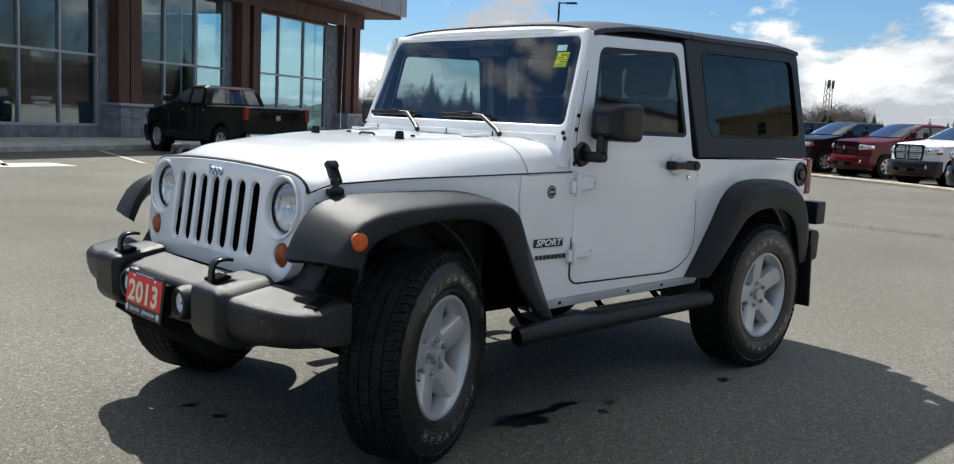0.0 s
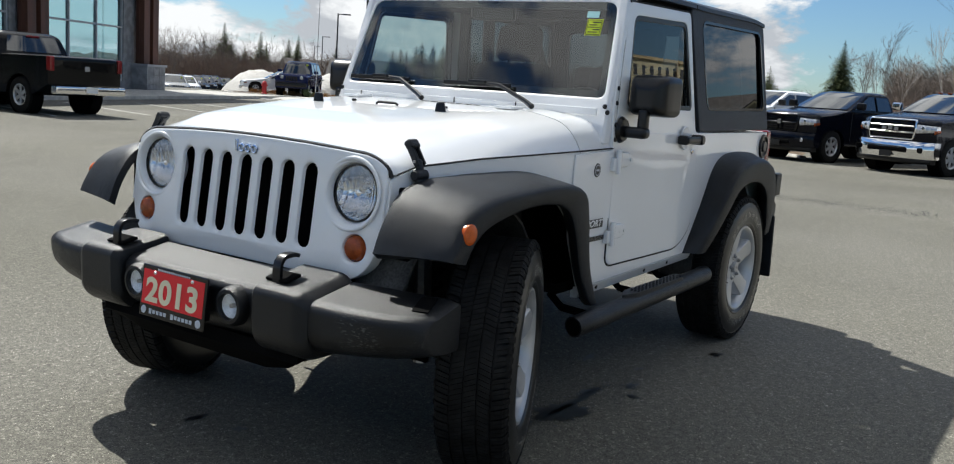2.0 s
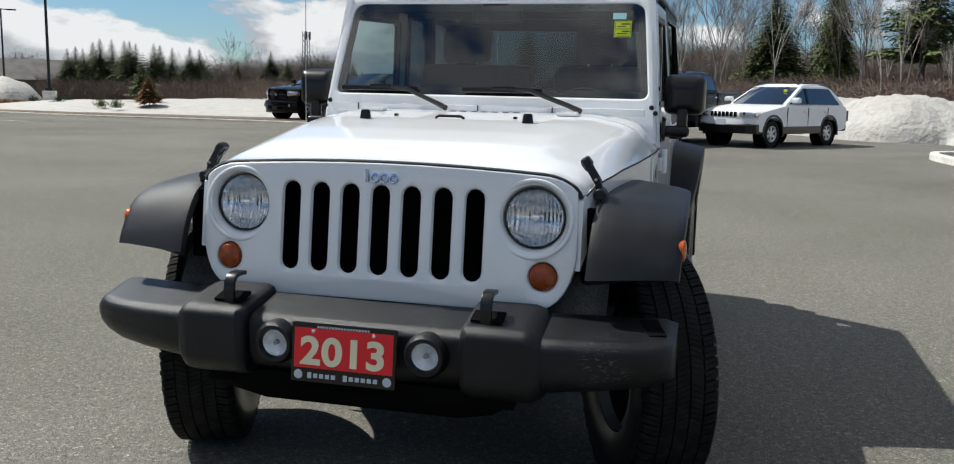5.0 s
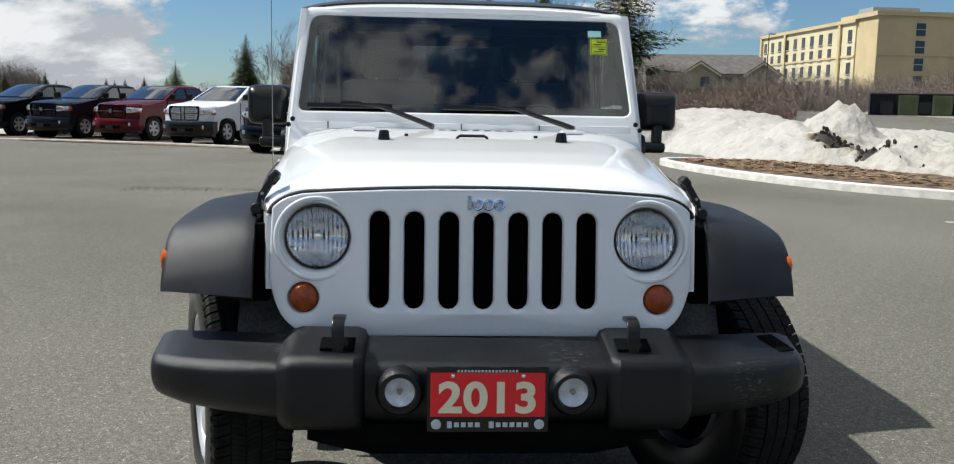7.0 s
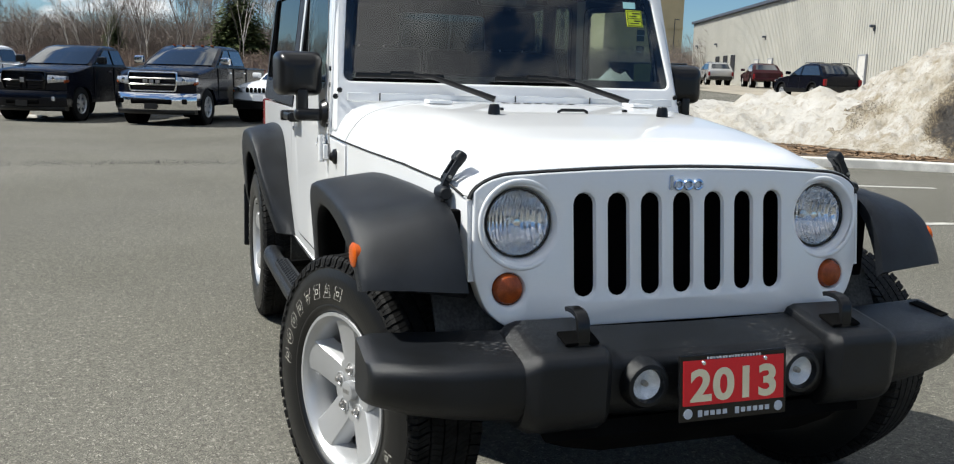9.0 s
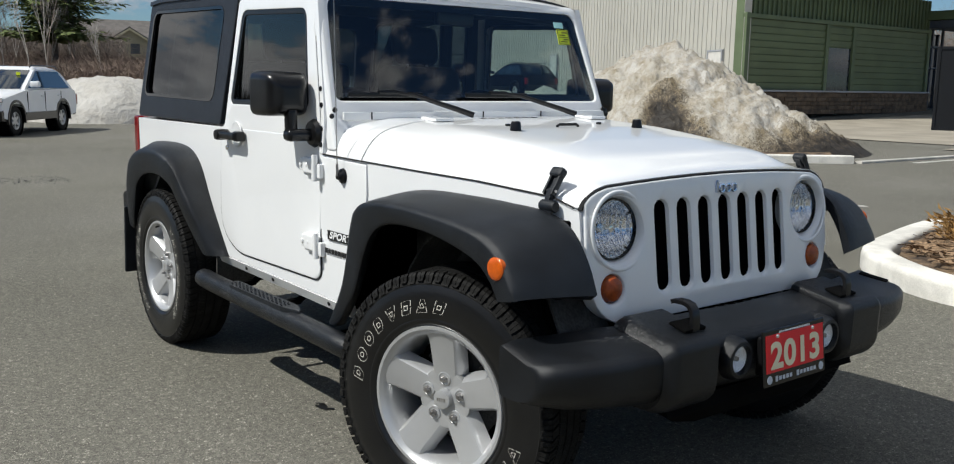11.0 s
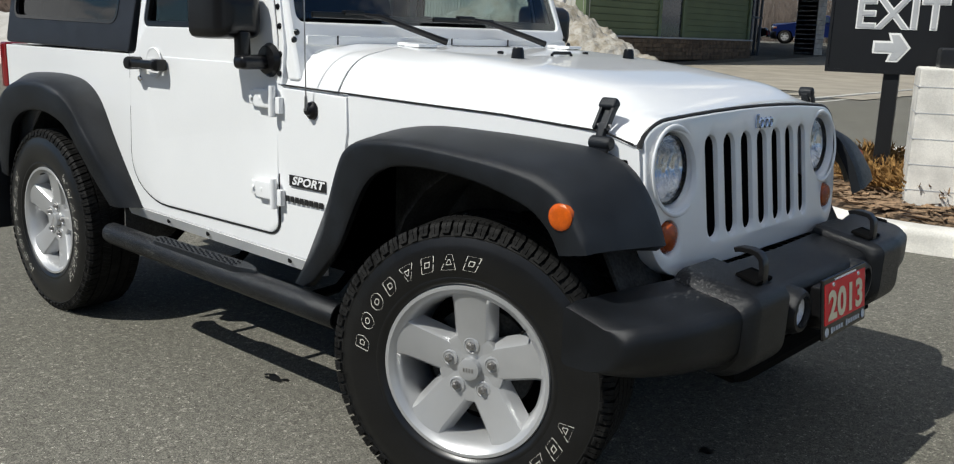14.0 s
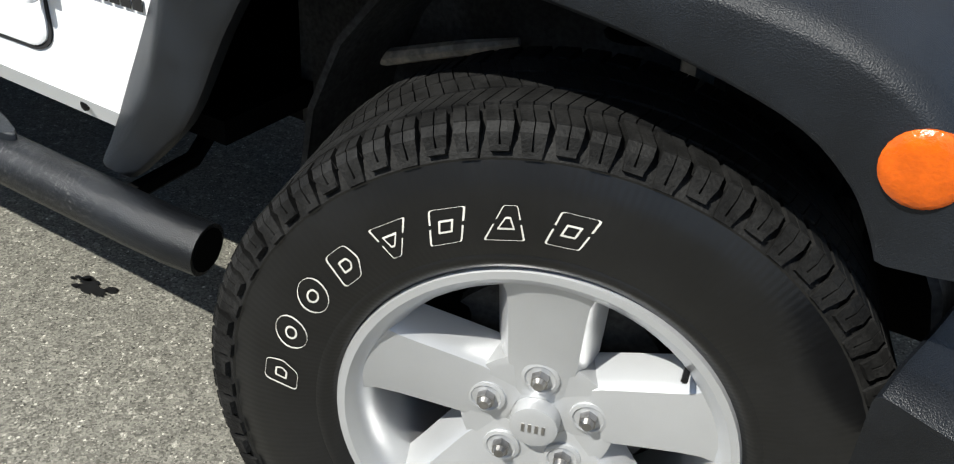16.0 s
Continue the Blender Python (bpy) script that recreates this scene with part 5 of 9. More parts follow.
def build_wheel():
    """A wheel at the origin, its outer face towards +y."""
    WD = 0.95

    def rr(r):
        return r if r < 0.236 else 0.236 + (r - 0.236) * 0.962
    prof = [(0.216, -0.105), (0.236, -0.115), (0.275, -0.128), (0.330, -0.130), (0.366, -0.122), (0.384, -0.108), (0.394, -0.09), (0.395, 0.0),
            (0.394, 0.09), (0.384, 0.108), (0.374, 0.1165), (0.366, 0.1205), (0.363, 0.1195), (0.345, 0.1255), (0.330, 0.1295), (0.300, 0.1315), (0.275, 0.129), (0.256, 0.123), (0.252, 0.1245), (0.246, 0.1235), (0.238, 0.117), (0.230, 0.108), (0.216, 0.105)]
    w = tyre = part("wheel", lathe([(rr(r), y * WD) for r, y in prof], 96), M_SIDEWALL, None, "black all-terrain tyre with outlined sidewall marks", smooth=30)
    tyre.data.materials.append(M_RUBBER)
    for p in tyre.data.polygons:
        if math.hypot(p.center.x, p.center.z) > rr(0.368):
            p.material_index = 1
    # tread blocks: middle rows and shoulder lugs that run down onto the sidewall
    verts, faces = [], []

    def block(a0, a1, y0, y1, r0, r1, skew=0.0, taper=0.92):
        base = len(verts)
        for r, k in ((r0, 1.0), (r1, taper)):
            ac, yc = (a0 + a1) / 2, (y0 + y1) / 2
            for da, dy in ((-1, -1), (1, -1), (1, 1), (-1, 1)):
                a = ac + da * (a1 - a0) / 2 * k + skew * dy
                verts.append((rr(r) * math.cos(a), WD * (yc + dy * (y1 - y0) / 2 * k), rr(r) * math.sin(a)))
        f = [(4, 5, 6, 7), (0, 1, 5, 4), (1, 2, 6, 5), (2, 3, 7, 6), (3, 0, 4, 7)]
        faces.extend([tuple(base + i for i in q) for q in f])
    n = 74
    st = 2 * math.pi / n
    for k in range(n):
        a = k * st
        alt = k % 2
        for sgn in (-1, 1):
            # shoulder lug: two halves split by a sipe, then a tapering foot on the sidewall
            for h0, h1 in ((0.04, 0.42), (0.46, 0.84)):
                ya, yb = sorted((sgn * 0.070, sgn * 0.108))
                block(a + st * h0, a + st * h1, ya, yb, 0.388, 0.4015, skew=0.012 * sgn, taper=0.97)
                base = len(verts)
                lo = 0.367 if alt else 0.374
                for r, y in ((0.4005, sgn * 0.1065), (0.392, sgn * 0.1165), (lo, sgn * (0.1235 if alt else 0.1215)), (lo - 0.003, sgn * 0.118), (0.380, sgn * 0.10)):
                    squeeze = 0.0 if r > 0.39 else 0.10
                    for da in (h0 + squeeze * (1 if h0 < 0.2 else 0.3), h1 - squeeze * (0.3 if h0 < 0.2 else 1)):
                        verts.append((rr(r) * math.cos(a + st * da + 0.012), y * WD, rr(r) * math.sin(a + st * da + 0.012)))
                faces.extend([tuple(base + i for i in q) for q in ((0, 1, 3, 2), (2, 3, 5, 4), (4, 5, 7, 6), (0, 2, 4, 6, 8), (1, 3, 5, 7, 9))])
            # bridge between the two feet
            lo, base = (0.367 if alt else 0.374), len(verts)
            for r, y in ((lo + 0.007, sgn * 0.1222), (lo + 0.001, sgn * 0.1245), (lo - 0.004, sgn * 0.117)):
                for da in (0.14, 0.74):
                    verts.append((rr(r) * math.cos(a + st * da + 0.012), y * WD, rr(r) * math.sin(a + st * da + 0.012)))
            faces.extend([tuple(base + i for i in q) for q in ((0, 1, 3, 2), (2, 3, 5, 4))])
        for yc, wd, sk in ((-0.0445, 0.039, 0.016), (0.0445, 0.039, -0.016), (0.0, 0.040, 0.018)):
            s0 = a + (st * 0.5 if yc else 0.0)
            for h0, h1 in ((0.0, 0.465), (0.50, 0.965)):
                block(s0 + st * h0, s0 + st * h1, yc - wd / 2, yc + wd / 2, 0.390, 0.402, skew=sk, taper=0.97)
    from_lists("tread", verts, faces, M_RUBBER, tyre, "worn block tread", smooth=False)
    # outlined sidewall marks on two arcs: plain slanted shapes

    def on_wall(r):
        return 0.0012 + WD * table([0.252, 0.275, 0.300, 0.330, 0.345], [0.1245, 0.129, 0.1315, 0.1295, 0.1255], 0.236 + (r - 0.236) / 0.962)

    def mark(lv, ang, o, k0, k1, wd, ht):
        rings = []
        for k in (k0, k1):
            ring = []
            for u, q in o:
                uu, vv = u * wd * k, q * (ht - (1 - k) * 0.2 * ht) * (k if k < 0.8 else 1)
                a = ang + (uu + vv * 0.25) / 0.296
                r = 0.296 + vv
                ring.append(lv.verts.new((r * math.cos(a), on_wall(r), r * math.sin(a))))
            rings.append(ring)
        m = len(o)
        for j in range(m):
            lv.faces.new((rings[0][j], rings[0][(j + 1) % m], rings[1][(j + 1) % m], rings[1][j]))
    for start, kinds in ((8, "doodvbab"), (198, "vbabdobb")):
        for i, kd in enumerate(kinds):
            lv = bmesh.new()
            ang = radians(start + i * 12.2)
            o = letter_shape(kd)
            mark(lv, ang, o, 1.0, 0.89, 0.047, 0.044)
            mark(lv, ang, o, 0.42, 0.30, 0.047, 0.044)
            part("sidewall_mark", lv, M_LETTER, tyre, "raised white outlined mark", smooth=0)
    # rim barrel and flange
    part("rim", lathe([(0.196, -0.10), (0.190, 0.02), (0.197, 0.075), (0.206, 0.096), (0.214, 0.104), (0.222, 0.111), (0.231, 0.111), (0.2335, 0.106), (0.229, 0.098), (0.215, 0.094), (0.212, -0.10)], 72), M_ALLOY, w, "silver five-spoke alloy rim")
    # five broad spokes on a hub disc
    part("hub_disc", lathe([(0, 0.066), (0.044, 0.066), (0.080, 0.070), (0.092, 0.068), (0.094, 0.06), (0.094, 0.03), (0, 0.03)], 40), M_ALLOY, w)
    for k in range(5):
        c = radians(90 + 72 * k)
        rows = []
        for r, hw, y in ((0.030, 0.034, 0.0660), (0.085, 0.0425, 0.0715), (0.12, 0.0440, 0.0775), (0.16, 0.0455, 0.0850), (0.185, 0.0475, 0.0905), (0.200, 0.052, 0.095), (0.209, 0.058, 0.0975)):
            sec = [(-hw - 0.017, y - 0.045), (-hw - 0.006, y - 0.012), (-hw + 0.003, y - 0.001), (-hw * 0.5, y + 0.0010), (0, y + 0.0014), (hw * 0.5, y + 0.0010), (hw - 0.003, y - 0.001), (hw + 0.006, y - 0.012), (hw + 0.017, y - 0.045)]
            rows.append([(r * math.cos(c) - t * math.sin(c), h, r * math.sin(c) + t * math.cos(c)) for t, h in sec])
        part("spoke", loft(rows), M_ALLOY, w, smooth=28)
        x, z = 0.0635 * math.cos(c), 0.0635 * math.sin(c)
        part("lug_recess", moved(lathe([(0, 0.0712), (0.0165, 0.0712), (0.0185, 0.0735), (0.0225, 0.0722), (0.023, 0.068)], 20), Matrix.Translation((x, 0, z))), M_ALLOY, w)
        nut = bmesh.new()
        bmesh.ops.create_cone(nut, cap_ends=True, segments=6, radius1=0.0118, radius2=0.0108, depth=0.016, matrix=Matrix.Translation((x, 0.073, z)) @ Matrix.Rotation(radians(-90), 4, "X"))
        bmesh.ops.create_cone(nut, cap_ends=True, segments=12, radius1=0.0085, radius2=0.006, depth=0.006, matrix=Matrix.Translation((x, 0.084, z)) @ Matrix.Rotation(radians(-90), 4, "X"))
        part("lug_nut", nut, M_STEEL, w, smooth=0)
    part("centre_cap", lathe([(0, 0.0875), (0.022, 0.087), (0.0285, 0.085), (0.030, 0.066)], 28), M_ALLOY, w)
    for dx in (-0.012, -0.004, 0.004, 0.012):
        part("cap_mark", rbox((dx, 0.0875, 0), (0.004, 0.001, 0.012), 0), M_STEEL, w)
    part("brake_disc", lathe([(0.06, 0.0), (0.15, 0.0), (0.15, -0.022), (0.06, -0.022)], 32, True), M_LINER, w)
    part("brake_hub", lathe([(0, 0.03), (0.05, 0.03), (0.06, 0.0), (0.09, -0.05), (0, -0.05)], 20), M_DARK, w)
    part("brake_caliper", rbox((0.13, 0.0, 0.03), (0.06, 0.06, 0.13), 0.015), M_DARK, w)
    part("wheel_back", lathe([(0, -0.06), (0.195, -0.06), (0.195, -0.065), (0, -0.065)], 24), M_DARK, w)
    part("valve", tube([(-0.155, 0.085, 0.135), (-0.152, 0.11, 0.132)], 0.004, 6), M_BLACK, w)
    return w


STEER = (22.5, 18.5)
build_body(vehicle)
build_nose(vehicle)
build_front_bumper(vehicle)
build_screen_frame(vehicle)
build_hard_top(vehicle)
build_inside(vehicle)
wheel0 = build_wheel()
# the wheels: the right ones turned round so that their faces point outwards
KP = (0.70, 0.665)
for x, sy, steer, roll in ((0.005, 1, STEER[0], 150), (0.005, -1, STEER[1], 0), (WB, 1, 0, 155), (WB, -1, 0, 62)):
    turn = Matrix.Translation((x, sy * KP[x < -1], HUB_Z)) @ Matrix.Rotation(radians(steer), 4, "Z") @ Matrix.Translation((0, sy * 0.075, 0))
    turn = turn @ Matrix.Rotation(radians(0 if sy > 0 else 180), 4, "Z") @ Matrix.Rotation(radians(roll), 4, "Y")
    c = copy_thing(wheel0, turn)
    c.parent = vehicle
spare = copy_thing(wheel0, Matrix.Translation((-3.20, 0.05, 1.02)) @ Matrix.Rotation(radians(90), 4, "Z"))
spare.parent = vehicle
for o in (*wheel0.children_recursive, wheel0):
    bpy.data.objects.remove(o)


# ---- the site: markings, kerbs, planting beds ----
M_LINE = material("worn_white_marking", (0.47, 0.46, 0.42), 0.8, var=0.2, scale=5, color2=(0.32, 0.31, 0.285), lo=0.45, hi=0.75)
M_KERB = material("pale_concrete_kerb", (0.40, 0.385, 0.35), 0.85, var=0.18, scale=3, bump=0.4, bscale=90)
M_KERBWHITE = material("whitewashed_concrete", (0.62, 0.60, 0.55), 0.8, var=0.14, scale=4, bump=0.4, bscale=90)
M_MULCH = material("wood_mulch", (0.050, 0.033, 0.021), 0.95, var=0.4, scale=5, bump=1.0, bscale=60, color2=(0.20, 0.135, 0.078), lo=0.42, hi=0.62, detail=10)
M_CONCRETE = material("beige_concrete", (0.275, 0.245, 0.195), 0.88, var=0.12, scale=0.8, bump=0.2, bscale=60)
M_OIL = material("oil_stain", (0.007, 0.007, 0.007), 0.4, var=0.3, scale=14)


def snow_material():
    """Old ploughed snow: grey-white crust with grit, meltwater streaks and earth where the dirt value is high."""
    m = material("old_snow", (0.415, 0.400, 0.372), 0.7, var=0.12, scale=2.2, bump=14, bscale=6, color2=(0.345, 0.325, 0.290), lo=0.35, hi=0.75, detail=9)
    nt = m.node_tree
    b = nt.nodes["Principled BSDF"]
    src = b.inputs["Base Color"].links[0].from_socket
    co = nt.nodes.new("ShaderNodeTexCoord")
    mp = nt.nodes.new("ShaderNodeMapping")
    mp.inputs["Scale"].default_value = (1.0, 1.0, 0.35)
    nt.links.new(co.outputs["Object"], mp.inputs[0])
    at = nt.nodes.new("ShaderNodeAttribute")
    at.attribute_name = "dirt"

    def noise_of(scale, detail, rough):
        k = nt.nodes.new("ShaderNodeTexNoise")
        k.inputs["Scale"].default_value, k.inputs["Detail"].default_value, k.inputs["Roughness"].default_value = scale, detail, rough
        nt.links.new(mp.outputs[0], k.inputs["Vector"])
        return k.outputs[0]

    def layer(base, value, lo, hi, color):
        """Mix a dirt colour over base where noise plus the dirt value pass a threshold."""
        add, rg, mx = nt.nodes.new("ShaderNodeMath"), nt.nodes.new("ShaderNodeMapRange"), nt.nodes.new("ShaderNodeMix")
        nt.links.new(value, add.inputs[0])
        nt.links.new(at.outputs["Fac"], add.inputs[1])
        rg.inputs[1].default_value, rg.inputs[2].default_value = lo, hi
        nt.links.new(add.outputs[0], rg.inputs[0])
        mx.data_type = "RGBA"
        nt.links.new(rg.outputs[0], mx.inputs[0])
        nt.links.new(base, mx.inputs[6])
        mx.inputs[7].default_value = (*color, 1)
        return mx.outputs[2]
    c = layer(src, noise_of(1.1, 12, 0.72), 0.60, 1.02, (0.33, 0.300, 0.235))
    c = layer(c, noise_of(4.5, 10, 0.75), 0.66, 0.92, (0.19, 0.148, 0.085))
    c = layer(c, noise_of(38, 4, 0.7), 0.82, 0.92, (0.075, 0.056, 0.036))
    c = layer(c, noise_of(6, 12, 0.80), 0.86, 0.99, (0.016, 0.012, 0.008))
    nt.links.new(c, b.inputs["Base Color"])
    return m


M_SNOW = snow_material()


def ribbon(name, pts, width, mat, z=0.004, parent=None, label="", kind="", category=""):
    """A flat painted strip along points on the ground."""
    bm = bmesh.new()
    rows = []
    for i, p in enumerate(pts):
        d = Vector(pts[min(i + 1, len(pts) - 1)]) - Vector(pts[max(i - 1, 0)])
        s = Vector((-d.y, d.x)).normalized() * width / 2
        rows.append([bm.verts.new((p[0] + k * s.x, p[1] + k * s.y, ground_z(p[0], p[1]) + z)) for k in (-1, 1)])
    for a, b in zip(rows, rows[1:]):
        bm.faces.new((a[0], a[1], b[1], b[0]))
    ob = part(name, bm, mat, parent, label, smooth=0)
    return tagged(ob, "", category, kind=kind)


def kerb(name, pts, mat, width=0.16, height=0.15, label="", closed=False, r=0.03):
    """A kerb of rounded section along points."""
    sec = rounded([(-width / 2, 0), (width / 2, 0), (width / 2 - 0.015, height), (-width / 2, height)], [0, 0, r, r], 3)
    rows = []
    n = len(pts)
    for i, p in enumerate(pts):
        a, b = (pts[i - 1], pts[(i + 1) % n]) if closed else (pts[max(i - 1, 0)], pts[min(i + 1, n - 1)])
        d = (Vector(b) - Vector(a)).normalized()
        s = Vector((-d.y, d.x))
        rows.append([(p[0] + s.x * u, p[1] + s.y * u, ground_z(*p) - 0.002 + w) for u, w in sec])
    if closed:
        rows.append(rows[0])
    ob = part(name, loft(rows, True, not closed), mat, None, label, smooth=50)
    return tagged(ob, "", "kerb", kind="structure")


def arc_path(pts, n=8):
    """A smooth line through points."""
    a = np.array(pts, float)
    out = []
    for i in range(len(a) - 1):
        p0, p1, p2, p3 = a[max(i - 1, 0)], a[i], a[i + 1], a[min(i + 2, len(a) - 1)]
        for k in range(n):
            f = k / n
            out.append(tuple(0.5 * (2 * p1 + (-p0 + p2) * f + (2 * p0 - 5 * p1 + 4 * p2 - p3) * f * f + (-p0 + 3 * p1 - 3 * p2 + p3) * f ** 3)))
    out.append(tuple(a[-1]))
    return out


def bed(name, outline, mat, z=0.10, label="", mound=0.0, seed=1):
    """A planted bed or slab: a closed outline filled and gently heaped."""
    c = np.mean(np.array(outline), axis=0)
    rows = []
    rnd = random.Random(seed)
    for k, f in enumerate((1.0, 0.99, 0.8, 0.55, 0.3, 0.1)):
        rows.append([(c[0] + (x - c[0]) * f, c[1] + (y - c[1]) * f, ground_z(x, y) + (0.001 if k == 0 else z + mound * (1 - f) + rnd.uniform(-0.012, 0.012))) for x, y in outline])
    bm = loft(rows, True, False)
    bm.faces.new(list(bm.verts)[-len(outline):])
    return tagged(part(name, bm, mat, None, label, smooth=60), "", "planting bed", kind="structure")


# long kerb at the driveway corner, mulch strip behind it
corner = arc_path([(-19.2, 7.4), (-19.5, 6.2), (-18.6, 5.5), (-15.5, 5.8), (-12.9, 6.6), (-10.85, 8.0), (-9.4, 10.2), (-8.2, 11.8), (-6.95, 13.4)], 8)
kerb("kerb", corner, M_KERBWHITE, 0.20, 0.15, "pale concrete kerb round the driveway corner")
kerb("kerb", arc_path([(-6.88, 13.5), (-6.75, 17.0), (-6.85, 21.0), (-7.0, 27.0)], 6), M_KERB, 0.16, 0.05, "low grey concrete kerb before the yard")
bed("mulch_strip", [(-19.1, 7.3), (-19.3, 6.2), (-18.5, 5.7), (-15.5, 6.0), (-13.0, 6.8), (-11.0, 8.15), (-9.55, 10.3), (-8.35, 11.9), (-7.3, 13.4), (-8.6, 15.5), (-10.6, 13.2), (-14.5, 10.8), (-18.0, 10.2)], M_MULCH, 0.12, "brown mulch strip along the kerb", 0.05, 3)
# parking-row island
row_line = arc_path([(-22.3, -3.9), (-23.4, -5.0), (-24.9, -8.0), (-26.0, -12.0), (-26.5, -17.0), (-26.4, -22.0), (-28.0, -30.0)], 7)
kerb("kerb", row_line, M_KERB, 0.18, 0.06, "low grey concrete kerb of the parking row")
bed("mulch_island", [(-22.7, -4.1), (-23.6, -5.1), (-25.1, -8.0), (-26.2, -12.0), (-26.7, -17.0), (-26.6, -22.0), (-28.1, -30.0), (-30.5, -30.0), (-29.2, -22.0), (-29.2, -17.0), (-28.6, -12.0), (-27.5, -8.2), (-25.4, -4.6)], M_MULCH, 0.015, "brown mulch bed below the parked trucks", 0.0, 4)
# markings
for p in ([(-7.9, 6.2), (-7.05, 8.5)], [(-4.55, 4.9), (-4.42, 6.0), (-4.05, 6.9), (-3.42, 7.7)], [(-6.4, 14.6), (-6.35, 18.0), (-6.6, 30.0)]):
    ribbon("lane_line", p, 0.13, M_LINE, 0.006, None, "worn white lane marking on the asphalt", "structure", "road marking")
for k in range(7):
    x = -1.5 - 3.0 * k
    ribbon("stall_line", [(x - 3.0, -20.6 - 0.42 * (k * 3.0) * 0.6), (x - 1.9, -15.2 - 0.42 * (k * 3.0) * 0.6)], 0.11, M_LINE, 0.006, None, "white parking stall line", "structure", "road marking")
ribbon("stencil_patch", [(-4.6, -15.6), (-2.6, -15.2)], 1.0, M_LINE, 0.006, None, "white painted block on the parking stall", "structure", "road marking")


def puddle(x, y, rx, ry, seed):
    """A dripped stain with a ragged rim and a few satellite drops."""
    rnd = random.Random(seed)
    bm = bmesh.new()

    def blot(cx, cy, ax, ay, n, rough):
        off = rnd.uniform(0, 90)
        vs = []
        for k in range(n):
            a = 2 * math.pi * k / n
            p = Vector((math.cos(a), math.sin(a), off))
            f = 1 + rough * (1.1 * noise.noise(p * 1.3) + 0.7 * noise.noise(p * 3.1) + 0.5 * noise.noise(p * 7.0))
            vs.append(bm.verts.new((cx + ax * f * math.cos(a), cy + ay * f * math.sin(a), 0.004)))
        bm.faces.new(vs)
    blot(x, y, rx, ry, 72, 0.62)
    for _ in range(int(4 + 40 * rx)):
        a, d, r = rnd.uniform(0, 6.28), rnd.uniform(1.15, 1.7), rnd.uniform(0.004, 0.011)
        blot(x + rx * d * math.cos(a), y + ry * d * math.sin(a), r * 1.4, r, 12, 0.3)
    tagged(part("oil_stain", bm, M_OIL, None, "dark dripped stain on the asphalt", smooth=0), "", "stain", kind="structure")


for i, (x, y, rx, ry) in enumerate(((-0.64, 0.71, 0.13, 0.085), (-0.82, 0.70, 0.20, 0.025), (-0.96, 0.68, 0.06, 0.02), (-1.44, 0.44, 0.05, 0.02), (-1.18, 0.78, 0.028, 0.02), (-1.05, 0.86, 0.02, 0.014),
                                    (-1.98, 0.90, 0.025, 0.02), (0.35, -0.06, 0.02, 0.015), (0.38, -0.26, 0.03, 0.012), (-1.06, -0.66, 0.035, 0.018), (-1.45, 0.70, 0.016, 0.012))):
    puddle(x, y, rx, ry, i)


def crumbs():
    """Loose grit lying in a thin trail."""
    rnd = random.Random(8)
    verts, faces = [], []
    for k in range(1500):
        x, y = rnd.gauss(-10.9, 0.24), rnd.uniform(-4.6, 0.8)
        s = rnd.uniform(0.004, 0.010)
        b = len(verts)
        for dx, dy, dz in ((-1, -1, 0), (1, -0.8, 0), (0.9, 1, 0), (-1, 0.9, 0), (0, 0, 1.1)):
            verts.append((x + dx * s, y + dy * s * rnd.uniform(0.6, 1.2), dz * s * 0.9))
        faces += [(b, b + 1, b + 4), (b + 1, b + 2, b + 4), (b + 2, b + 3, b + 4), (b + 3, b, b + 4)]
    ob = from_lists("grit", verts, faces, M_OIL, None, "trail of loose dark grit on the asphalt", False)
    tagged(ob, "", "grit", kind="stuff")


crumbs()


# ---- snow ----
def snow_field(name, x0, x1, y0, y1, step, height, dirt, label):
    nx, ny = int((x1 - x0) / step), int((y1 - y0) / step)
    verts, keep, dv = [], [], []
    for i in range(nx + 1):
        for j in range(ny + 1):
            x, y = x0 + i * step, y0 + j * step
            h = height(x, y)
            verts.append((x, y, ground_z(x, y) + h))
            keep.append(h)
            dv.append(dirt(x, y, h))
    m = ny + 1
    faces = []
    for i in range(nx):
        for j in range(ny):
            q = (i * m + j, (i + 1) * m + j, (i + 1) * m + j + 1, i * m + j + 1)
            if max(keep[k] for k in q) > 0.0:
                faces.append(q)
    ob = from_lists(name, verts, faces, M_SNOW, None, label, True)
    at = ob.data.attributes.new("dirt", "FLOAT", "POINT")
    at.data.foreach_set("value", dv)
    return tagged(ob, "", "snow bank")


def mound(x, y, cx, cy, rx, ry, h, turn=0.0, power=1.0):
    c, s = math.cos(turn), math.sin(turn)
    u, v = ((x - cx) * c + (y - cy) * s) / rx, (-(x - cx) * s + (y - cy) * c) / ry
    d = u * u + v * v
    return h * max(0.0, 1 - d) ** power


def lumps(x, y, f=1.0):
    p = Vector((x * f, y * f, 0))
    return 0.22 * noise.noise(p * 0.9) + 0.18 * noise.noise(p * 2.3) + 0.20 * abs(noise.noise(p * 4.7)) + 0.12 * noise.noise(p * 9.0) + 0.06 * noise.noise(p * 19.0) - 0.05


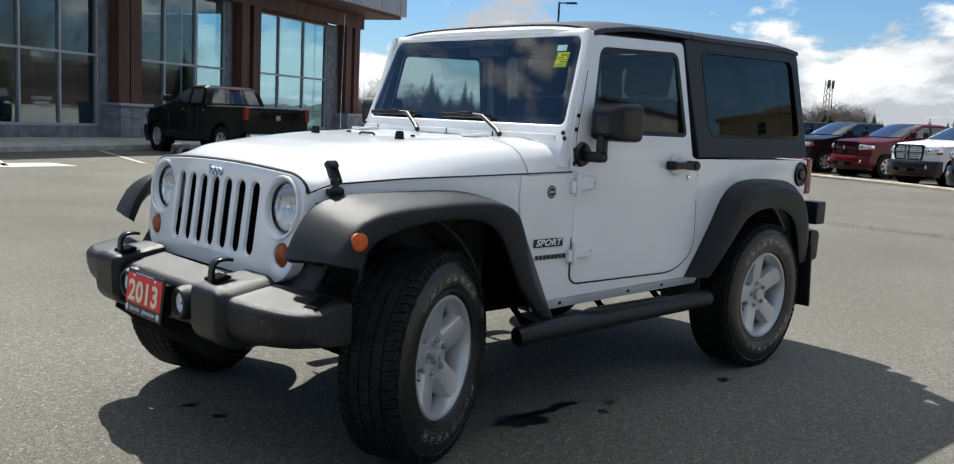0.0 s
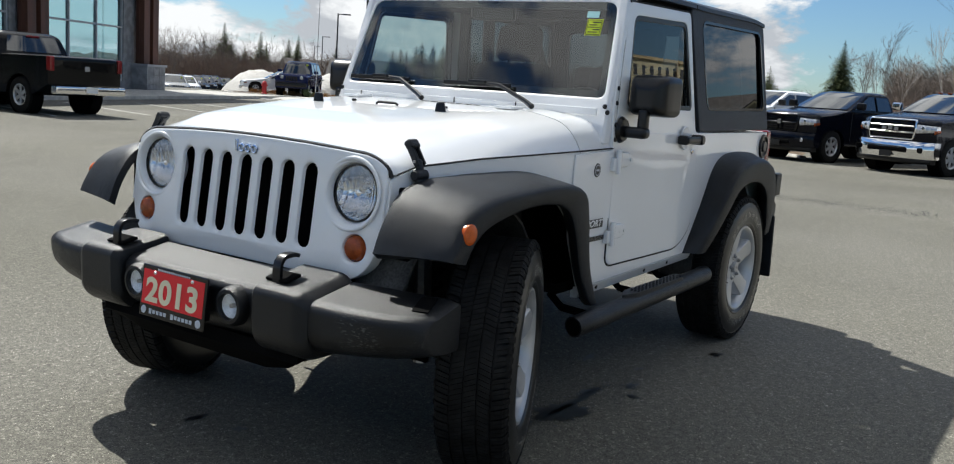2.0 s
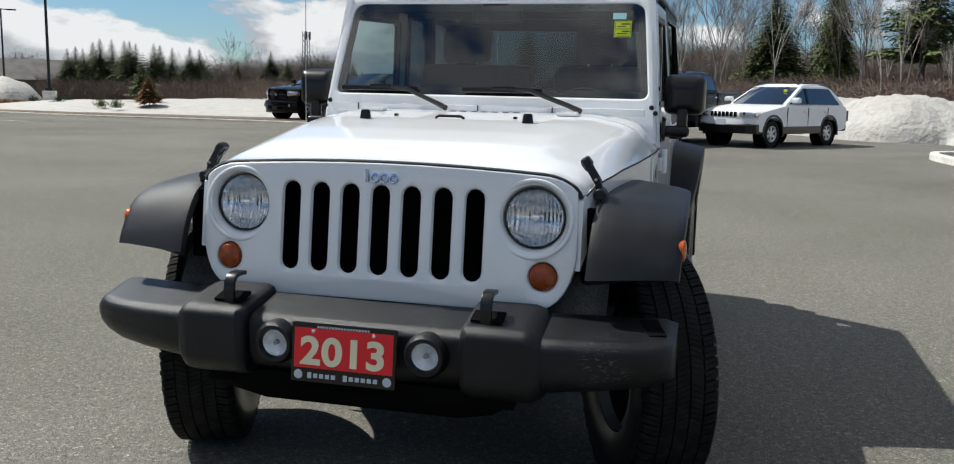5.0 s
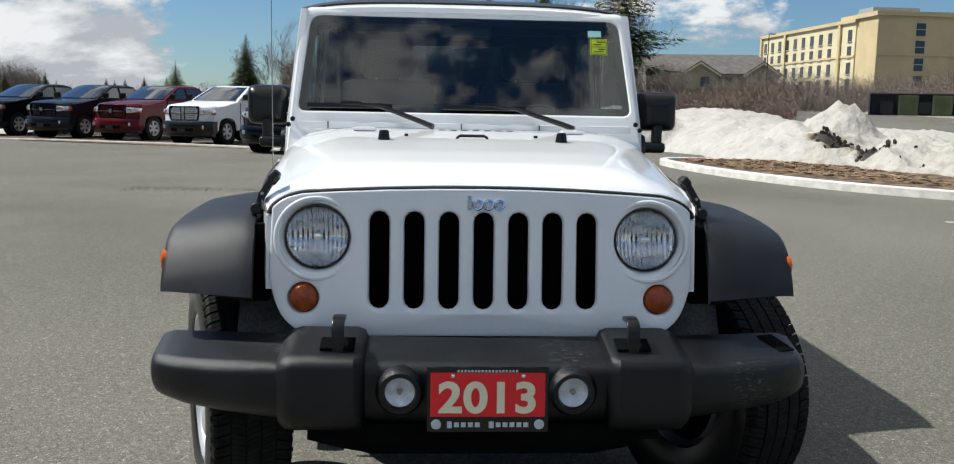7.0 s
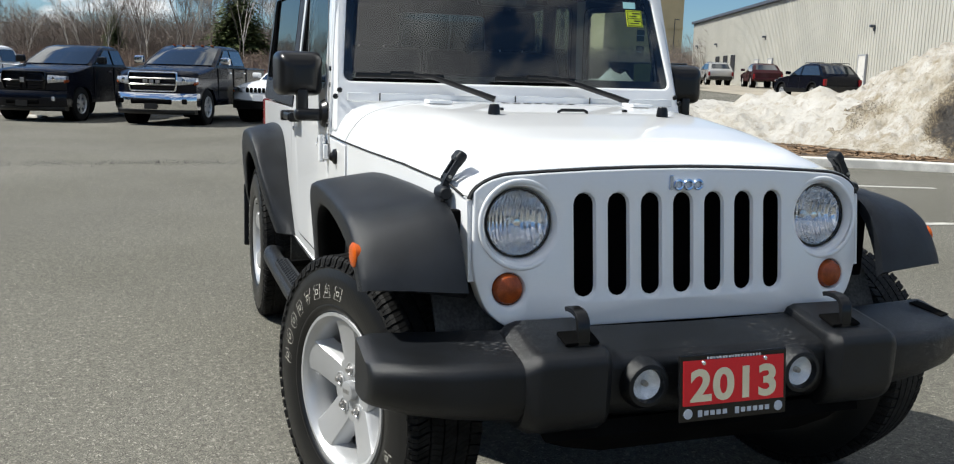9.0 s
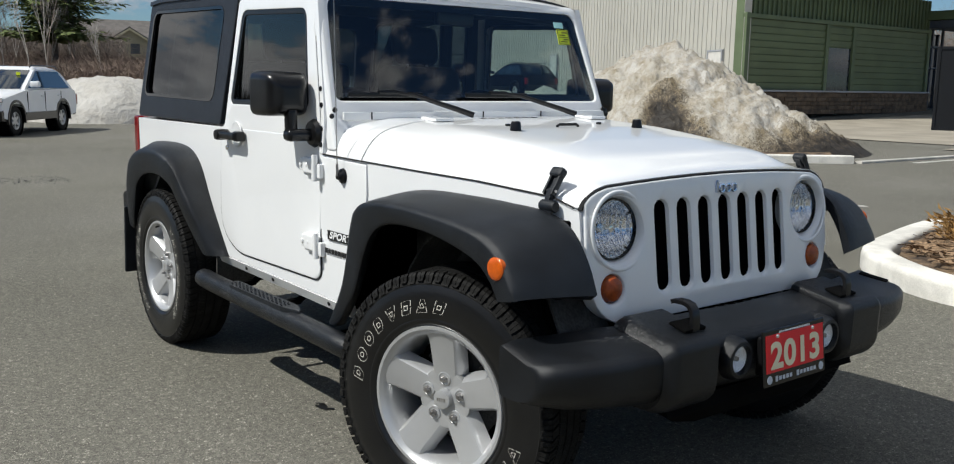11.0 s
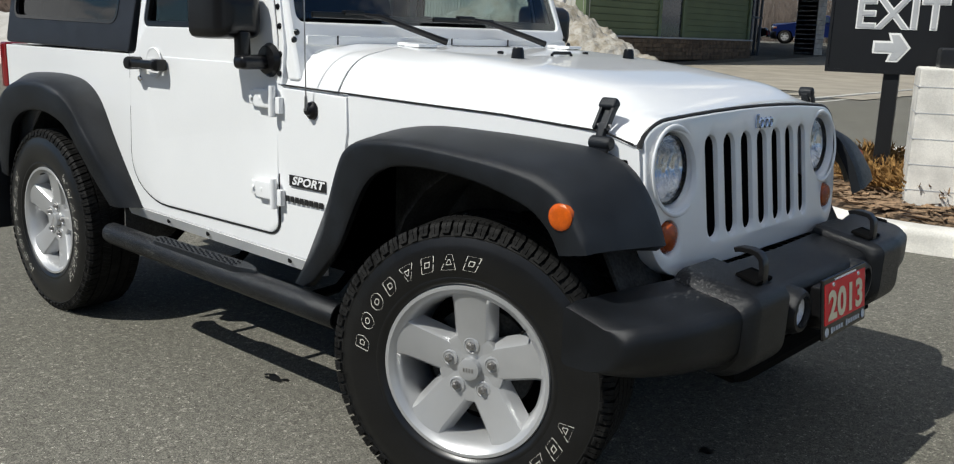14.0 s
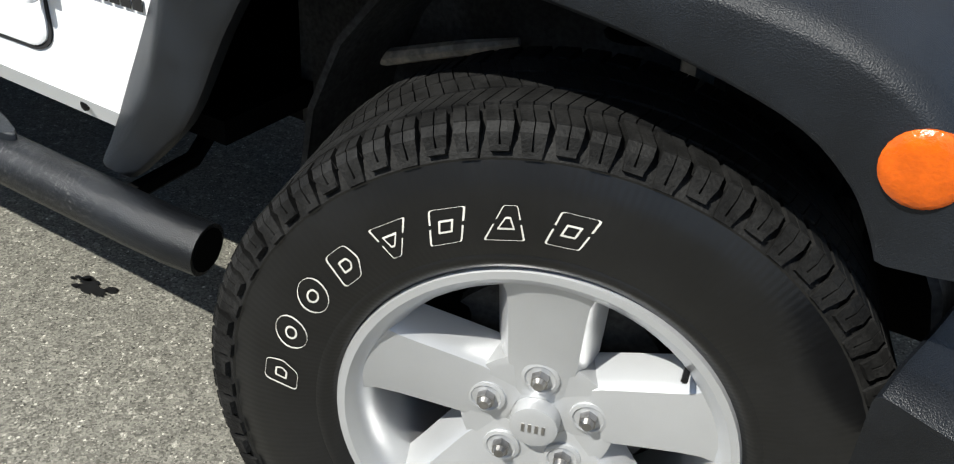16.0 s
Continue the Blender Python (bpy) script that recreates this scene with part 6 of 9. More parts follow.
def bank_h(x, y):
    h = max(mound(x, y, -30.0, 10.2, 9.0, 3.6, 1.35, 0.05, 0.8), mound(x, y, -28.6, 6.6, 2.9, 2.5, 1.45, 0.25, 0.55), mound(x, y, -30.5, 5.0, 2.4, 1.9, 1.35, 0.2, 0.6), mound(x, y, -22.4, 10.3, 6.0, 2.6, 1.0, -0.15, 0.7), mound(x, y, -24.0, 15.0, 12.0, 6.0, 0.7, -0.2, 0.6),
            mound(x, y, -17.4, 11.6, 4.6, 2.4, 0.75, -0.3, 0.6), mound(x, y, -20.6, 10.6, 1.6, 1.5, 1.58, 0.3, 1.3), mound(x, y, -16.6, 13.0, 1.9, 1.3, 1.12, 0.3, 0.6), mound(x, y, -14.4, 13.2, 3.2, 2.6, 1.2, -0.7, 0.8))
    return h + lumps(x, y) * min(1.0, h * 2.2) * (0.45 + 0.55 * smooth01(-23.5, -21.0, x)) - 0.05 if h > 0 else -0.3


def pile_h(x, y):
    """One ploughed heap: a long gentle side towards the bank, a steeper one towards the road."""
    u, v = (x + 12.25) / (5.6 if x < -12.25 else 4.7), (y - 14.4) / (3.8 if y < 14.4 else 3.6)
    d = math.sqrt(u * u + v * v + 0.004)
    d *= 1 + 0.16 * noise.noise(Vector((x * 0.45, y * 0.45, 7.0)))
    if d >= 1:
        return -0.3
    h = 2.42 * (1 - d) ** 1.06
    p = Vector((x, y, 3.0))
    ridge = 0.20 * (0.5 - abs(noise.noise(p * 1.1))) + 0.18 * noise.noise(p * 2.3) + 0.20 * (0.35 - abs(noise.noise(p * 4.3))) + 0.11 * noise.noise(p * 7.0) + 0.09 * (0.3 - abs(noise.noise(p * 13.0))) + 0.04 * noise.noise(p * 27.0)
    return h + ridge * min(1.0, h * 1.8) - 0.05


snow_field("snow_bank", -41, -10.5, 3.0, 22, 0.15, bank_h, lambda x, y, h: 0.03 + 0.10 * mound(x, y, -20.6, 10.4, 2.4, 2.2, 1.0) + 0.10 * smooth01(0.30, 0.0, h) + 0.55 * max(mound(x, y, -18.6, 9.5, 1.2, 0.5, 1.0), mound(x, y, -17.0, 9.75, 0.6, 0.4, 1.0)) + 0.13 * smooth01(-21.5, -16, x), "long bank of ploughed white snow with lumps of earth")
snow_field("snow_pile", -18.0, -7.4, 10.4, 18.2, 0.075, pile_h, lambda x, y, h: 0.23 + 0.05 * (1 - smooth01(0.0, 0.6, h)) + 0.20 * mound(x, y, -10.7, 12.5, 0.6, 1.0, 1.0, 0.6) + 0.22 * mound(x, y, -9.9, 12.1, 1.1, 0.6, 1.0, -0.3) + 0.12 * mound(x, y, -12.7, 11.9, 1.1, 0.8, 1.0) + 0.24 * smooth01(-9.2, -7.9, x), "tall dirty snow pile streaked with earth")
snow_field("snow_field", -62, -29, -34, -3.5, 0.9, lambda x, y: 0.42 * smooth01(0, 5, -29.8 - x - 0.12 * (y + 18)) * smooth01(-34, -28, y) * smooth01(-3.5, -7, y) + 0.10 * noise.noise(Vector((x * 0.3, y * 0.3, 2))) - 0.05, lambda x, y, h: -0.2, "smooth white snow field beyond the parked trucks")
snow_field("snow_mound", -48, -33, -47, -31, 0.4, lambda x, y: (lambda h: h + lumps(x, y) * min(1, h) * 0.7 - 0.05 if h > 0 else -0.3)(max(mound(x, y, -39.0, -42.0, 2.3, 3.0, 1.45, -0.75, 0.8), mound(x, y, -40.6, -37.4, 2.0, 2.4, 1.4, -0.75, 0.8))), lambda x, y, h: -0.12, "large white snow mound behind parked cars")


M_EARTH = material("wet_dark_earth", (0.022, 0.015, 0.010), 0.9, var=0.4, scale=8, bump=1.0, bscale=30)


def clods():
    rnd = random.Random(4)
    for cx, cy, n in ((-18.6, 9.5, 110), (-17.0, 9.75, 60), (-15.6, 9.7, 22)):
        bm = bmesh.new()
        for _ in range(n):
            p = Vector((cx + rnd.gauss(0, 0.45), cy + rnd.gauss(0, 0.20), 0))
            z = max(0.05, bank_h(p.x, p.y)) + rnd.uniform(-0.05, 0.03)
            bmesh.ops.create_icosphere(bm, subdivisions=1, radius=rnd.uniform(0.02, 0.09), matrix=Matrix.Translation((p.x, p.y, z)) @ Euler((rnd.random() * 6, rnd.random() * 6, 0)).to_matrix().to_4x4() @ Matrix.Diagonal((1, rnd.uniform(0.5, 1), rnd.uniform(0.2, 0.5), 1)))
        tagged(part("earth_clods", bm, M_EARTH, None, "dark clods of earth on the snow bank", smooth=0), "", "earth", kind="stuff")


clods()


# ---- exit sign island ----
M_SIGN = material("black_sign_panel", (0.006, 0.0065, 0.0075), 0.4, var=0.1)
M_SIGNWHITE = material("white_sign_print", (0.72, 0.72, 0.70), 0.45, var=0.05)
M_SIGNGREY = material("grey_sign_print", (0.40, 0.41, 0.42), 0.45, var=0.05)
M_JUNIPER = material("winter_juniper", (0.20, 0.105, 0.03), 0.9, var=0.3, scale=9, color2=(0.33, 0.19, 0.06), island=0.35)
M_GREENSHRUB = material("green_shrub", (0.035, 0.06, 0.02), 0.9, var=0.3, scale=9, island=0.35)
isl = arc_path([(-1.55, 4.75), (-1.30, 4.15), (-0.60, 3.62), (0.1, 3.6), (0.8, 4.0), (1.15, 5.2), (1.1, 8.5), (0.6, 10.4), (-0.6, 10.6), (-1.6, 8.5), (-1.85, 6.4), (-1.55, 4.75)], 6)[:-1]
kerb("kerb", isl, M_KERBWHITE, 0.24, 0.16, "whitewashed concrete kerb of the sign island", closed=True, r=0.05)
bed("planting_bed", [(x * 0.96 + 0.05, 6.9 + (y - 6.9) * 0.965) for x, y in isl], M_MULCH, 0.12, "mulched bed inside the sign island", 0.08, 6)


def build_exit_sign():
    m = pose(-0.815, 5.12, 0.0, 0, 0, 14)
    s = thing("exit_sign", m, "black exit sign with white lettering and arrow on a black post", "sign")
    part("post", rbox((-0.10, 0, 0.55), (0.115, 0.115, 1.10), 0.008), M_SIGN, s)
    panel = part("sign_panel", rbox((0, 0, 1.358), (1.18, 0.16, 0.646), 0.012), M_SIGN, s)
    part("sign_rim", plate([(-0.59, 1.035), (0.59, 1.035), (0.59, 1.681), (-0.59, 1.681)], [[(-0.568, 1.057), (0.568, 1.057), (0.568, 1.659), (-0.568, 1.659)]], lambda u, w, d: (u, -0.088 + d, w), 0.01), M_SIGN, panel)
    writing("sign_word", "EXIT", 0.315, M_SIGNWHITE, pose(-0.08, -0.085, 1.478, 90, 0, 0), panel, 0.002, bold=0.011, spacing=1.02)
    writing("sign_word_face", "EXIT", 0.315, M_SIGNGREY, pose(-0.08, -0.090, 1.478, 90, 0, 0), panel, 0.002, bold=0.0005, spacing=1.02)
    arrow = [(x * 0.55, 1.2375 + (z - 1.2375) * 0.88) for x, z in [(-0.20, 1.20), (-0.20, 1.275), (0.04, 1.275), (0.0, 1.345), (0.10, 1.345), (0.23, 1.2375), (0.10, 1.13), (0.0, 1.13), (0.04, 1.20)]]
    part("sign_arrow", prism([(x - 0.13, z) for x, z in inset(arrow, -0.016)], "y", -0.084, -0.081), M_SIGNWHITE, panel)
    part("arrow_face", prism([(x - 0.13, z) for x, z in arrow], "y", -0.088, -0.084), M_SIGNGREY, panel)


build_exit_sign()


def light_pole(m, h, base_h, label, concrete=M_KERBWHITE, square=True):
    s = thing("street_lamp", m, label, "street lamp")
    b = part("concrete_base", rbox((0, 0, base_h / 2), (0.58, 0.58, base_h), 0.02), concrete, s, "pale scored concrete base")
    for k in range(1, int(base_h / 0.18) + 1):
        if k * 0.18 < base_h - 0.04:
            part("score_line", rbox((0, 0, k * 0.18), (0.584, 0.584, 0.006), 0), M_SIGNGREY, b)
    part("base_cover", rbox((0, 0, base_h + 0.07), (0.34, 0.34, 0.14), 0.02), M_SIGN, s)
    part("pole", tube([(0, 0, base_h), (0, 0, h)], [0.075, 0.055], 10), M_SIGN, s)
    arm = part("lamp_arm", rbox((0.25, 0, h - 0.05), (0.5, 0.06, 0.06), 0.01), M_SIGN, s)
    part("lamp_head", rbox((0.68, 0, h - 0.06), (0.6, 0.30, 0.09), 0.02), M_SIGN, arm)
    return s


light_pole(pose(-0.30, 4.70, 0.08, 0, 0, 20), 7.5, 1.03, "dark lamp post on a white concrete base beside the exit sign")


def shrub(m, r, h, mat, n, seed, label, name="shrub"):
    """Many fine arching sprays from a common foot."""
    rnd = random.Random(seed)
    verts, faces = [], []
    for k in range(n):
        a, lean = rnd.uniform(0, 6.283), rnd.uniform(0.1, 1.0)
        ln = rnd.uniform(0.6, 1.0)
        tip = Vector((math.cos(a) * r * lean * ln, math.sin(a) * r * lean * ln, h * ln * (1.05 - 0.6 * lean * lean)))
        foot = Vector((math.cos(a) * r * 0.2 * lean, math.sin(a) * r * 0.2 * lean, 0))
        for q in range(7):
            f0 = 0.25 + 0.75 * q / 7 + rnd.uniform(-0.05, 0.05)
            p = foot.lerp(tip, f0) + Vector((0, 0, 0.25 * h * f0 * (1 - f0)))
            d = (tip - foot).normalized() + Vector((rnd.uniform(-0.7, 0.7), rnd.uniform(-0.7, 0.7), rnd.uniform(-0.2, 0.6)))
            d.normalize()
            w = d.cross(Vector((rnd.uniform(-1, 1), rnd.uniform(-1, 1), rnd.uniform(-1, 1)))).normalized()
            s = 0.085 * rnd.uniform(0.6, 1.2) * max(0.35, r)
            b = len(verts)
            verts += [tuple(p - w * s * 0.16), tuple(p + d * s * 0.5 + w * s * 0.16), tuple(p + d * s * 1.5), tuple(p + d * s * 0.4 - w * s * 0.22)]
            faces.append((b, b + 1, b + 2, b + 3))
    ob = from_lists(name, verts, faces, mat, None, label, False)
    ob.matrix_basis = m
    return tagged(ob, "", "shrub")


rs = random.Random(12)
for k in range(15):
    x, y = -1.25 + rs.uniform(0, 2.4), 4.35 + rs.uniform(-0.2, 2.0)
    shrub(pose(x, y, 0.13, 0, 0, rs.uniform(0, 360)), rs.uniform(0.42, 0.62), rs.uniform(0.20, 0.32), M_JUNIPER, 260, k, "low rust-brown juniper on the sign island")
shrub(pose(-0.55, 5.15, 0.12), 0.20, 0.5, M_GREENSHRUB, 200, 77, "small dark green shrub at the sign post")


# ---- trees ----
M_NEEDLE = material("spruce_needles", (0.055, 0.076, 0.020), 0.85, var=0.3, scale=3, color2=(0.095, 0.115, 0.032), island=0.45)
M_PINE = material("pine_needles", (0.075, 0.105, 0.030), 0.85, var=0.3, scale=3, color2=(0.125, 0.150, 0.045), island=0.45)
M_BARK = material("grey_brown_bark", (0.13, 0.105, 0.085), 0.9, var=0.3, scale=6, bump=0.6, bscale=40)
M_PALEBARK = material("pale_birch_bark", (0.36, 0.33, 0.29), 0.85, var=0.25, scale=5, bump=0.3, bscale=40)
M_TWIG = material("bare_twigs", (0.155, 0.125, 0.105), 0.9, var=0.2, scale=2, island=0.3)
M_MAST = material("dull_galvanised_steel", (0.10, 0.10, 0.11), 0.8, var=0.1)
M_REDTWIG = material("reddish_brush", (0.120, 0.080, 0.064), 0.92, var=0.25, scale=1.0, color2=(0.170, 0.130, 0.098), island=0.35)
M_ORANGE = material("rust_orange_needles", (0.17, 0.085, 0.025), 0.9, var=0.3, scale=3, island=0.4)


def conifer(h, r, seed, mat, droop=0.35, bare=0.08, loose=0.0, tiers=None):
    """A spruce or pine about h high: trunk, limbs and a crown of many small sprays."""
    rnd = random.Random(seed)
    t = thing("conifer")
    part("trunk", tube([(0, 0, -0.3), (0.02 * h * rnd.uniform(-1, 1), 0, h * 0.5), (0, 0, h * 0.98)], [h * 0.018, h * 0.011, 0.012], 6), M_BARK, t)
    verts, faces = [], []
    n = tiers or int(h * 9)
    for i in range(n):
        f = i / (n - 1)
        z = h * (bare + (1 - bare) * f)
        reach = r * (1 - f) ** 0.95 * (0.78 + 0.4 * rnd.random()) + 0.025
        if loose:
            reach *= 0.55 + 0.75 * abs(math.sin(f * 11 + seed))
        m = 7 + int(6 * (1 - f))
        for k in range(m):
            a = 2 * math.pi * (k + rnd.random() * 0.8) / m + i * 1.3
            ln = reach * rnd.uniform(0.65, 1.1)
            q = max(3, int(ln / (0.10 * max(1.0, h / 6))))
            for j in range(q):
                g = (j + 0.6) / q
                p = Vector((math.cos(a) * ln * g, math.sin(a) * ln * g, z - droop * ln * g * g + 0.10 * ln * g))
                for s in (-1, 1):
                    d = Vector((math.cos(a + s * rnd.uniform(0.3, 0.9)), math.sin(a + s * rnd.uniform(0.3, 0.9)), rnd.uniform(-0.5, 0.15)))
                    w = Vector((-d.y, d.x, rnd.uniform(-0.4, 0.4))).normalized()
                    sz = (0.30 + 0.20 * rnd.random()) * max(0.6, h / 9) * (1.15 - 0.5 * g) * (0.14 + 0.86 * (1 - f) ** 0.8)
                    b = len(verts)
                    verts += [tuple(p - w * sz * 0.28), tuple(p + d * sz * 0.7 + w * sz * 0.30), tuple(p + d * sz * 1.5), tuple(p + d * sz * 0.6 - w * sz * 0.32)]
                    faces.append((b, b + 1, b + 2, b + 3))
    from_lists("crown", verts, faces, mat, t, "", False)
    return t


def bare_tree(h, seed, mat, spread=0.5, levels=5, girth=0.0085):
    """A leafless tree: tapering limbs that fork to thin twigs."""
    rnd = random.Random(seed)
    verts, faces = [], []

    def limb(p, d, ln, rad, lv):
        q = p + d * ln
        sides = 5 if rad > 0.05 else 3
        ref = d.orthogonal().normalized()
        s = d.cross(ref)
        b = len(verts)
        for c, rr in ((p, rad), (q, rad * 0.68)):
            for k in range(sides):
                a = 2 * math.pi * k / sides
                verts.append(tuple(c + (ref * math.cos(a) + s * math.sin(a)) * rr))
        for k in range(sides):
            faces.append((b + k, b + (k + 1) % sides, b + sides + (k + 1) % sides, b + sides + k))
        if lv == 0:
            return
        for k in range(rnd.choice((2, 3, 3) if lv > 1 else (2, 3, 4))):
            nd = d + Vector((rnd.gauss(0, spread), rnd.gauss(0, spread), rnd.gauss(0.12, spread * 0.5)))
            nd.normalize()
            limb(p + d * ln * (rnd.uniform(0.55, 1.0) if k else 1.0), nd, ln * rnd.uniform(0.58, 0.86), max(0.006, rad * rnd.uniform(0.5, 0.66)), lv - 1)
    limb(Vector((0, 0, -0.3)), Vector((rnd.gauss(0, 0.04), rnd.gauss(0, 0.04), 1)).normalized(), h * 0.32, h * girth, levels)
    t = thing("bare_tree")
    from_lists("crown", verts, faces, mat, t, "", False)
    return t


def put(proto, x, y, scale, turn, label, category, group=""):
    c = copy_thing(proto, Matrix.Translation((x, y, ground_z(x, y))) @ Matrix.Rotation(radians(turn), 4, "Z"))
    c.scale = (scale, scale, scale)
    return tagged(c, label, category, group)


spruces = [conifer(9.0, 3.3, 3, M_NEEDLE), conifer(10.0, 3.8, 5, M_NEEDLE, 0.45, 0.05), conifer(9.0, 2.7, 9, M_NEEDLE, 0.3, 0.04)]
pines = [conifer(11.0, 3.4, 21, M_PINE, 0.05, 0.22, 1.0, 34), conifer(7.0, 3.0, 23, M_PINE, 0.15, 0.06)]
bares = [bare_tree(9.0, s, M_TWIG, 0.30, 6, 0.0068) for s in (1, 2, 4, 6)]
birches = [bare_tree(9.0, s, M_PALEBARK, 0.22, 5, 0.0055) for s in (11, 14)]


def at_angle(az, d, cx=2.9, cy=0.0):
    return cx + d * math.cos(radians(az)), cy + d * math.sin(radians(az))


rt = random.Random(31)
# the group behind the white crossover
for az, d, kind, sc, lab in ((176.3, 74, spruces[0], 1.02, "dark green spruce among bare trees"), (173.0, 72, spruces[1], 1.15, "tall dark spruce among bare trees"),
                             (168.4, 72, pines[0], 1.15, "broad white pine with sweeping limbs"),
                             (-169.2, 76, spruces[1], 0.56, "dark spruce behind the parked trucks"), (-165.2, 80, pines[1], 0.52, "bushy green pine behind the parked trucks"), (-177.0, 80, spruces[2], 0.55, "dark spruce behind the parked trucks")):
    x, y = at_angle(az, d)
    c = put(kind, x, y, sc, rt.uniform(0, 360), lab, "conifer")
    if kind is spruces[1] and sc > 1:
        c.scale = (0.62, 0.62, 1.2)
for k, (az, up) in enumerate(((-142.3, 1.75), (-142.7, 1.9), (-143.1, 1.8), (-143.6, 2.17), (-144.0, 2.38), (-144.6, 2.34), (-145.3, 2.3), (-145.6, 2.28), (-145.9, 2.19), (-146.9, 2.19), (-147.2, 2.14), (-147.9, 1.99), (-148.9, 2.07), (-149.4, 1.95), (-151.6, 1.3), (-153.5, 1.96), (-154.5, 1.45), (-155.9, 1.5), (-156.3, 1.3))):
    d = 92 + (k * 7) % 12
    x, y = at_angle(az, d)
    c = put(spruces[k % 3], x, y, (1.3 + d * math.tan(radians(up)) - ground_z(x, y)) / (9.0, 10.0, 9.0)[k % 3], rt.uniform(0, 360), "dark spruce beyond the reddish brush", "conifer", "distant spruces")
    c.scale = (1.45 * c.scale.x, 1.45 * c.scale.y, c.scale.z)
for az, h in ((-151.0, 0.66), (-150.2, 0.42), (-152.1, 0.52), (-152.8, 0.48), (-146.3, 0.45), (-148.3, 0.45), (-153.0, 0.40), (-144.9, 0.4), (-149.8, 0.45)):
    x, y = at_angle(az, 96)
    put(rt.choice(bares), x, y, h, rt.uniform(0, 360), "leafless tree beyond the reddish brush", "bare tree", "leafless trees")
for k in range(40):
    az = rt.uniform(-166, -141)
    x, y = at_angle(az, rt.uniform(100, 130))
    put(rt.choice(spruces), x, y, rt.uniform(0.2, 0.32), rt.uniform(0, 360), "dark spruce in the distant row of trees", "conifer", "distant spruces")
for k in range(12):
    az = rt.uniform(-140, -131.5)
    x, y = at_angle(az, rt.uniform(120, 170))
    put(rt.choice(spruces), x, y, rt.uniform(0.6, 0.95), rt.uniform(0, 360), "dark spruce on the distant slope", "conifer", "distant spruces")
for k in range(66):
    az = rt.uniform(-179, -169) if k < 20 else rt.uniform(166.5, 184)
    x, y = at_angle(az, rt.uniform(66, 95))
    put(rt.choice(bares + birches[:1]), x, y, (rt.uniform(0.42, 0.78) if k < 20 else rt.uniform(0.6, 1.12)), rt.uniform(0, 360), "leafless grey-brown tree in the wood", "bare tree", "leafless trees")
for k in range(40):
    az = rt.uniform(-133.5, -127.5) if k < 32 else rt.uniform(-141, -133)
    x, y = at_angle(az, rt.uniform(95, 150))
    put(rt.choice(bares), x, y, rt.uniform(0.5, 0.8), rt.uniform(0, 360), "leafless tree on the distant slope", "bare tree", "leafless trees")
for az, d, sc in ((170.2, 58, 0.75), (169.2, 60, 0.85), (166.6, 56, 0.4), (171.3, 62, 0.8), (-176.5, 62, 0.75), (-178.5, 66, 0.85)):
    x, y = at_angle(az, d)
    put(rt.choice(birches), x, y, sc, rt.uniform(0, 360), "pale-barked birch without leaves", "bare tree", "leafless trees")
for p in spruces + pines + bares + birches:
    for o in (*p.children_recursive, p):
        bpy.data.objects.remove(o)


def thicket(name, az0, az1, d0, d1, n, h0, h1, mat, seed, label):
    """Dense leafless brush: thousands of thin leaning stems with side twigs."""
    rnd = random.Random(seed)
    verts, faces = [], []
    for k in range(n):
        x, y = at_angle(rnd.uniform(az0, az1), rnd.uniform(d0, d1))
        z = ground_z(x, y)
        h = rnd.uniform(h0, h1) * (0.8 + 0.45 * noise.noise(Vector((x * 0.12, y * 0.12, seed))))
        lx, ly = rnd.gauss(0, 0.16) * h, rnd.gauss(0, 0.16) * h
        w = rnd.uniform(0.008, 0.022)
        a = rnd.uniform(0, 3.14)
        cx, cy = math.cos(a) * w, math.sin(a) * w
        b = len(verts)
        verts += [(x - cx, y - cy, z), (x + cx, y + cy, z), (x + lx, y + ly, z + h)]
        faces.append((b, b + 1, b + 2))
        for q in range(4):
            f = rnd.uniform(0.3, 0.9)
            px, py, pz = x + lx * f, y + ly * f, z + h * f
            tx, ty, tz = px + rnd.gauss(0, 0.28) * h * 0.6, py + rnd.gauss(0, 0.28) * h * 0.6, pz + rnd.uniform(0.05, 0.4) * h
            b = len(verts)
            verts += [(px - cx * 0.6, py - cy * 0.6, pz), (px + cx * 0.6, py + cy * 0.6, pz + 0.03), (tx, ty, tz)]
            faces.append((b, b + 1, b + 2))
    ob = from_lists(name, verts, faces, mat, None, label, False)
    tagged(ob, "", "brush", kind="stuff")


thicket("brush", -152, -141, 58, 80, 11000, 0.9, 2.1, M_REDTWIG, 1, "dense reddish-brown leafless brush")
thicket("brush", -178, -152, 56, 78, 9000, 0.9, 2.0, M_REDTWIG, 2, "dense reddish-brown leafless brush")
thicket("brush", 158, 182, 50, 74, 14000, 0.5, 1.7, M_REDTWIG, 3, "dense grey-brown leafless brush")
thicket("woodland", 168, 188.5, 82, 104, 13000, 3.0, 5.6, M_TWIG, 7, "hazy belt of leafless woodland")
thicket("woodland", -158, -141, 106, 128, 12000, 1.4, 4.1, M_TWIG, 8, "hazy belt of leafless woodland")
thicket("woodland", 164.5, 171, 86, 100, 4500, 2.2, 4.6, M_TWIG, 10, "hazy belt of leafless woodland")
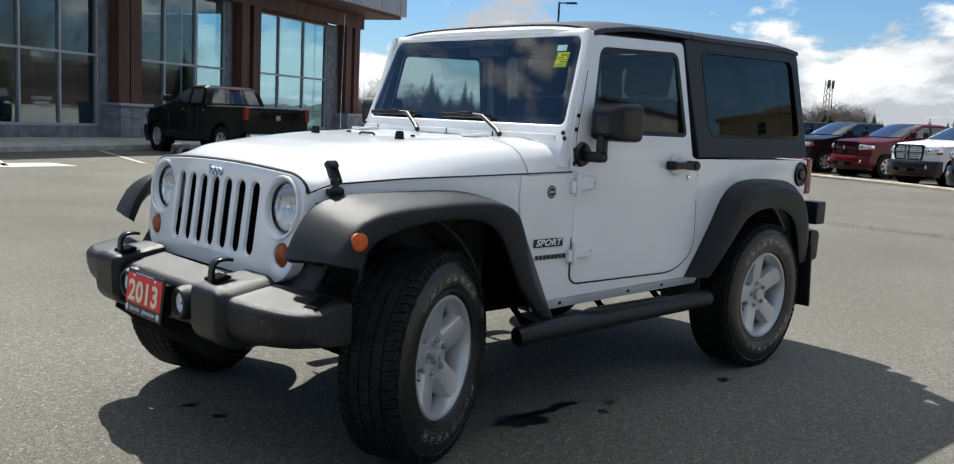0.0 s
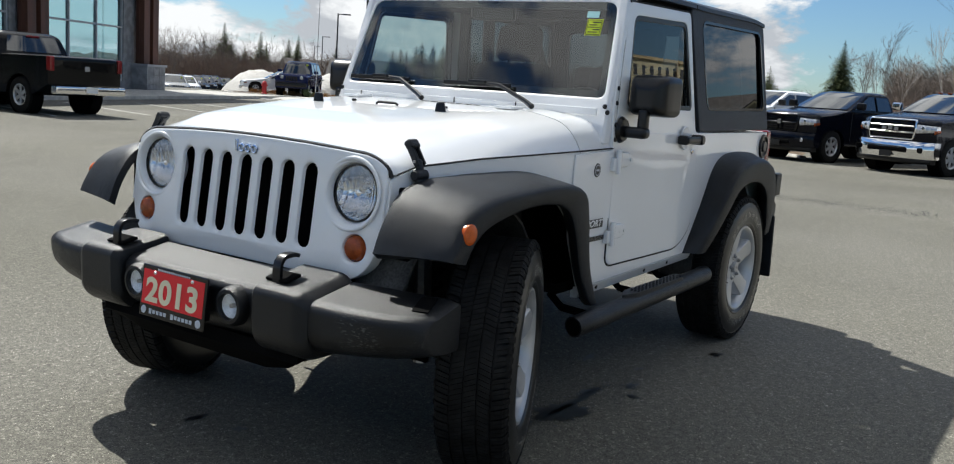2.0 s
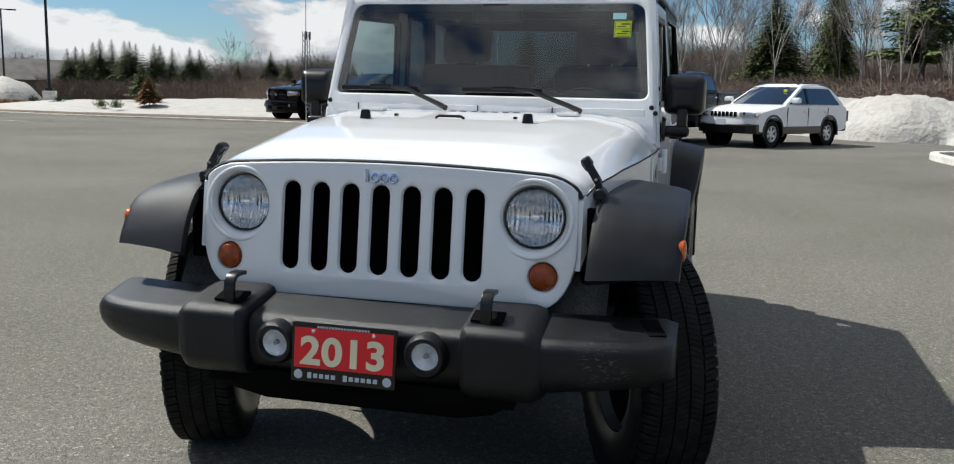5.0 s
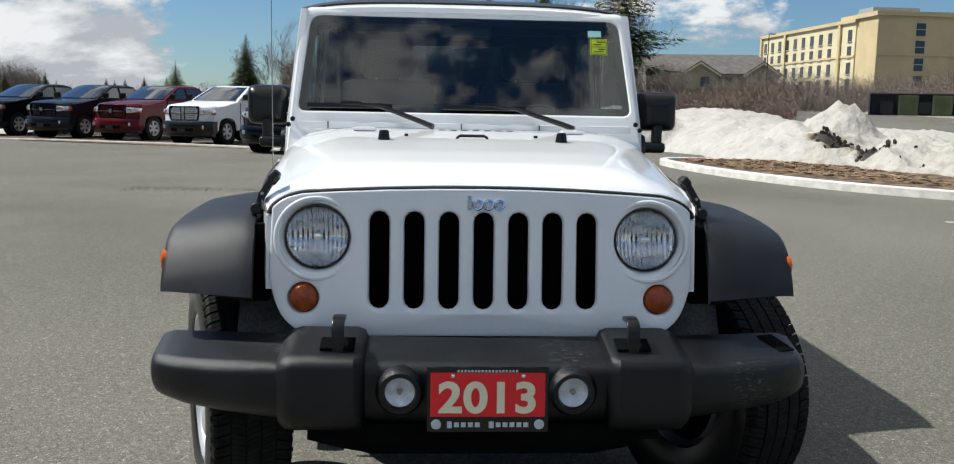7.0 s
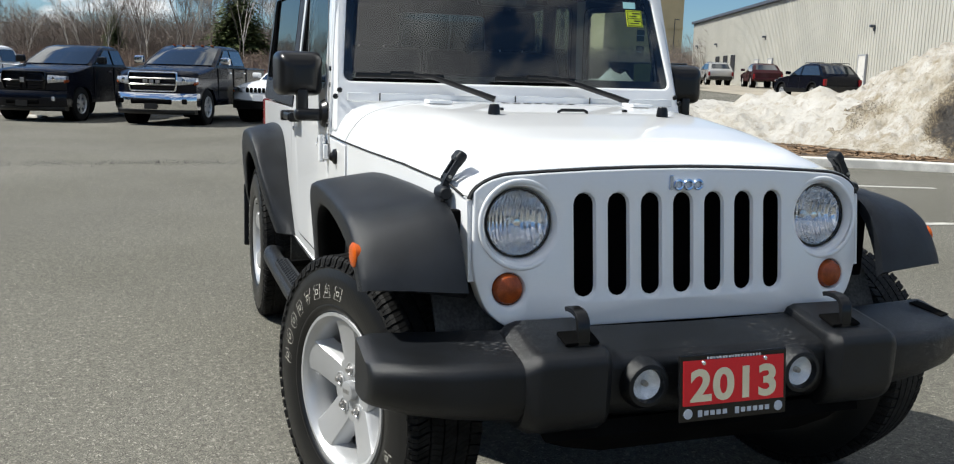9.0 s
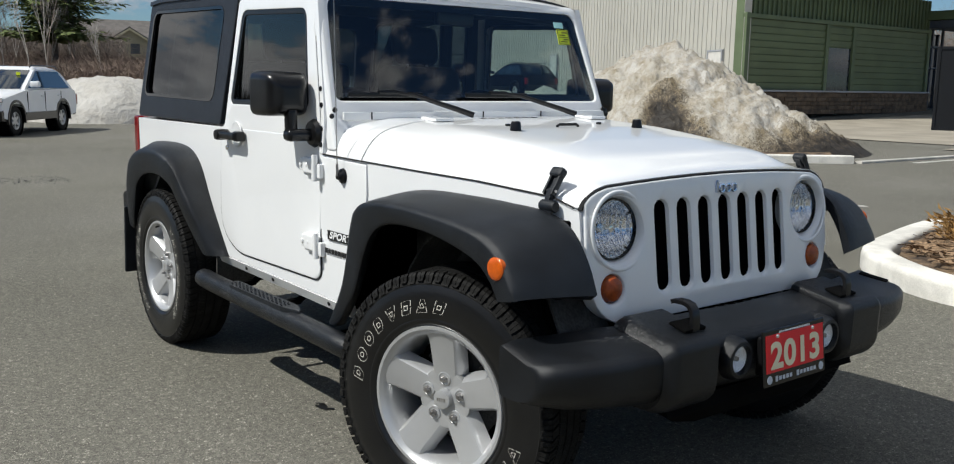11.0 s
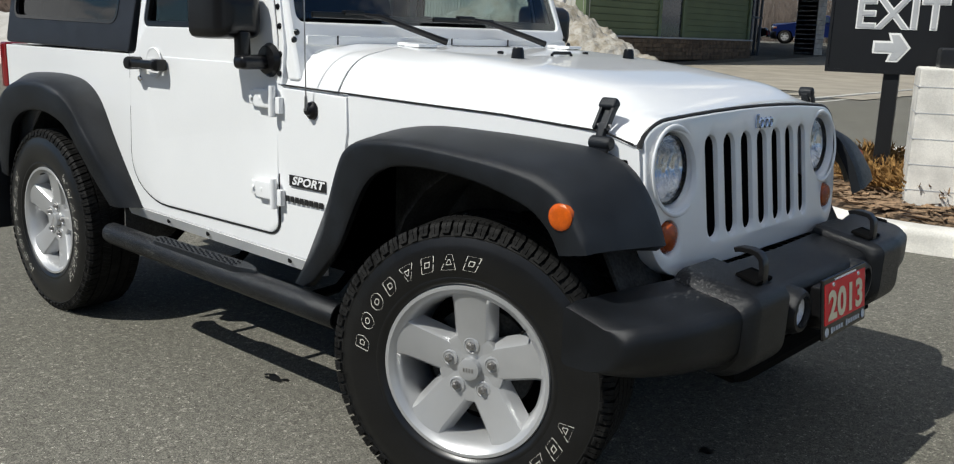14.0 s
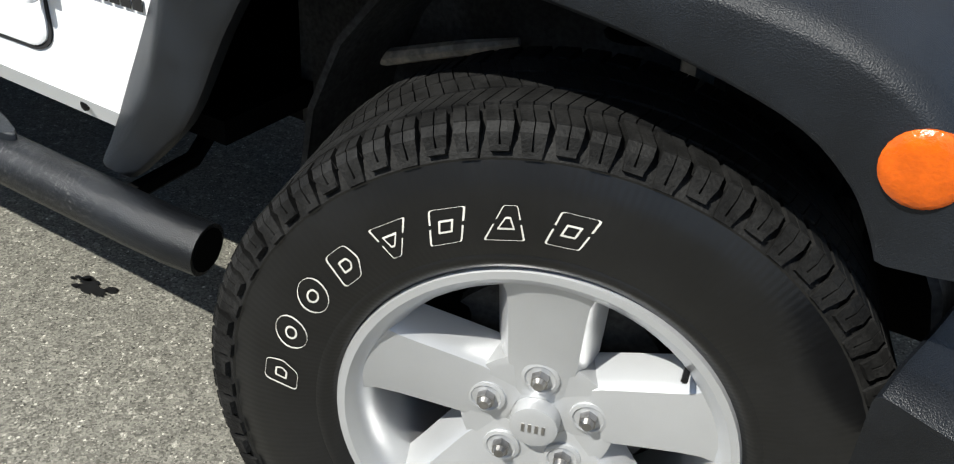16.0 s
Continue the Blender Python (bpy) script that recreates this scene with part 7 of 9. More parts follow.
thicket("brush", 158, 172, 72, 84, 9000, 1.0, 2.3, M_REDTWIG, 9, "dense grey-brown leafless brush")
thicket("woodland", 106, 119, 92, 118, 6000, 4.5, 9.0, M_TWIG, 12, "leafless woods beyond the shop porch")
thicket("brush", 147, 163, 88, 118, 9000, 1.4, 4.2, M_TWIG, 4, "tall leafless brush below the hotel")
thicket("brush", -141, -127, 106, 142, 13000, 2.6, 5.2, M_REDTWIG, 5, "leafless woodland edge")


def hills():
    """Low wooded ridges on the skyline."""
    M_HILL = material("distant_wooded_hill", (0.034, 0.028, 0.026), 0.95, var=0.3, scale=0.06, color2=(0.030, 0.036, 0.026), bump=1.0, bscale=0.5)
    for nm, az0, az1, d, h in (("hill", -150, -118, 420, 9), ("hill", 80, 160, 600, 30)):
        rows = []
        for i in range(90):
            az = lerp(az0, az1, i / 89)
            edge = math.sin(math.pi * i / 89) ** 0.5
            x, y = at_angle(az, d)
            zz = h * edge * (0.65 + 0.5 * noise.noise(Vector((az * 0.09, 0, d)))) + 1.6 * noise.noise(Vector((az * 1.7, 3, 0))) + 0.9 * noise.noise(Vector((az * 5.1, 3, 0)))
            u, v = at_angle(az, d * 0.72)
            w, q = at_angle(az, d * 1.4)
            rows.append([(u, v, -1), (lerp(u, x, 0.5), lerp(v, y, 0.5), zz * 0.5), (x, y, zz), (w, q, -1)])
        bm = loft(rows, closed=False)
        tagged(part(nm, bm, M_HILL, None, "low wooded hill on the skyline", smooth=60), "", "hill", kind="structure")


hills()
# two small garden trees in the snow
for x, y, h, r, mat, lab in ((-32.5, -22.9, 1.3, 0.5, M_ORANGE, "small rust-orange ornamental conifer"), (-36.0, -25.5, 2.4, 0.7, M_PINE, "small green ornamental conifer")):
    c = conifer(h, r, int(h * 10), mat, 0.1, 0.18, 0.0, 18)
    c.matrix_basis = Matrix.Translation((x, y, 0.25))
    tagged(c, lab, "conifer")
for k, (x, y) in enumerate(((-31.6, -24.6), (-31.2, -23.6), (-34.0, -30.0), (-34.6, -28.6), (-35.2, -29.2), (-32.5, -31.5), (-33.4, -28.2), (-35.0, -27.3))):
    shrub(pose(x, y, 0.1), 0.5, 0.5, M_GREENSHRUB if k > 1 else M_PINE, 160, 100 + k, "low dark green shrub in the planting bed")


# ---- buildings ----
M_STONEBLOCK = material("grey_split_block", (0.20, 0.205, 0.215), 0.9, var=0.2, scale=3, bump=0.7, bscale=45, island=0.18)
M_RUST = material("rust_brown_steel", (0.085, 0.032, 0.018), 0.6, var=0.25, scale=2, bump=0.2, bscale=60, stretch=(1, 1, 0.2))
M_FASCIA = material("grey_metal_fascia", (0.30, 0.31, 0.33), 0.5, var=0.06, scale=1)
M_ALU = material("silver_window_frame", (0.42, 0.43, 0.44), 0.45, metal=0.4, var=0.05)
M_INTERIOR = material("showroom_interior", (0.10, 0.10, 0.11), 0.8, var=0.2, scale=0.4)
M_BEIGE = material("beige_metal_siding", (0.425, 0.412, 0.365), 0.55, var=0.05, scale=0.4)
M_ROOFDARK = material("dark_roof_edge", (0.055, 0.065, 0.085), 0.5, var=0.1)
M_DOORPAINT = material("off_white_door", (0.58, 0.56, 0.52), 0.5, var=0.05)
M_GREEN = material("moss_green_siding", (0.100, 0.134, 0.068), 0.6, var=0.1, scale=0.8)
M_DARKSTONE = material("brown_ledge_stone", (0.125, 0.088, 0.058), 0.9, var=0.3, scale=4, bump=0.8, bscale=25, island=0.45)
M_HOTEL = material("tan_stucco", (0.54, 0.43, 0.25), 0.9, var=0.06, scale=0.3)
M_HOTELPALE = material("cream_stucco", (0.62, 0.55, 0.36), 0.9, var=0.05, scale=0.3)
M_SHINGLE = material("grey_brown_shingle", (0.115, 0.105, 0.098), 0.95, var=0.15, scale=1.2)
M_INN = material("olive_tan_stucco", (0.30, 0.265, 0.175), 0.9, var=0.08, scale=0.5)
M_GREYWALL = material("grey_brown_wall", (0.22, 0.19, 0.155), 0.9, var=0.1, scale=0.8)
M_WINDARK = material("dark_window_glass", (0.025, 0.03, 0.038), 0.06, var=0.1)
G_SHOW = glass("showroom_glass", (0.58, 0.76, 0.80), 4.5)


def showroom():
    L = 36.0
    m = pose(7.69, -18.92, 0, 0, 0, -155.2)
    b = thing("car_dealership", m, "modern showroom with tall glazing, rust-brown steel columns and grey stone piers", "building")

    def X(s):
        return L - s

    def wall_box(name, s0, s1, z0, z1, mat, y0=0.0, y1=0.3, parent=b, r=0.01):
        return part(name, rbox(((X(s0) + X(s1)) / 2, (y0 + y1) / 2, (z0 + z1) / 2), (abs(s1 - s0), y1 - y0, z1 - z0), r), mat, parent)
    wall_box("base_wall", 0.3, 35.5, 0.0, 0.48, M_STONEBLOCK)
    wall_box("wall", 1.55, 2.5, 0.48, 5.3, M_STONEBLOCK, 0.02)
    wall_box("wall", -0.4, 1.0, 0.0, 5.9, M_STONEBLOCK, 0.25, 0.5)
    wall_box("wall", 8.37, 10.1, 0.48, 5.3, M_STONEBLOCK, 0.02)
    wall_box("wall", 15.26, 16.7, 0.48, 5.9, M_STONEBLOCK, 0.02)
    wall_box("wall", 24.4, 26.0, 0.48, 5.9, M_STONEBLOCK, 0.02)
    wall_box("wall", 31.6, 36.0, 0.48, 5.9, M_STONEBLOCK, 0.02)
    for s0, s1, n, top in ((2.5, 8.37, 3, 5.25), (10.1, 15.26, 3, 5.9), (16.7, 24.4, 5, 5.9), (26.0, 31.6, 4, 5.9)):
        w = part("window", rbox((X((s0 + s1) / 2), 0.14, 2.75), (s1 - s0, 0.12, 0.08), 0.006), M_ALU, b, "tall silver-framed showroom window")
        for sm in np.linspace(s0 + 0.03, s1 - 0.03, n + 1):
            part("mullion", rbox((X(sm), 0.14, (0.48 + top) / 2), (0.07, 0.14, top - 0.48), 0.006), M_ALU, w)
        for z in (0.52, top - 0.04):
            part("rail", rbox((X((s0 + s1) / 2), 0.14, z), (s1 - s0, 0.12, 0.08), 0.006), M_ALU, w)
        es = np.linspace(s0, s1, n + 1)
        for k in range(n):
            for z0, z1 in ((0.55, 2.72), (2.78, top - 0.06)):
                g = part("pane", rbox((X((es[k] + es[k + 1]) / 2), 0.16, (z0 + z1) / 2), (es[k + 1] - es[k] - 0.05, 0.012, z1 - z0), 0), G_SHOW, w, smooth=0)
    wall_box("lintel", 2.5, 8.37, 5.20, 5.97, M_RUST, 0.06, 0.3)
    # white lettering on the end pane
    for i, wd in enumerate(("CUSTOMER", "PARKING")):
        writing("glass_lettering", wd, 0.15, M_SIGNWHITE, pose(17.09, 0.145, 1.29 - 0.15 * i, 90, 0, 0), b, 0.002, spacing=1.0, label="white lettering on the glass")
    # columns: paired rust-brown steel members on stone piers
    for s0, s1 in ((0.35, 1.68), (8.5, 9.8), (15.3, 16.4), (24.6, 25.7)):
        c = part("column", merge(rbox((X(s0 + 0.27), -0.28, 3.45), (0.50, 0.40, 4.7), 0.01), rbox((X(s1 - 0.27), -0.28, 3.45), (0.50, 0.40, 4.7), 0.01), rbox((X((s0 + s1) / 2), -0.22, 3.45), (s1 - s0, 0.08, 4.7), 0.0)), M_RUST, b, "rust-brown steel column")
        pc = part("pier_core", rbox((X((s0 + s1) / 2), -0.25, 0.58), (s1 - s0 + 0.28, 0.90, 1.16), 0), M_STONEBLOCK, b)
        for r in range(3):
            for k in range(3):
                wd = (s1 - s0 + 0.32) / 3
                part("stone_block", rbox((X(s1) - 0.16 + wd * (k + 0.5), -0.25, 0.20 + 0.385 * r), (wd - 0.015, 0.96, 0.37), 0.012), M_STONEBLOCK, pc)
        part("pier_cap", rbox((X((s0 + s1) / 2), -0.25, 1.21), (s1 - s0 + 0.46, 1.08, 0.10), 0.015), M_FASCIA, pc)
    part("beam", rbox((X(15.5), -0.30, 5.62), (31.0, 0.35, 0.62), 0.01), M_RUST, b, "rust-brown steel beam")
    part("canopy_soffit", rbox((X(16.0), -0.5, 6.02), (35.0, 2.4, 0.14), 0.01), M_RUST, b)
    part("fascia", rbox((X(16.2), -0.9, 6.95), (35.8, 2.0, 1.7), 0.02), M_FASCIA, b, "grey metal fascia")
    for k in range(18):
        part("fascia_joint", rbox((X(-1.0 + 2.0 * k), -1.905, 6.95), (0.02, 0.01, 1.66), 0), M_ROOFDARK, b)
    # closed volume with windows on the far side
    part("back_wall", rbox((X(18), 15.0, 1.0), (36, 0.3, 2.0), 0), M_INTERIOR, b)
    part("back_wall", rbox((X(18.5), 15.0, 4.2), (35, 0.3, 4.4), 0), M_INTERIOR, b)
    part("side_wall", rbox((X(35.9), 7.5, 3.0), (0.3, 15, 6.0), 0), M_INTERIOR, b)
    part("side_wall", rbox((X(0.1), 12.2, 3.0), (0.3, 5.6, 6.0), 0), M_STONEBLOCK, b)
    part("showroom_floor", rbox((X(18), 7.5, 0.03), (36, 15, 0.06), 0), M_INTERIOR, b)
    part("showroom_roof", rbox((X(18), 7.5, 6.2), (36, 15.4, 0.3), 0), M_INTERIOR, b)
    for s in (3.0, 6.0):
        part("mezzanine_frame", rbox((X(s), 8.0, 3.0), (0.12, 0.12, 6.0), 0), M_ALU, b)
    part("mezzanine", rbox((X(12), 9.0, 3.0), (12, 5, 0.25), 0), M_INTERIOR, b)
    # raised walk in front
    sw = rbox((X(14.5), -2.4, 0.07), (38.0, 4.2, 0.14), 0.02)
    part("pavement", sw, M_KERB, b, "pale concrete walk")


showroom()


def warehouse():
    m = pose(-19.5, 26.9, 0, 0, 0, 0) @ Matrix.Rotation(math.atan2(-0.35, 0.937), 4, "Z")
    # local x runs from the far corner to the green corner
    W = 62.5
    b = thing("warehouse", m, "long beige metal-sided warehouse with white doors", "building")
    Z0, Z1 = 0.2, 7.0

    def X(u):
        return -u
    part("wall", rbox((-W / 2, 0.15, (Z0 + Z1) / 2), (W, 0.3, Z1 - Z0), 0), M_BEIGE, b)
    ribs = [(rbox((X(u), -0.014, (Z0 + Z1) / 2), (0.055, 0.028, Z1 - Z0 - 0.1), 0)) for u in np.arange(0.2, W, 0.34)]
    part("siding_ribs", merge(*ribs), M_BEIGE, b, smooth=0)
    part("roof_edge", rbox((-W / 2, 0.0, Z1 + 0.10), (W + 0.4, 0.5, 0.22), 0.02), M_ROOFDARK, b)
    part("roof", rbox((-W / 2, 12.0, Z1 + 0.05), (W, 24, 0.2), 0), M_ROOFDARK, b)
    part("end_wall", rbox((-W, 12.0, 3.6), (0.3, 24, 6.8), 0), M_BEIGE, b)
    for u, z0, z1, w in ((1.75, 0.75, 2.72, 0.95), (18.6, 0.95, 2.95, 0.95), (35.3, 1.05, 3.1, 0.95), (38.8, 1.05, 3.1, 0.95), (61.3, 1.2, 3.4, 1.0)):
        d = part("door", rbox((X(u), -0.07, (z0 + z1) / 2), (w, 0.08, z1 - z0), 0.01), M_DOORPAINT, b, "off-white steel door")
        part("door_frame", merge(rbox((X(u - w / 2 - 0.04), -0.08, (z0 + z1) / 2), (0.07, 0.10, z1 - z0 + 0.1), 0), rbox((X(u + w / 2 + 0.04), -0.08, (z0 + z1) / 2), (0.07, 0.10, z1 - z0 + 0.1), 0), rbox((X(u), -0.08, z1 + 0.04), (w + 0.16, 0.10, 0.07), 0)), M_FASCIA, d)
        part("door_handle", rbox((X(u) + w * 0.36, -0.12, (z0 + z1) / 2 - 0.05), (0.10, 0.04, 0.04), 0.01), M_STEEL, d)
    for u in (46.0, 48.6, 51.4):
        part("window", rbox((X(u), -0.06, 2.7), (1.3, 0.06, 1.9), 0.01), M_WINDARK, b)
    for u, z in ((17.5, 4.4), (37.0, 4.7), (52.0, 4.7), (60.0, 4.8)):
        part("wall_lamp", merge(rbox((X(u), -0.16, z), (0.20, 0.26, 0.14), 0.03), rbox((X(u), -0.06, z - 0.12), (0.07, 0.07, 0.24), 0)), M_ROOFDARK, b, "small dark wall lamp")


warehouse()


def green_shop():
    # front facing +x; local x runs along +y of the site
    m = pose(-19.5, 26.9, 0, 0, 0, 90)
    b = thing("green_shop", m, "moss-green lap-sided shop with ledge-stone base", "building")
    n = 13.9
    part("wall", rbox((n / 2, 0.2, 2.9), (n, 0.36, 5.0), 0), M_GREEN, b)
    for x0, x1 in ((0.30, 5.35), (7.55, 13.6)):
        laps = []
        for k in range(10):
            z = 1.32 + 0.262 * k
            laps.append(moved(rbox((0, 0, 0), (x1 - x0, 0.05, 0.235), 0.0), pose((x0 + x1) / 2, -0.01, z + 0.12, 9, 0, 0)))
        part("lap_siding", merge(*laps), M_GREEN, b, smooth=0)
    part("upper_ribs", merge(*[rbox((x, -0.02, 4.75), (0.06, 0.08, 1.3), 0) for x in np.arange(0.2, n, 0.3)]), M_GREEN, b, smooth=0)
    for x in (0.12, 5.45, 7.45, 13.78):
        part("trim_board", rbox((x, -0.03, 2.65), (0.22, 0.16, 2.95), 0.01), M_GREEN, b)
    part("trim_board", rbox((n / 2, -0.03, 4.02), (n, 0.18, 0.16), 0.01), M_GREEN, b)
    w = part("window", rbox((6.45, 0.0, 2.15), (1.75, 0.05, 1.75), 0), M_WINDARK, b, "dark shop window")
    part("window_lap", merge(*[moved(rbox((0, 0, 0), (1.75, 0.05, 0.235), 0), pose(6.45, -0.01, 3.2 + 0.262 * k, 9)) for k in range(3)]), M_GREEN, b, smooth=0)
    part("sill", rbox((n / 2, -0.10, 1.25), (n + 0.1, 0.30, 0.07), 0.01), M_FASCIA, b)
    core = part("stone_base", rbox((n / 2, 0.0, 0.78), (n, 0.30, 0.90), 0), M_DARKSTONE, b)
    rnd = random.Random(5)
    for r in range(5):
        x = 0.0
        while x < n - 0.15:
            ln = min(rnd.uniform(0.35, 0.95), n - x)
            part("ledge_stone", rbox((x + ln / 2, -0.16 - rnd.uniform(0, 0.03), 0.42 + 0.17 * r), (ln - 0.02, 0.07, 0.155), 0.012), M_DARKSTONE, core)
            x += ln
    # glazed porch beyond: dark frames, stone pillar, beam
    p = part("porch_frame", merge(*[rbox((x, 0.4, 2.4), (0.10, 0.10, 4.0), 0) for x in (14.0, 15.0, 16.0)], rbox((15.0, 0.4, 3.4), (2.2, 0.10, 0.10), 0), rbox((15.0, 0.4, 2.4), (2.2, 0.10, 0.08), 0)), M_ROOFDARK, b, "dark glazed porch")
    part("porch_glass", rbox((15.0, 0.55, 2.2), (2.0, 0.04, 3.6), 0), M_WINDARK, p)
    part("canopy_beam", rbox((20.0, -0.6, 4.35), (12.5, 1.8, 0.35), 0.02), M_ROOFDARK, b)
    part("canopy_fascia", rbox((20.0, -0.6, 4.75), (12.8, 2.1, 0.4), 0.02), M_GREEN, b)
    for x in (20.6, 27.2):
        pl = part("stone_pillar", rbox((x, -0.3, 2.2), (1.1, 1.1, 4.0), 0.0), M_STONEBLOCK, b, "pale stacked-stone pillar")
        for r in range(16):
            for k in range(2):
                o = 0.3 if r % 2 else 0.55
                part("stone", rbox((x - 0.56 + (o / 2 if k == 0 else o + (1.12 - o) / 2), -0.3, 0.33 + 0.245 * r), ((o if k == 0 else 1.12 - o) - 0.02, 1.16, 0.225), 0.012), M_KERB, pl)


green_shop()


def concrete_lot():
    bm = bmesh.new()
    xs, ys = np.arange(-84, -7.9, 2.0), np.arange(19.0, 70.1, 2.0)
    grid = {}

    def ok(x, y):
        a = 0.3735
        front = 26.9 - a * (x + 19.5) - 0.4
        left = 18.9 - 0.3735 * (x + 9.5) * 0.62
        if x > -19.6:
            return y > left and x < -7.2 - 0.02 * (y - 18)
        return left < y < front
    for x in xs:
        for y in ys:
            if ok(x, y):
                q = []
                for dx, dy in ((0, 0), (2, 0), (2, 2), (0, 2)):
                    k = (x + dx, y + dy)
                    if k not in grid:
                        grid[k] = bm.verts.new((k[0], k[1], ground_z(*k) + 0.02))
                    q.append(grid[k])
                bm.faces.new(q)
    tagged(part("concrete_lot", bm, M_CONCRETE, None, "pale beige concrete yard before the warehouse"), "", "pavement", kind="structure")


concrete_lot()


def hotel():
    b = thing("hotel", None, "tan stucco hotel of five storeys with rows of windows", "building")
    # corners from the far end to the near end
    A, B = Vector((-193.4, 71.4)), Vector((-152.3, 72.3))
    z0, z1 = 3.0, 16.6

    def face(name, P, Q, mat, depth=12.0, zb=z0, zt=z1, label=""):
        d = (Q - P)
        ln = d.length
        return Matrix.Translation((P.x, P.y, 0)) @ Matrix.Rotation(math.atan2(d.y, d.x), 4, "Z"), ln
    M, ln = face("wing", A, B, M_HOTELPALE)
    part("long_wall", moved(rbox((ln / 2, 6.0, (z0 + z1) / 2), (ln, 12, z1 - z0), 0), M), M_HOTELPALE, b, "cream stucco front")
    part("cornice", moved(rbox((ln / 2, 6.0, z1 + 0.2), (ln + 0.8, 12.8, 0.6), 0), M), M_HOTEL, b)
    for k in (0.0, 0.30, 0.87):
        part("pilaster", moved(rbox((ln * k, -0.15, (z0 + z1) / 2), (0.8, 0.5, z1 - z0), 0), M), M_HOTEL, b)
    part("floor_band", moved(rbox((ln / 2, -0.06, 10.9), (ln, 0.2, 0.35), 0), M), M_HOTEL, b)
    for r in range(5):
        for k in range(11):
            x = ln * (k + 0.5) / 11
            w = part("window", moved(rbox((x, -0.03, 3.4 + 2.75 * r), (1.35, 0.12, 1.95), 0), M), M_WINDARK, b)
            part("window_frame", moved(rbox((x, -0.10, 2.38 + 2.75 * r), (1.55, 0.16, 0.14), 0), M), M_ALU, w)
    part("corner_block", rbox((-149.3, 78.4, (z0 + z1) / 2), (7.6, 11.4, z1 - z0), 0), M_HOTEL, b, "tan stucco corner block")
    # corner tower, a gable with one column of windows
    C, D = Vector((-145.2, 72.6)), Vector((-145.4, 88.3))
    M, ln = face("tower", C, D, M_HOTEL)
    part("gable_wall", moved(rbox((ln / 2, 6, (z0 + z1 + 0.6) / 2), (ln, 12, z1 + 0.6 - z0), 0), M), M_HOTEL, b, "tan stucco gable end")
    part("cornice", moved(rbox((ln / 2, 6, z1 + 0.75), (ln + 0.9, 12.9, 0.7), 0), M), M_HOTEL, b)
    part("floor_band", moved(rbox((ln / 2, -0.06, 10.9), (ln, 0.2, 0.35), 0), M), M_HOTEL, b)
    for r in range(5):
        w = part("window", moved(rbox((ln * 0.46, -0.03, 3.7 + 2.8 * r), (1.5, 0.12, 2.0), 0), M), M_WINDARK, b)
        part("window_frame", moved(rbox((ln * 0.46, -0.09, 3.7 + 2.8 * r), (1.6, 0.12, 0.12), 0), M), M_ALU, w)
    part("roof_plant", moved(rbox((ln * 0.3, 6, z1 + 1.6), (8, 5, 1.0), 0.05), M), M_FASCIA, b)


hotel()


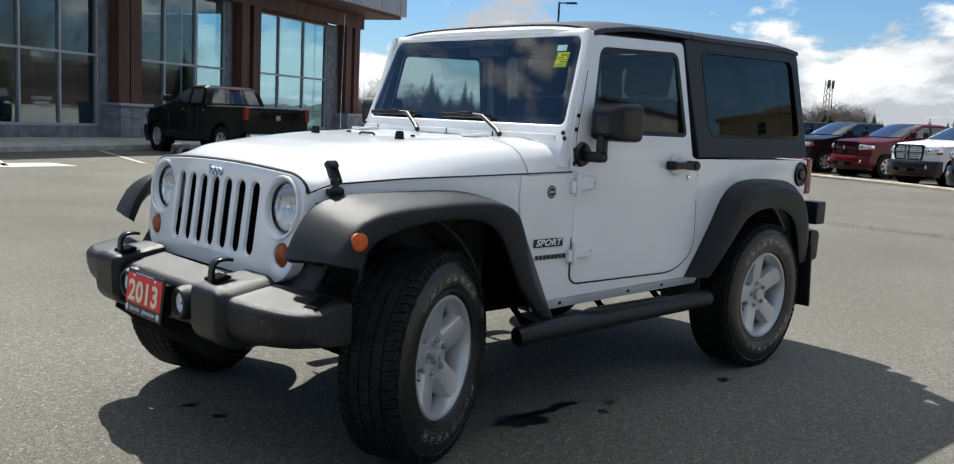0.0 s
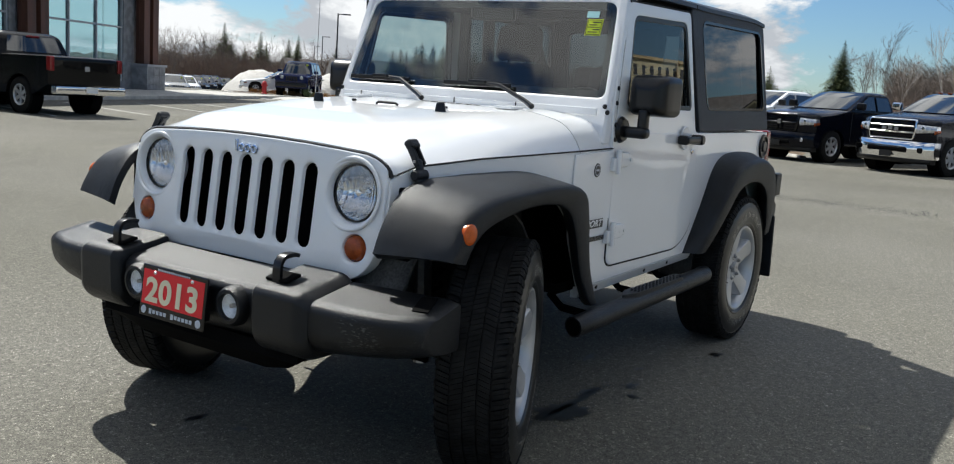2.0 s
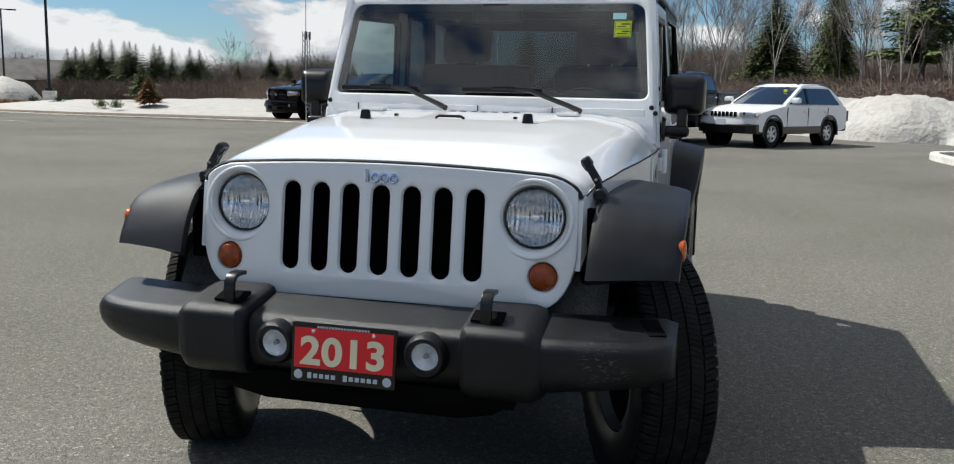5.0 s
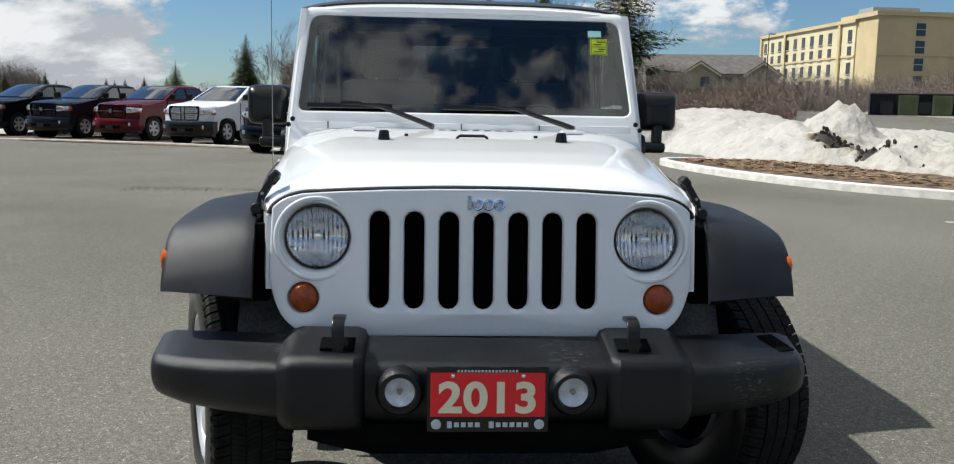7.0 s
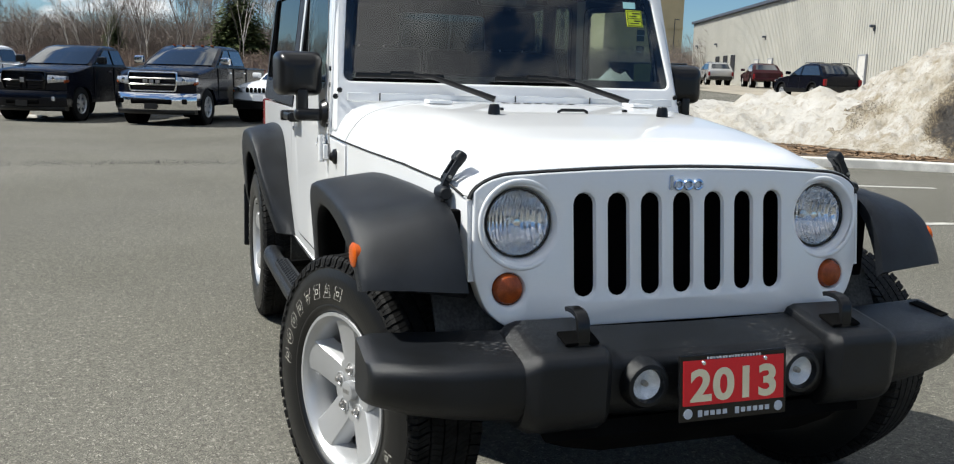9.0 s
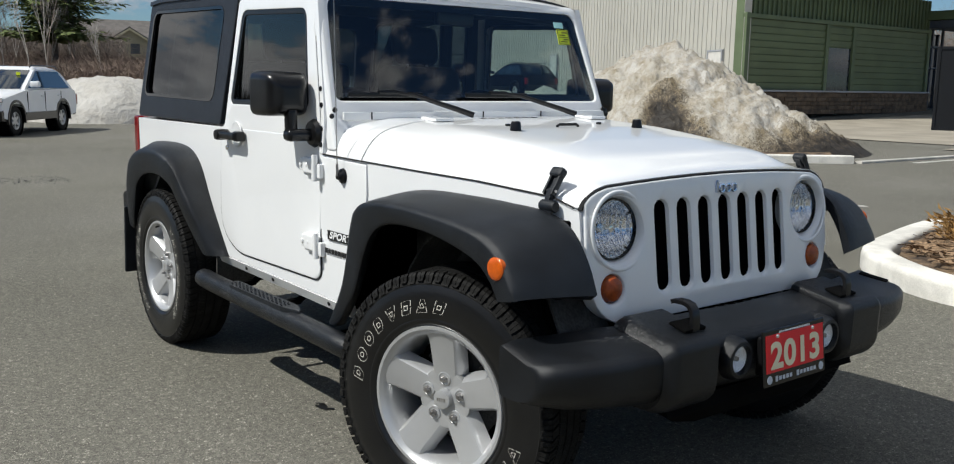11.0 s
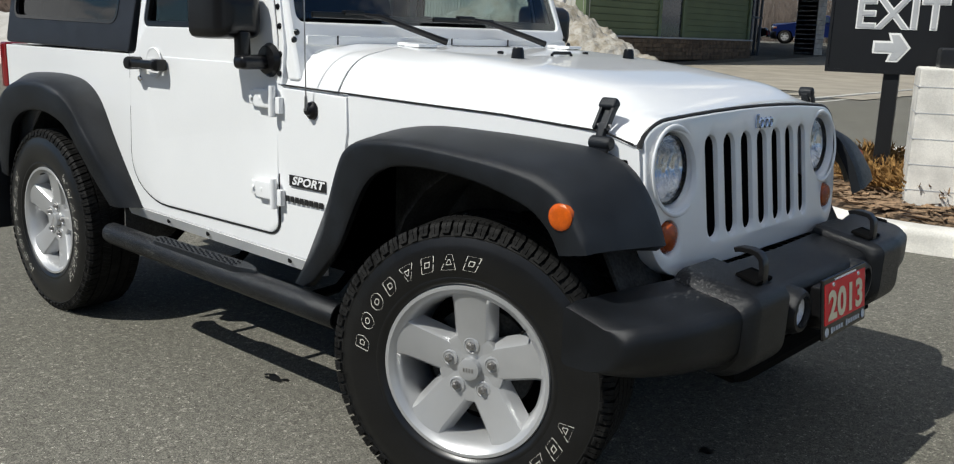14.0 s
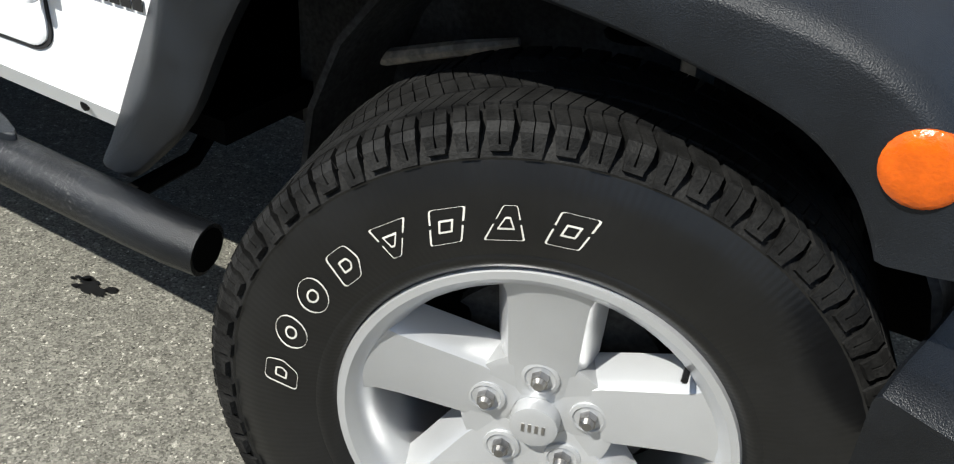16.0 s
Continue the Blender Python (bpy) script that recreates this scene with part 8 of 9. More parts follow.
def low_inn():
    b = thing("low_inn", None, "low grey-brown building with a hipped shingle roof", "building")
    P, Q = Vector((-144.6, 29.0)), Vector((-138.5, 53.5))
    d = Q - P
    M = Matrix.Translation((P.x, P.y, 0)) @ Matrix.Rotation(math.atan2(d.y, d.x), 4, "Z")
    ln = d.length
    part("wall", moved(rbox((ln / 2, 5, 4.0), (ln, 10, 6.4), 0), M), M_INN, b)
    roof = bmesh.new()
    v = [roof.verts.new(p) for p in ((-0.8, -0.8, 7.0), (ln + 0.8, -0.8, 7.0), (ln + 0.8, 10.8, 7.0), (-0.8, 10.8, 7.0), (4.0, 5, 10.2), (ln - 2.2, 5, 10.2))]
    for f in ((0, 1, 5, 4), (1, 2, 5), (2, 3, 4, 5), (3, 0, 4), (0, 3, 2, 1)):
        roof.faces.new([v[i] for i in f])
    part("roof", moved(roof, M), M_SHINGLE, b, smooth=0)
    # gabled bays that stand forward of the wall
    for u, w in ((ln * 0.56, 2.6), (ln * 0.93, 2.3)):
        bay = part("bay", moved(prism([(u - w, 0.8), (u + w, 0.8), (u + w, 6.9), (u, 8.5), (u - w, 6.9)], "y", -1.1, 0.4), M), M_INN, b, smooth=0)
        part("gable_roof", moved(merge(prism([(u, 8.95), (u + w + 0.5, 6.95), (u + w + 0.5, 6.65), (u, 8.6)], "y", -1.5, 3.0), prism([(u, 8.95), (u, 8.6), (u - w - 0.5, 6.65), (u - w - 0.5, 6.95)], "y", -1.5, 3.0)), M), M_SHINGLE, bay, smooth=0)
        part("gable_trim", moved(merge(prism([(u, 8.72), (u + w + 0.5, 6.75), (u + w + 0.5, 6.48), (u, 8.42)], "y", -1.56, -1.5), prism([(u, 8.72), (u, 8.42), (u - w - 0.5, 6.48), (u - w - 0.5, 6.75)], "y", -1.56, -1.5)), M), M_HOTELPALE, bay, smooth=0)
        for z in (3.2, 5.7):
            part("window", moved(rbox((u + 0.7, -1.13, z), (1.3, 0.1, 1.5), 0), M), M_WINDARK, bay)
    for u in (2.5, 5.5, 9.0, 18.5, 20.5):
        for z in (3.2, 5.7):
            part("window", moved(rbox((u, -0.03, z), (1.2, 0.1, 1.5), 0), M), M_WINDARK, b)
    part("render_panel", moved(rbox((8.9, -0.02, 4.0), (3.0, 0.03, 6.2), 0), M), M_HOTEL, b, "orange-tan stucco panel")


low_inn()


def bungalow(x, y, turn, ln, label):
    b = thing("bungalow", pose(x, y, ground_z(x, y), 0, 0, turn), label, "house")
    part("wall", rbox((0, 0, 1.2), (ln, 7, 2.4), 0), M_GREYWALL, b)
    part("roof", prism([(-4.1, 2.3), (4.1, 2.3), (0, 4.3)], "x", -ln / 2 - 0.5, ln / 2 + 0.5), M_SHINGLE, b, smooth=0)
    part("window", rbox((0, -3.52, 1.4), (1.6, 0.08, 1.0), 0), M_WINDARK, b)
    part("door", rbox((2.5, -3.52, 1.1), (0.95, 0.08, 2.05), 0), M_DOORPAINT, b)


bungalow(-77.0, -63.0, -40, 11, "low bungalow with a grey shingle roof")
bungalow(-92.0, -87.8, -30, 8, "long low house with a grey shingle roof")


def lattice_mast():
    x, y = -130.5, -61.0
    t = thing("radio_mast", pose(x, y, 0), "grey lattice radio mast above the trees", "mast")
    for sx, sy in ((-1, -1), (1, -1), (1, 1), (-1, 1)):
        part("leg", tube([(sx * 0.55, sy * 0.55, 0), (sx * 0.38, sy * 0.38, 9.4)], 0.05, 5), M_MAST, t)
    for k in range(11):
        z = 0.85 * k
        w = lerp(0.55, 0.38, z / 9.4)
        for a, c in (((-1, -1), (1, -1)), ((1, -1), (1, 1)), ((1, 1), (-1, 1)), ((-1, 1), (-1, -1))):
            part("brace", tube([(a[0] * w, a[1] * w, z), (c[0] * w, c[1] * w, z + 0.85)], 0.03, 4), M_MAST, t)
    for dx in (-0.7, 0.7):
        part("antenna", rbox((dx, 0.3, 8.8), (0.25, 0.3, 1.2), 0.03), M_MAST, t)


lattice_mast()
for x, y, h, lab in ((-36.3, -31.0, 7.8, "tall dark lamp post on a pale concrete base"), (-91.6, -86.1, 7.5, "tall dark lamp post by the access road"), (-127.7, -122.0, 7.5, "distant dark lamp post"), (-53.0, -48.3, 7.3, "tall dark lamp post on a pale concrete base"), (-104, 62, 7.0, "lamp post before the hotel"), (-108, 41.0, 8.5, "lamp post before the hotel")):
    light_pole(pose(x, y, ground_z(x, y), 0, 0, 120), h, 0.75, lab)
# island with hydrant at the end of the far row
far_isl = arc_path([(-31.6, -36.6), (-31.2, -35.0), (-32.4, -31.5), (-33.8, -28.6), (-36.5, -27.0), (-40, -27.5), (-41.0, -30.0), (-36.0, -36.0), (-33.0, -37.5), (-31.6, -36.6)], 4)[:-1]
kerb("kerb", far_isl, M_KERB, 0.2, 0.14, "grey concrete kerb of the far island", closed=True)
bed("planting_bed", [(-35.6 + (x + 35.6) * 0.96, -32.0 + (y + 32.0) * 0.96) for x, y in far_isl], M_MULCH, 0.1, "mulched bed of the far island", 0.04, 9)
hy = thing("fire_hydrant", pose(-31.9, -34.0, 0.1), "red fire hydrant on the far island", "hydrant")
M_HYDRANT = material("red_hydrant_paint", (0.45, 0.02, 0.02), 0.4, var=0.1)
part("barrel", moved(lathe([(0, 0.72), (0.06, 0.70), (0.12, 0.62), (0.12, 0.10), (0.16, 0.08), (0.16, 0.0)], 14), pose(0, 0, 0, 90)), M_HYDRANT, hy)
part("outlet", tube([(-0.2, 0, 0.48), (0.2, 0, 0.48)], 0.05, 8), M_HYDRANT, hy)
for k in range(10):
    shrub(pose(-32.3 - 0.25 * k, -35.2 + 0.55 * k * 0.9, 0.1), 0.55, 0.28, M_JUNIPER, 120, 200 + k, "low rust-brown juniper on the far island")


def bin_enclosure():
    """Green gated enclosure for waste bins on the yard below the hotel."""
    M_BIN = material("dull_green_steel", (0.055, 0.075, 0.032), 0.6, var=0.15, scale=1.5)
    x, y = 2.9 + 70 * math.cos(radians(151.8)), 70 * math.sin(radians(151.8))
    b = thing("bin_enclosure", pose(x, y, ground_z(x, y), 0, 0, 61.8), "dull green steel waste bin enclosure with open gates", "enclosure")
    part("back_panel", rbox((0, 1.6, 0.75), (5.6, 0.08, 1.5), 0), M_ROOFDARK, b)
    for u in (-2.8, 2.8):
        part("side_panel", rbox((u, 0.8, 0.75), (0.08, 1.6, 1.5), 0), M_ROOFDARK, b)
    part("roof_panel", rbox((0, 0.8, 1.5), (5.7, 1.7, 0.06), 0), M_ROOFDARK, b)
    for u in (-0.35, 1.75):
        g = part("gate", rbox((u, -0.05, 0.72), (1.25, 0.05, 1.35), 0), M_BIN, b)
        for k in range(6):
            part("gate_rib", rbox((u - 0.5 + 0.2 * k, -0.09, 0.72), (0.05, 0.04, 1.3), 0), M_BIN, g)
    for u in (-1.7, 0.7):
        part("waste_bin", rbox((u, 0.7, 0.55), (0.9, 0.8, 0.9), 0.06), M_BLACK, b)


bin_enclosure()


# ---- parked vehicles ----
# opaque gloss black over solid cabs; the unlit cabin is put into the colour
M_CARGLASS = material("opaque_dark_car_glass", (0.014, 0.018, 0.019), 0.03, var=0.05, spec=1.0, coat=1.0)
M_HEADLAMP = material("clear_headlamp", (0.55, 0.56, 0.58), 0.1, metal=0.7, var=0.25, scale=25)


def paint(name, color, metal=0.0):
    return material(name, color, 0.25, metal=metal, var=0.03, scale=2, coat=0.26, spec=0.12)


P_BLACK, P_NAVY = paint("black_car_paint", (0.002, 0.002, 0.0025)), paint("navy_car_paint", (0.0016, 0.0024, 0.0065))
P_GREY, P_RED = paint("slate_car_paint", (0.012, 0.015, 0.023), 0.3), paint("maroon_car_paint", (0.085, 0.003, 0.007))
P_WHITE, P_BLUE = paint("white_car_paint", (0.78, 0.79, 0.80)), paint("blue_car_paint", (0.005, 0.011, 0.055))
P_SILVER, P_WINE = paint("silver_car_paint", (0.40, 0.40, 0.39), 0.4), paint("wine_car_paint", (0.03, 0.006, 0.008))


def simple_wheel():
    w = part("wheel", lathe([(0.235, -0.11), (0.33, -0.125), (0.385, -0.10), (0.40, -0.05), (0.40, 0.05), (0.385, 0.10), (0.33, 0.125), (0.235, 0.11)], 28), M_RUBBER)
    part("rim", lathe([(0.24, 0.105), (0.225, 0.10), (0.21, 0.05), (0.20, -0.08), (0, -0.08)], 28), M_DARK, w)
    spokes = []
    for k in range(6):
        spokes.append(moved(rbox((0, 0.075, 0.12), (0.075, 0.03, 0.22), 0.008), Matrix.Rotation(radians(60 * k), 4, "Y")))
    spokes.append(lathe([(0, 0.095), (0.07, 0.09), (0.08, 0.06)], 16))
    spokes.append(lathe([(0.238, 0.112), (0.225, 0.115), (0.205, 0.09), (0.205, 0.04)], 28))
    part("spokes", merge(*spokes), M_ALLOY, w)
    return w


WHEEL = simple_wheel()
PICKUP = dict(hw=0.99, wb=3.57, front=0.98, rear=-4.76, sill=0.46, top=[(0.90, 0.56), (0.97, 0.72), (0.985, 1.10), (0.955, 1.225), (0.86, 1.28), (0.60, 1.325), (0.1, 1.37), (-0.55, 1.42), (-0.78, 1.415), (-2.80, 1.375), (-3.08, 1.365), (-3.10, 1.40), (-4.70, 1.41), (-4.77, 1.37), (-4.79, 1.28), (-4.76, 0.74)],
              cab=[(-0.48, 1.415), (-1.42, 1.875), (-1.72, 1.935), (-2.66, 1.925), (-2.90, 1.84), (-3.07, 1.345)], doors=(-0.72, -1.88, -2.92), R=0.435)
LONGBED = dict(PICKUP, top=[(x if not -3.2 < x < -2.7 else x + 0.30, z) for x, z in PICKUP["top"]], cab=[(-0.48, 1.415), (-1.42, 1.875), (-1.72, 1.935), (-2.36, 1.925), (-2.58, 1.84), (-2.76, 1.345)], doors=(-0.72, -1.84, -2.62))
SUV = dict(hw=0.93, wb=2.70, front=0.93, rear=-3.68, sill=0.40, top=[(0.90, 0.45), (0.93, 0.70), (0.84, 0.92), (0.66, 1.00), (0.30, 1.06), (-0.55, 1.12), (-0.70, 1.11), (-2.6, 1.14), (-3.38, 1.15), (-3.58, 1.10), (-3.66, 0.98), (-3.67, 0.62), (-3.60, 0.46)],
           cab=[(-0.38, 1.10), (-1.28, 1.57), (-1.72, 1.675), (-2.60, 1.655), (-3.05, 1.56), (-3.60, 1.10)], doors=(-0.62, -1.62, -2.60), R=0.36)
BOXY = dict(hw=0.86, wb=2.95, front=0.62, rear=-3.70, sill=0.55, top=[(0.52, 0.70), (0.52, 1.06), (0.45, 1.14), (-0.62, 1.20), (-0.70, 1.18), (-3.66, 1.18), (-3.70, 1.10), (-3.70, 0.66)],
            cab=[(-0.66, 1.18), (-0.98, 1.78), (-1.2, 1.84), (-3.2, 1.84), (-3.50, 1.78), (-3.68, 1.16)], doors=(-0.72, -1.70, -2.60), R=0.40)
SEDAN = dict(hw=0.88, wb=2.65, front=0.86, rear=-3.62, sill=0.34, top=[(0.84, 0.40), (0.86, 0.62), (0.76, 0.74), (0.5, 0.80), (-0.55, 0.92), (-0.7, 0.90), (-2.95, 0.95), (-3.5, 0.97), (-3.62, 0.85), (-3.62, 0.48)],
             cab=[(-0.40, 0.90), (-1.28, 1.36), (-1.6, 1.42), (-2.2, 1.40), (-2.6, 1.33), (-3.25, 0.94)], doors=(-0.55, -1.55, -2.5), R=0.33)


def outline(s):
    """Side outline: over the top from nose to tail, back along the sill with two wheel arches."""
    pts = list(s["top"])
    z, R = s["sill"], s["R"] + 0.075
    for cx in (-s["wb"], 0.0):
        pts.append((cx - R - 0.01, z))
        for k in range(11):
            a = math.pi - math.pi * k / 10
            pts.append((cx + R * math.cos(a), s["R"] + 0.02 + R * math.sin(a) * 0.98))
        pts.append((cx + R + 0.01, z))
    return pts


def car(m, s, coat, label, category, style, bumper=None, group=""):
    name = {"pickup": "pickup_truck", "suv": "crossover", "boxy": "off_roader", "sedan": "sedan"}[style]
    c = thing(name, m, label, category, group)
    o, hw = outline(s), s["hw"]
    bow = 0.30 if style == "pickup" else 0.24

    def nose_x(y):
        """The nose is bowed in plan."""
        return s["front"] - bow * min(1.0, abs(y) / hw) ** 3.2
    rows = []
    for k in (-1.0, -0.988, -0.96, -0.90, -0.80, -0.66, -0.4, 0.0, 0.4, 0.66, 0.80, 0.90, 0.96, 0.988, 1.0):
        a = abs(k)
        row = []
        for x, z in o:
            front = smooth01(0.50, 0.88, x)
            dx = (nose_x(k * hw) - s["front"]) * front + (0.07 * a ** 6 if x < s["rear"] + 0.4 else 0)
            upper = smooth01(s["sill"] + 0.30, s["sill"] + 0.60, z)
            hood = smooth01(s["cab"][0][0] - 0.15, s["cab"][0][0] + 0.35, x)
            drop = upper * ((0.035 + 0.055 * hood) * a ** 8 + (0.030 * smooth01(0.55, 0.72, a) if style == "pickup" else 0.02 * a ** 3) * hood)
            y = k * hw * (1 - 0.045 * front)
            tuck = 0.03 * smooth01(0.85, 1.4, z) - 0.012 * smooth01(0.6, 0.8, z)
            row.append((x + dx, y - math.copysign(tuck, k) * smooth01(0.5, 0.9, a), z - drop))
        rows.append(row)
    body = part("body", loft(rows), coat, c, smooth=38)
    # greenhouse: rings from the belt to the roof, with a bowed screen
    cab = s["cab"]
    low, topw = hw - 0.05, hw - 0.23
    z0, z1 = cab[0][1] - 0.03, max(z for _, z in cab)

    def yy(z):
        f = min(1.0, max(0.0, (z - z0) / (z1 - z0)))
        return low - (low - topw) * f ** 1.35 - 0.09 * smooth01(0.88, 1.0, f) ** 2

    def xf(z):
        return table([cab[0][1], cab[1][1], cab[2][1]], [cab[0][0], cab[1][0], cab[2][0]], z)

    def xr(z):
        return table([cab[5][1], cab[4][1], max(cab[3][1], cab[4][1] + 0.01)], [cab[5][0], cab[4][0], cab[3][0]], z)

    def screen(z, q, e=0.0):
        return (xf(z) - 0.17 * abs(q) ** 2.6 + e * 0.6, q * (yy(z) - 0.012), z + e * 0.8)

    def back(z, q, e=0.0):
        return (xr(z) + 0.07 * abs(q) ** 3 - e, q * (yy(z) - 0.012), z)
    rings = []
    for g in (0.0, 0.2, 0.4, 0.6, 0.75, 0.86, 0.93, 0.975, 1.0):
        z = lerp(z0, z1, g)
        qs = [-1 + i / 5 for i in range(11)]
        rings.append([screen(z, q) for q in qs] + [back(z, q) for q in reversed(qs)])
    part("cab", loft(rings), coat, body, smooth=40)
    (xa, za), (xb, zb) = cab[0], cab[1]

    def quad(name, pts, mat, parent, d=0.012):
        bm = bmesh.new()
        bm.faces.new([bm.verts.new(p) for p in pts])
        bmesh.ops.recalc_face_normals(bm, faces=bm.faces)
        bmesh.ops.solidify(bm, geom=list(bm.faces), thickness=d)
        return part(name, bm, mat, parent, smooth=0)

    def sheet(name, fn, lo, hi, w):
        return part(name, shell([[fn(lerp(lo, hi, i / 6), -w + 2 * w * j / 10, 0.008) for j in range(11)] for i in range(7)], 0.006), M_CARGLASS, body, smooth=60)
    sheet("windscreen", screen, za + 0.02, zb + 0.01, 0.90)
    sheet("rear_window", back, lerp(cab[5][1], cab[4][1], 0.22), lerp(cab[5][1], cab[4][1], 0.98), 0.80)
    zt, zl = z1 - 0.12, z0 + 0.06
    d0, d1, d2 = s["doors"]
    for sy in (-1, 1):
        def side(x, z, e=0.012):
            return (x, sy * (yy(z) + e), z)
        fx, tx = xf(max(zl, za)) - 0.30, xf(zt) - 0.27
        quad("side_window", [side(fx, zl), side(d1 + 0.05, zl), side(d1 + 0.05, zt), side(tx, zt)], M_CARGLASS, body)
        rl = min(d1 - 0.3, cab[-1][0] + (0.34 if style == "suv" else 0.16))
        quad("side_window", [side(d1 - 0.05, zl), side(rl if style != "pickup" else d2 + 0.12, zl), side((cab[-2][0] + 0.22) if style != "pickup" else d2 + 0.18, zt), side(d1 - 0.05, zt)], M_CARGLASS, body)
        if style == "suv":
            quad("window_pillar", [side(d1 + 0.048, zl), side(d1 - 0.048, zl), side(d1 - 0.048, zt), side(d1 + 0.048, zt)], M_GLOSSBLACK, body)
        for x in (d0, d1, d2):
            part("door_seam", rbox((x, sy * (hw - 0.010), (s["sill"] + z0) / 2 + 0.06), (0.012, 0.03, z0 - s["sill"] - 0.16), 0), M_SEAM, body)
        for x in (d0 - 0.85, d1 - 0.85):
            part("door_handle", rbox((x, sy * (hw + 0.005), z0 - 0.13), (0.17, 0.03, 0.035), 0.01), coat if style != "pickup" else M_CHROME if bumper == "chrome" else M_BLACK, body)
        part("mirror", rbox((fx - 0.05, sy * (low + 0.17), zl + 0.10), (0.14, 0.24, 0.19 if style == "pickup" else 0.15), 0.04), M_CHROME if bumper == "chrome" else M_BLACK if style == "pickup" else coat, body)
        part("tail_light", rbox((s["rear"] + (0.06 if style == "pickup" else 0.03), sy * (hw - 0.075), z0 - (0.17 if style == "pickup" else 0.25)), (0.16, 0.13, 0.34 if style == "pickup" else 0.30), 0.03), M_REDLENS, body)
        # front lamps
        hz = {"pickup": 1.05, "suv": 0.86, "boxy": 0.98, "sedan": 0.66}[style]
        if style == "boxy":
            part("headlight", moved(lathe([(0, 0.02), (0.08, 0.015), (0.095, 0)], 18), Matrix.Translation((s["front"] - 0.10, sy * 0.52, hz)) @ Matrix.Rotation(radians(-90), 4, "Z")), M_HEADLAMP, body)
        else:
            y0, y1, hh = (0.59, 0.95, 0.10) if style == "pickup" else (0.50, 0.88, 0.065)

            def lamp(u0, u1, grow, up):
                rows = []
                for i in range(7):
                    y = lerp(u0, u1, i / 6)
                    x = nose_x(y) + grow
                    t, b2 = hz + hh * (1 - 0.25 * i / 6) + up, hz - hh * (1 - 0.45 * i / 6)
                    rows.append([(x - 0.012, sy * y, b2), (x + 0.012, sy * y, lerp(b2, t, 0.3)), (x + 0.006, sy * y, lerp(b2, t, 0.75)), (x - 0.03, sy * y, t), (x - 0.14, sy * y, t), (x - 0.14, sy * y, b2)])
                return loft(rows)
            hl = part("headlight", lamp(y0, y1, 0.012, 0), M_HEADLAMP, body)
            part("turn_signal", lamp(y1 - 0.035, y1 + 0.012, 0.014, -0.09), M_AMBERDARK, body)
            part("lamp_bulb", moved(lathe([(0, 0.02), (0.05, 0.015), (0.06, 0)], 12), Matrix.Translation((nose_x(y0 + 0.12) + 0.012, sy * (y0 + 0.12), hz + 0.01)) @ Matrix.Rotation(radians(-90), 4, "Z")), M_CHROME, hl)
        for cx in (0.0, -s["wb"]):
            w = copy_thing(WHEEL, Matrix.Translation((cx, sy * (hw - 0.14), s["R"])) @ Matrix.Rotation(radians(0 if sy > 0 else 180), 4, "Z"))
            w.parent = c
            w.scale = [s["R"] / 0.40] * 3
            part("arch_liner", moved(lathe([(s["R"] + 0.07, 0.13), (s["R"] + 0.07, -0.16), (0, -0.16)], 20), pose(cx, sy * (hw - 0.17), s["R"] + 0.02, 0, 0, 0 if sy > 0 else 180)), M_DARK, body)
    # nose
    f = s["front"]
    if style == "pickup":
        trim = M_CHROME if bumper == "chrome" else coat if bumper == "body" else M_BLACK
        big = bumper == "chrome"
        lo, hi, gw = (0.79, 1.26, 0.60) if big else (0.77, 1.245, 0.57)

        def face(e):
            return lambda u, w, d: (nose_x(u) + e - d - 0.03 * ((w - 1.02) / 0.24) ** 2, u, w)
        outer_o = rounded([(-gw + 0.05, lo), (gw - 0.05, lo), (gw, (lo + hi) / 2), (gw - 0.015, hi), (-gw + 0.015, hi), (-gw, (lo + hi) / 2)], 0.06, 3)
        g = part("grille", plate(outer_o, [], face(0.008), 0.03), M_DARK, c, "large black grille")
        frame_mat = M_CHROME if big else M_GLOSSBLACK
        part("grille_frame", plate(outer_o, [inset(outer_o, 0.036 if big else 0.032)], face(0.05), 0.06, rim=0.012, chamfer=0.01), frame_mat, g)
        bars = ((lo + hi) / 2,) if not big else (lerp(lo, hi, 0.36), lerp(lo, hi, 0.66))
        for z in bars:
            part("grille_bar", loft([[(nose_x(y) + 0.035, y, z - 0.018), (nose_x(y) + 0.050, y, z), (nose_x(y) + 0.035, y, z + 0.018), (nose_x(y), y, z)] for y in np.linspace(-gw + 0.06, gw - 0.06, 9)]), M_STEEL if big else M_GLOSSBLACK, g)
        if not big:
            for y in (-0.07, 0.07):
                part("grille_bar", rbox((f + 0.03, y, (lo + hi) / 2), (0.03, 0.025, hi - lo - 0.07), 0.006), M_GLOSSBLACK, g)
        for i in range(7):
            z = lerp(lo + 0.05, hi - 0.05, i / 6)
            part("grille_slat", rbox((f - 0.004, 0, z), (0.02, 2 * gw - 0.26, 0.012), 0), M_GLOSSBLACK, g)
        if big:
            for k in range(3):
                part("grille_badge", rbox((f + 0.055, -0.15 + 0.15 * k, 1.03), (0.02, 0.11, 0.075), 0.012), M_STEEL, g)
        else:
            part("grille_badge", rbox((f + 0.05, 0, (lo + hi) / 2 + 0.01), (0.02, 0.11, 0.12), 0.03), M_STEEL, g)

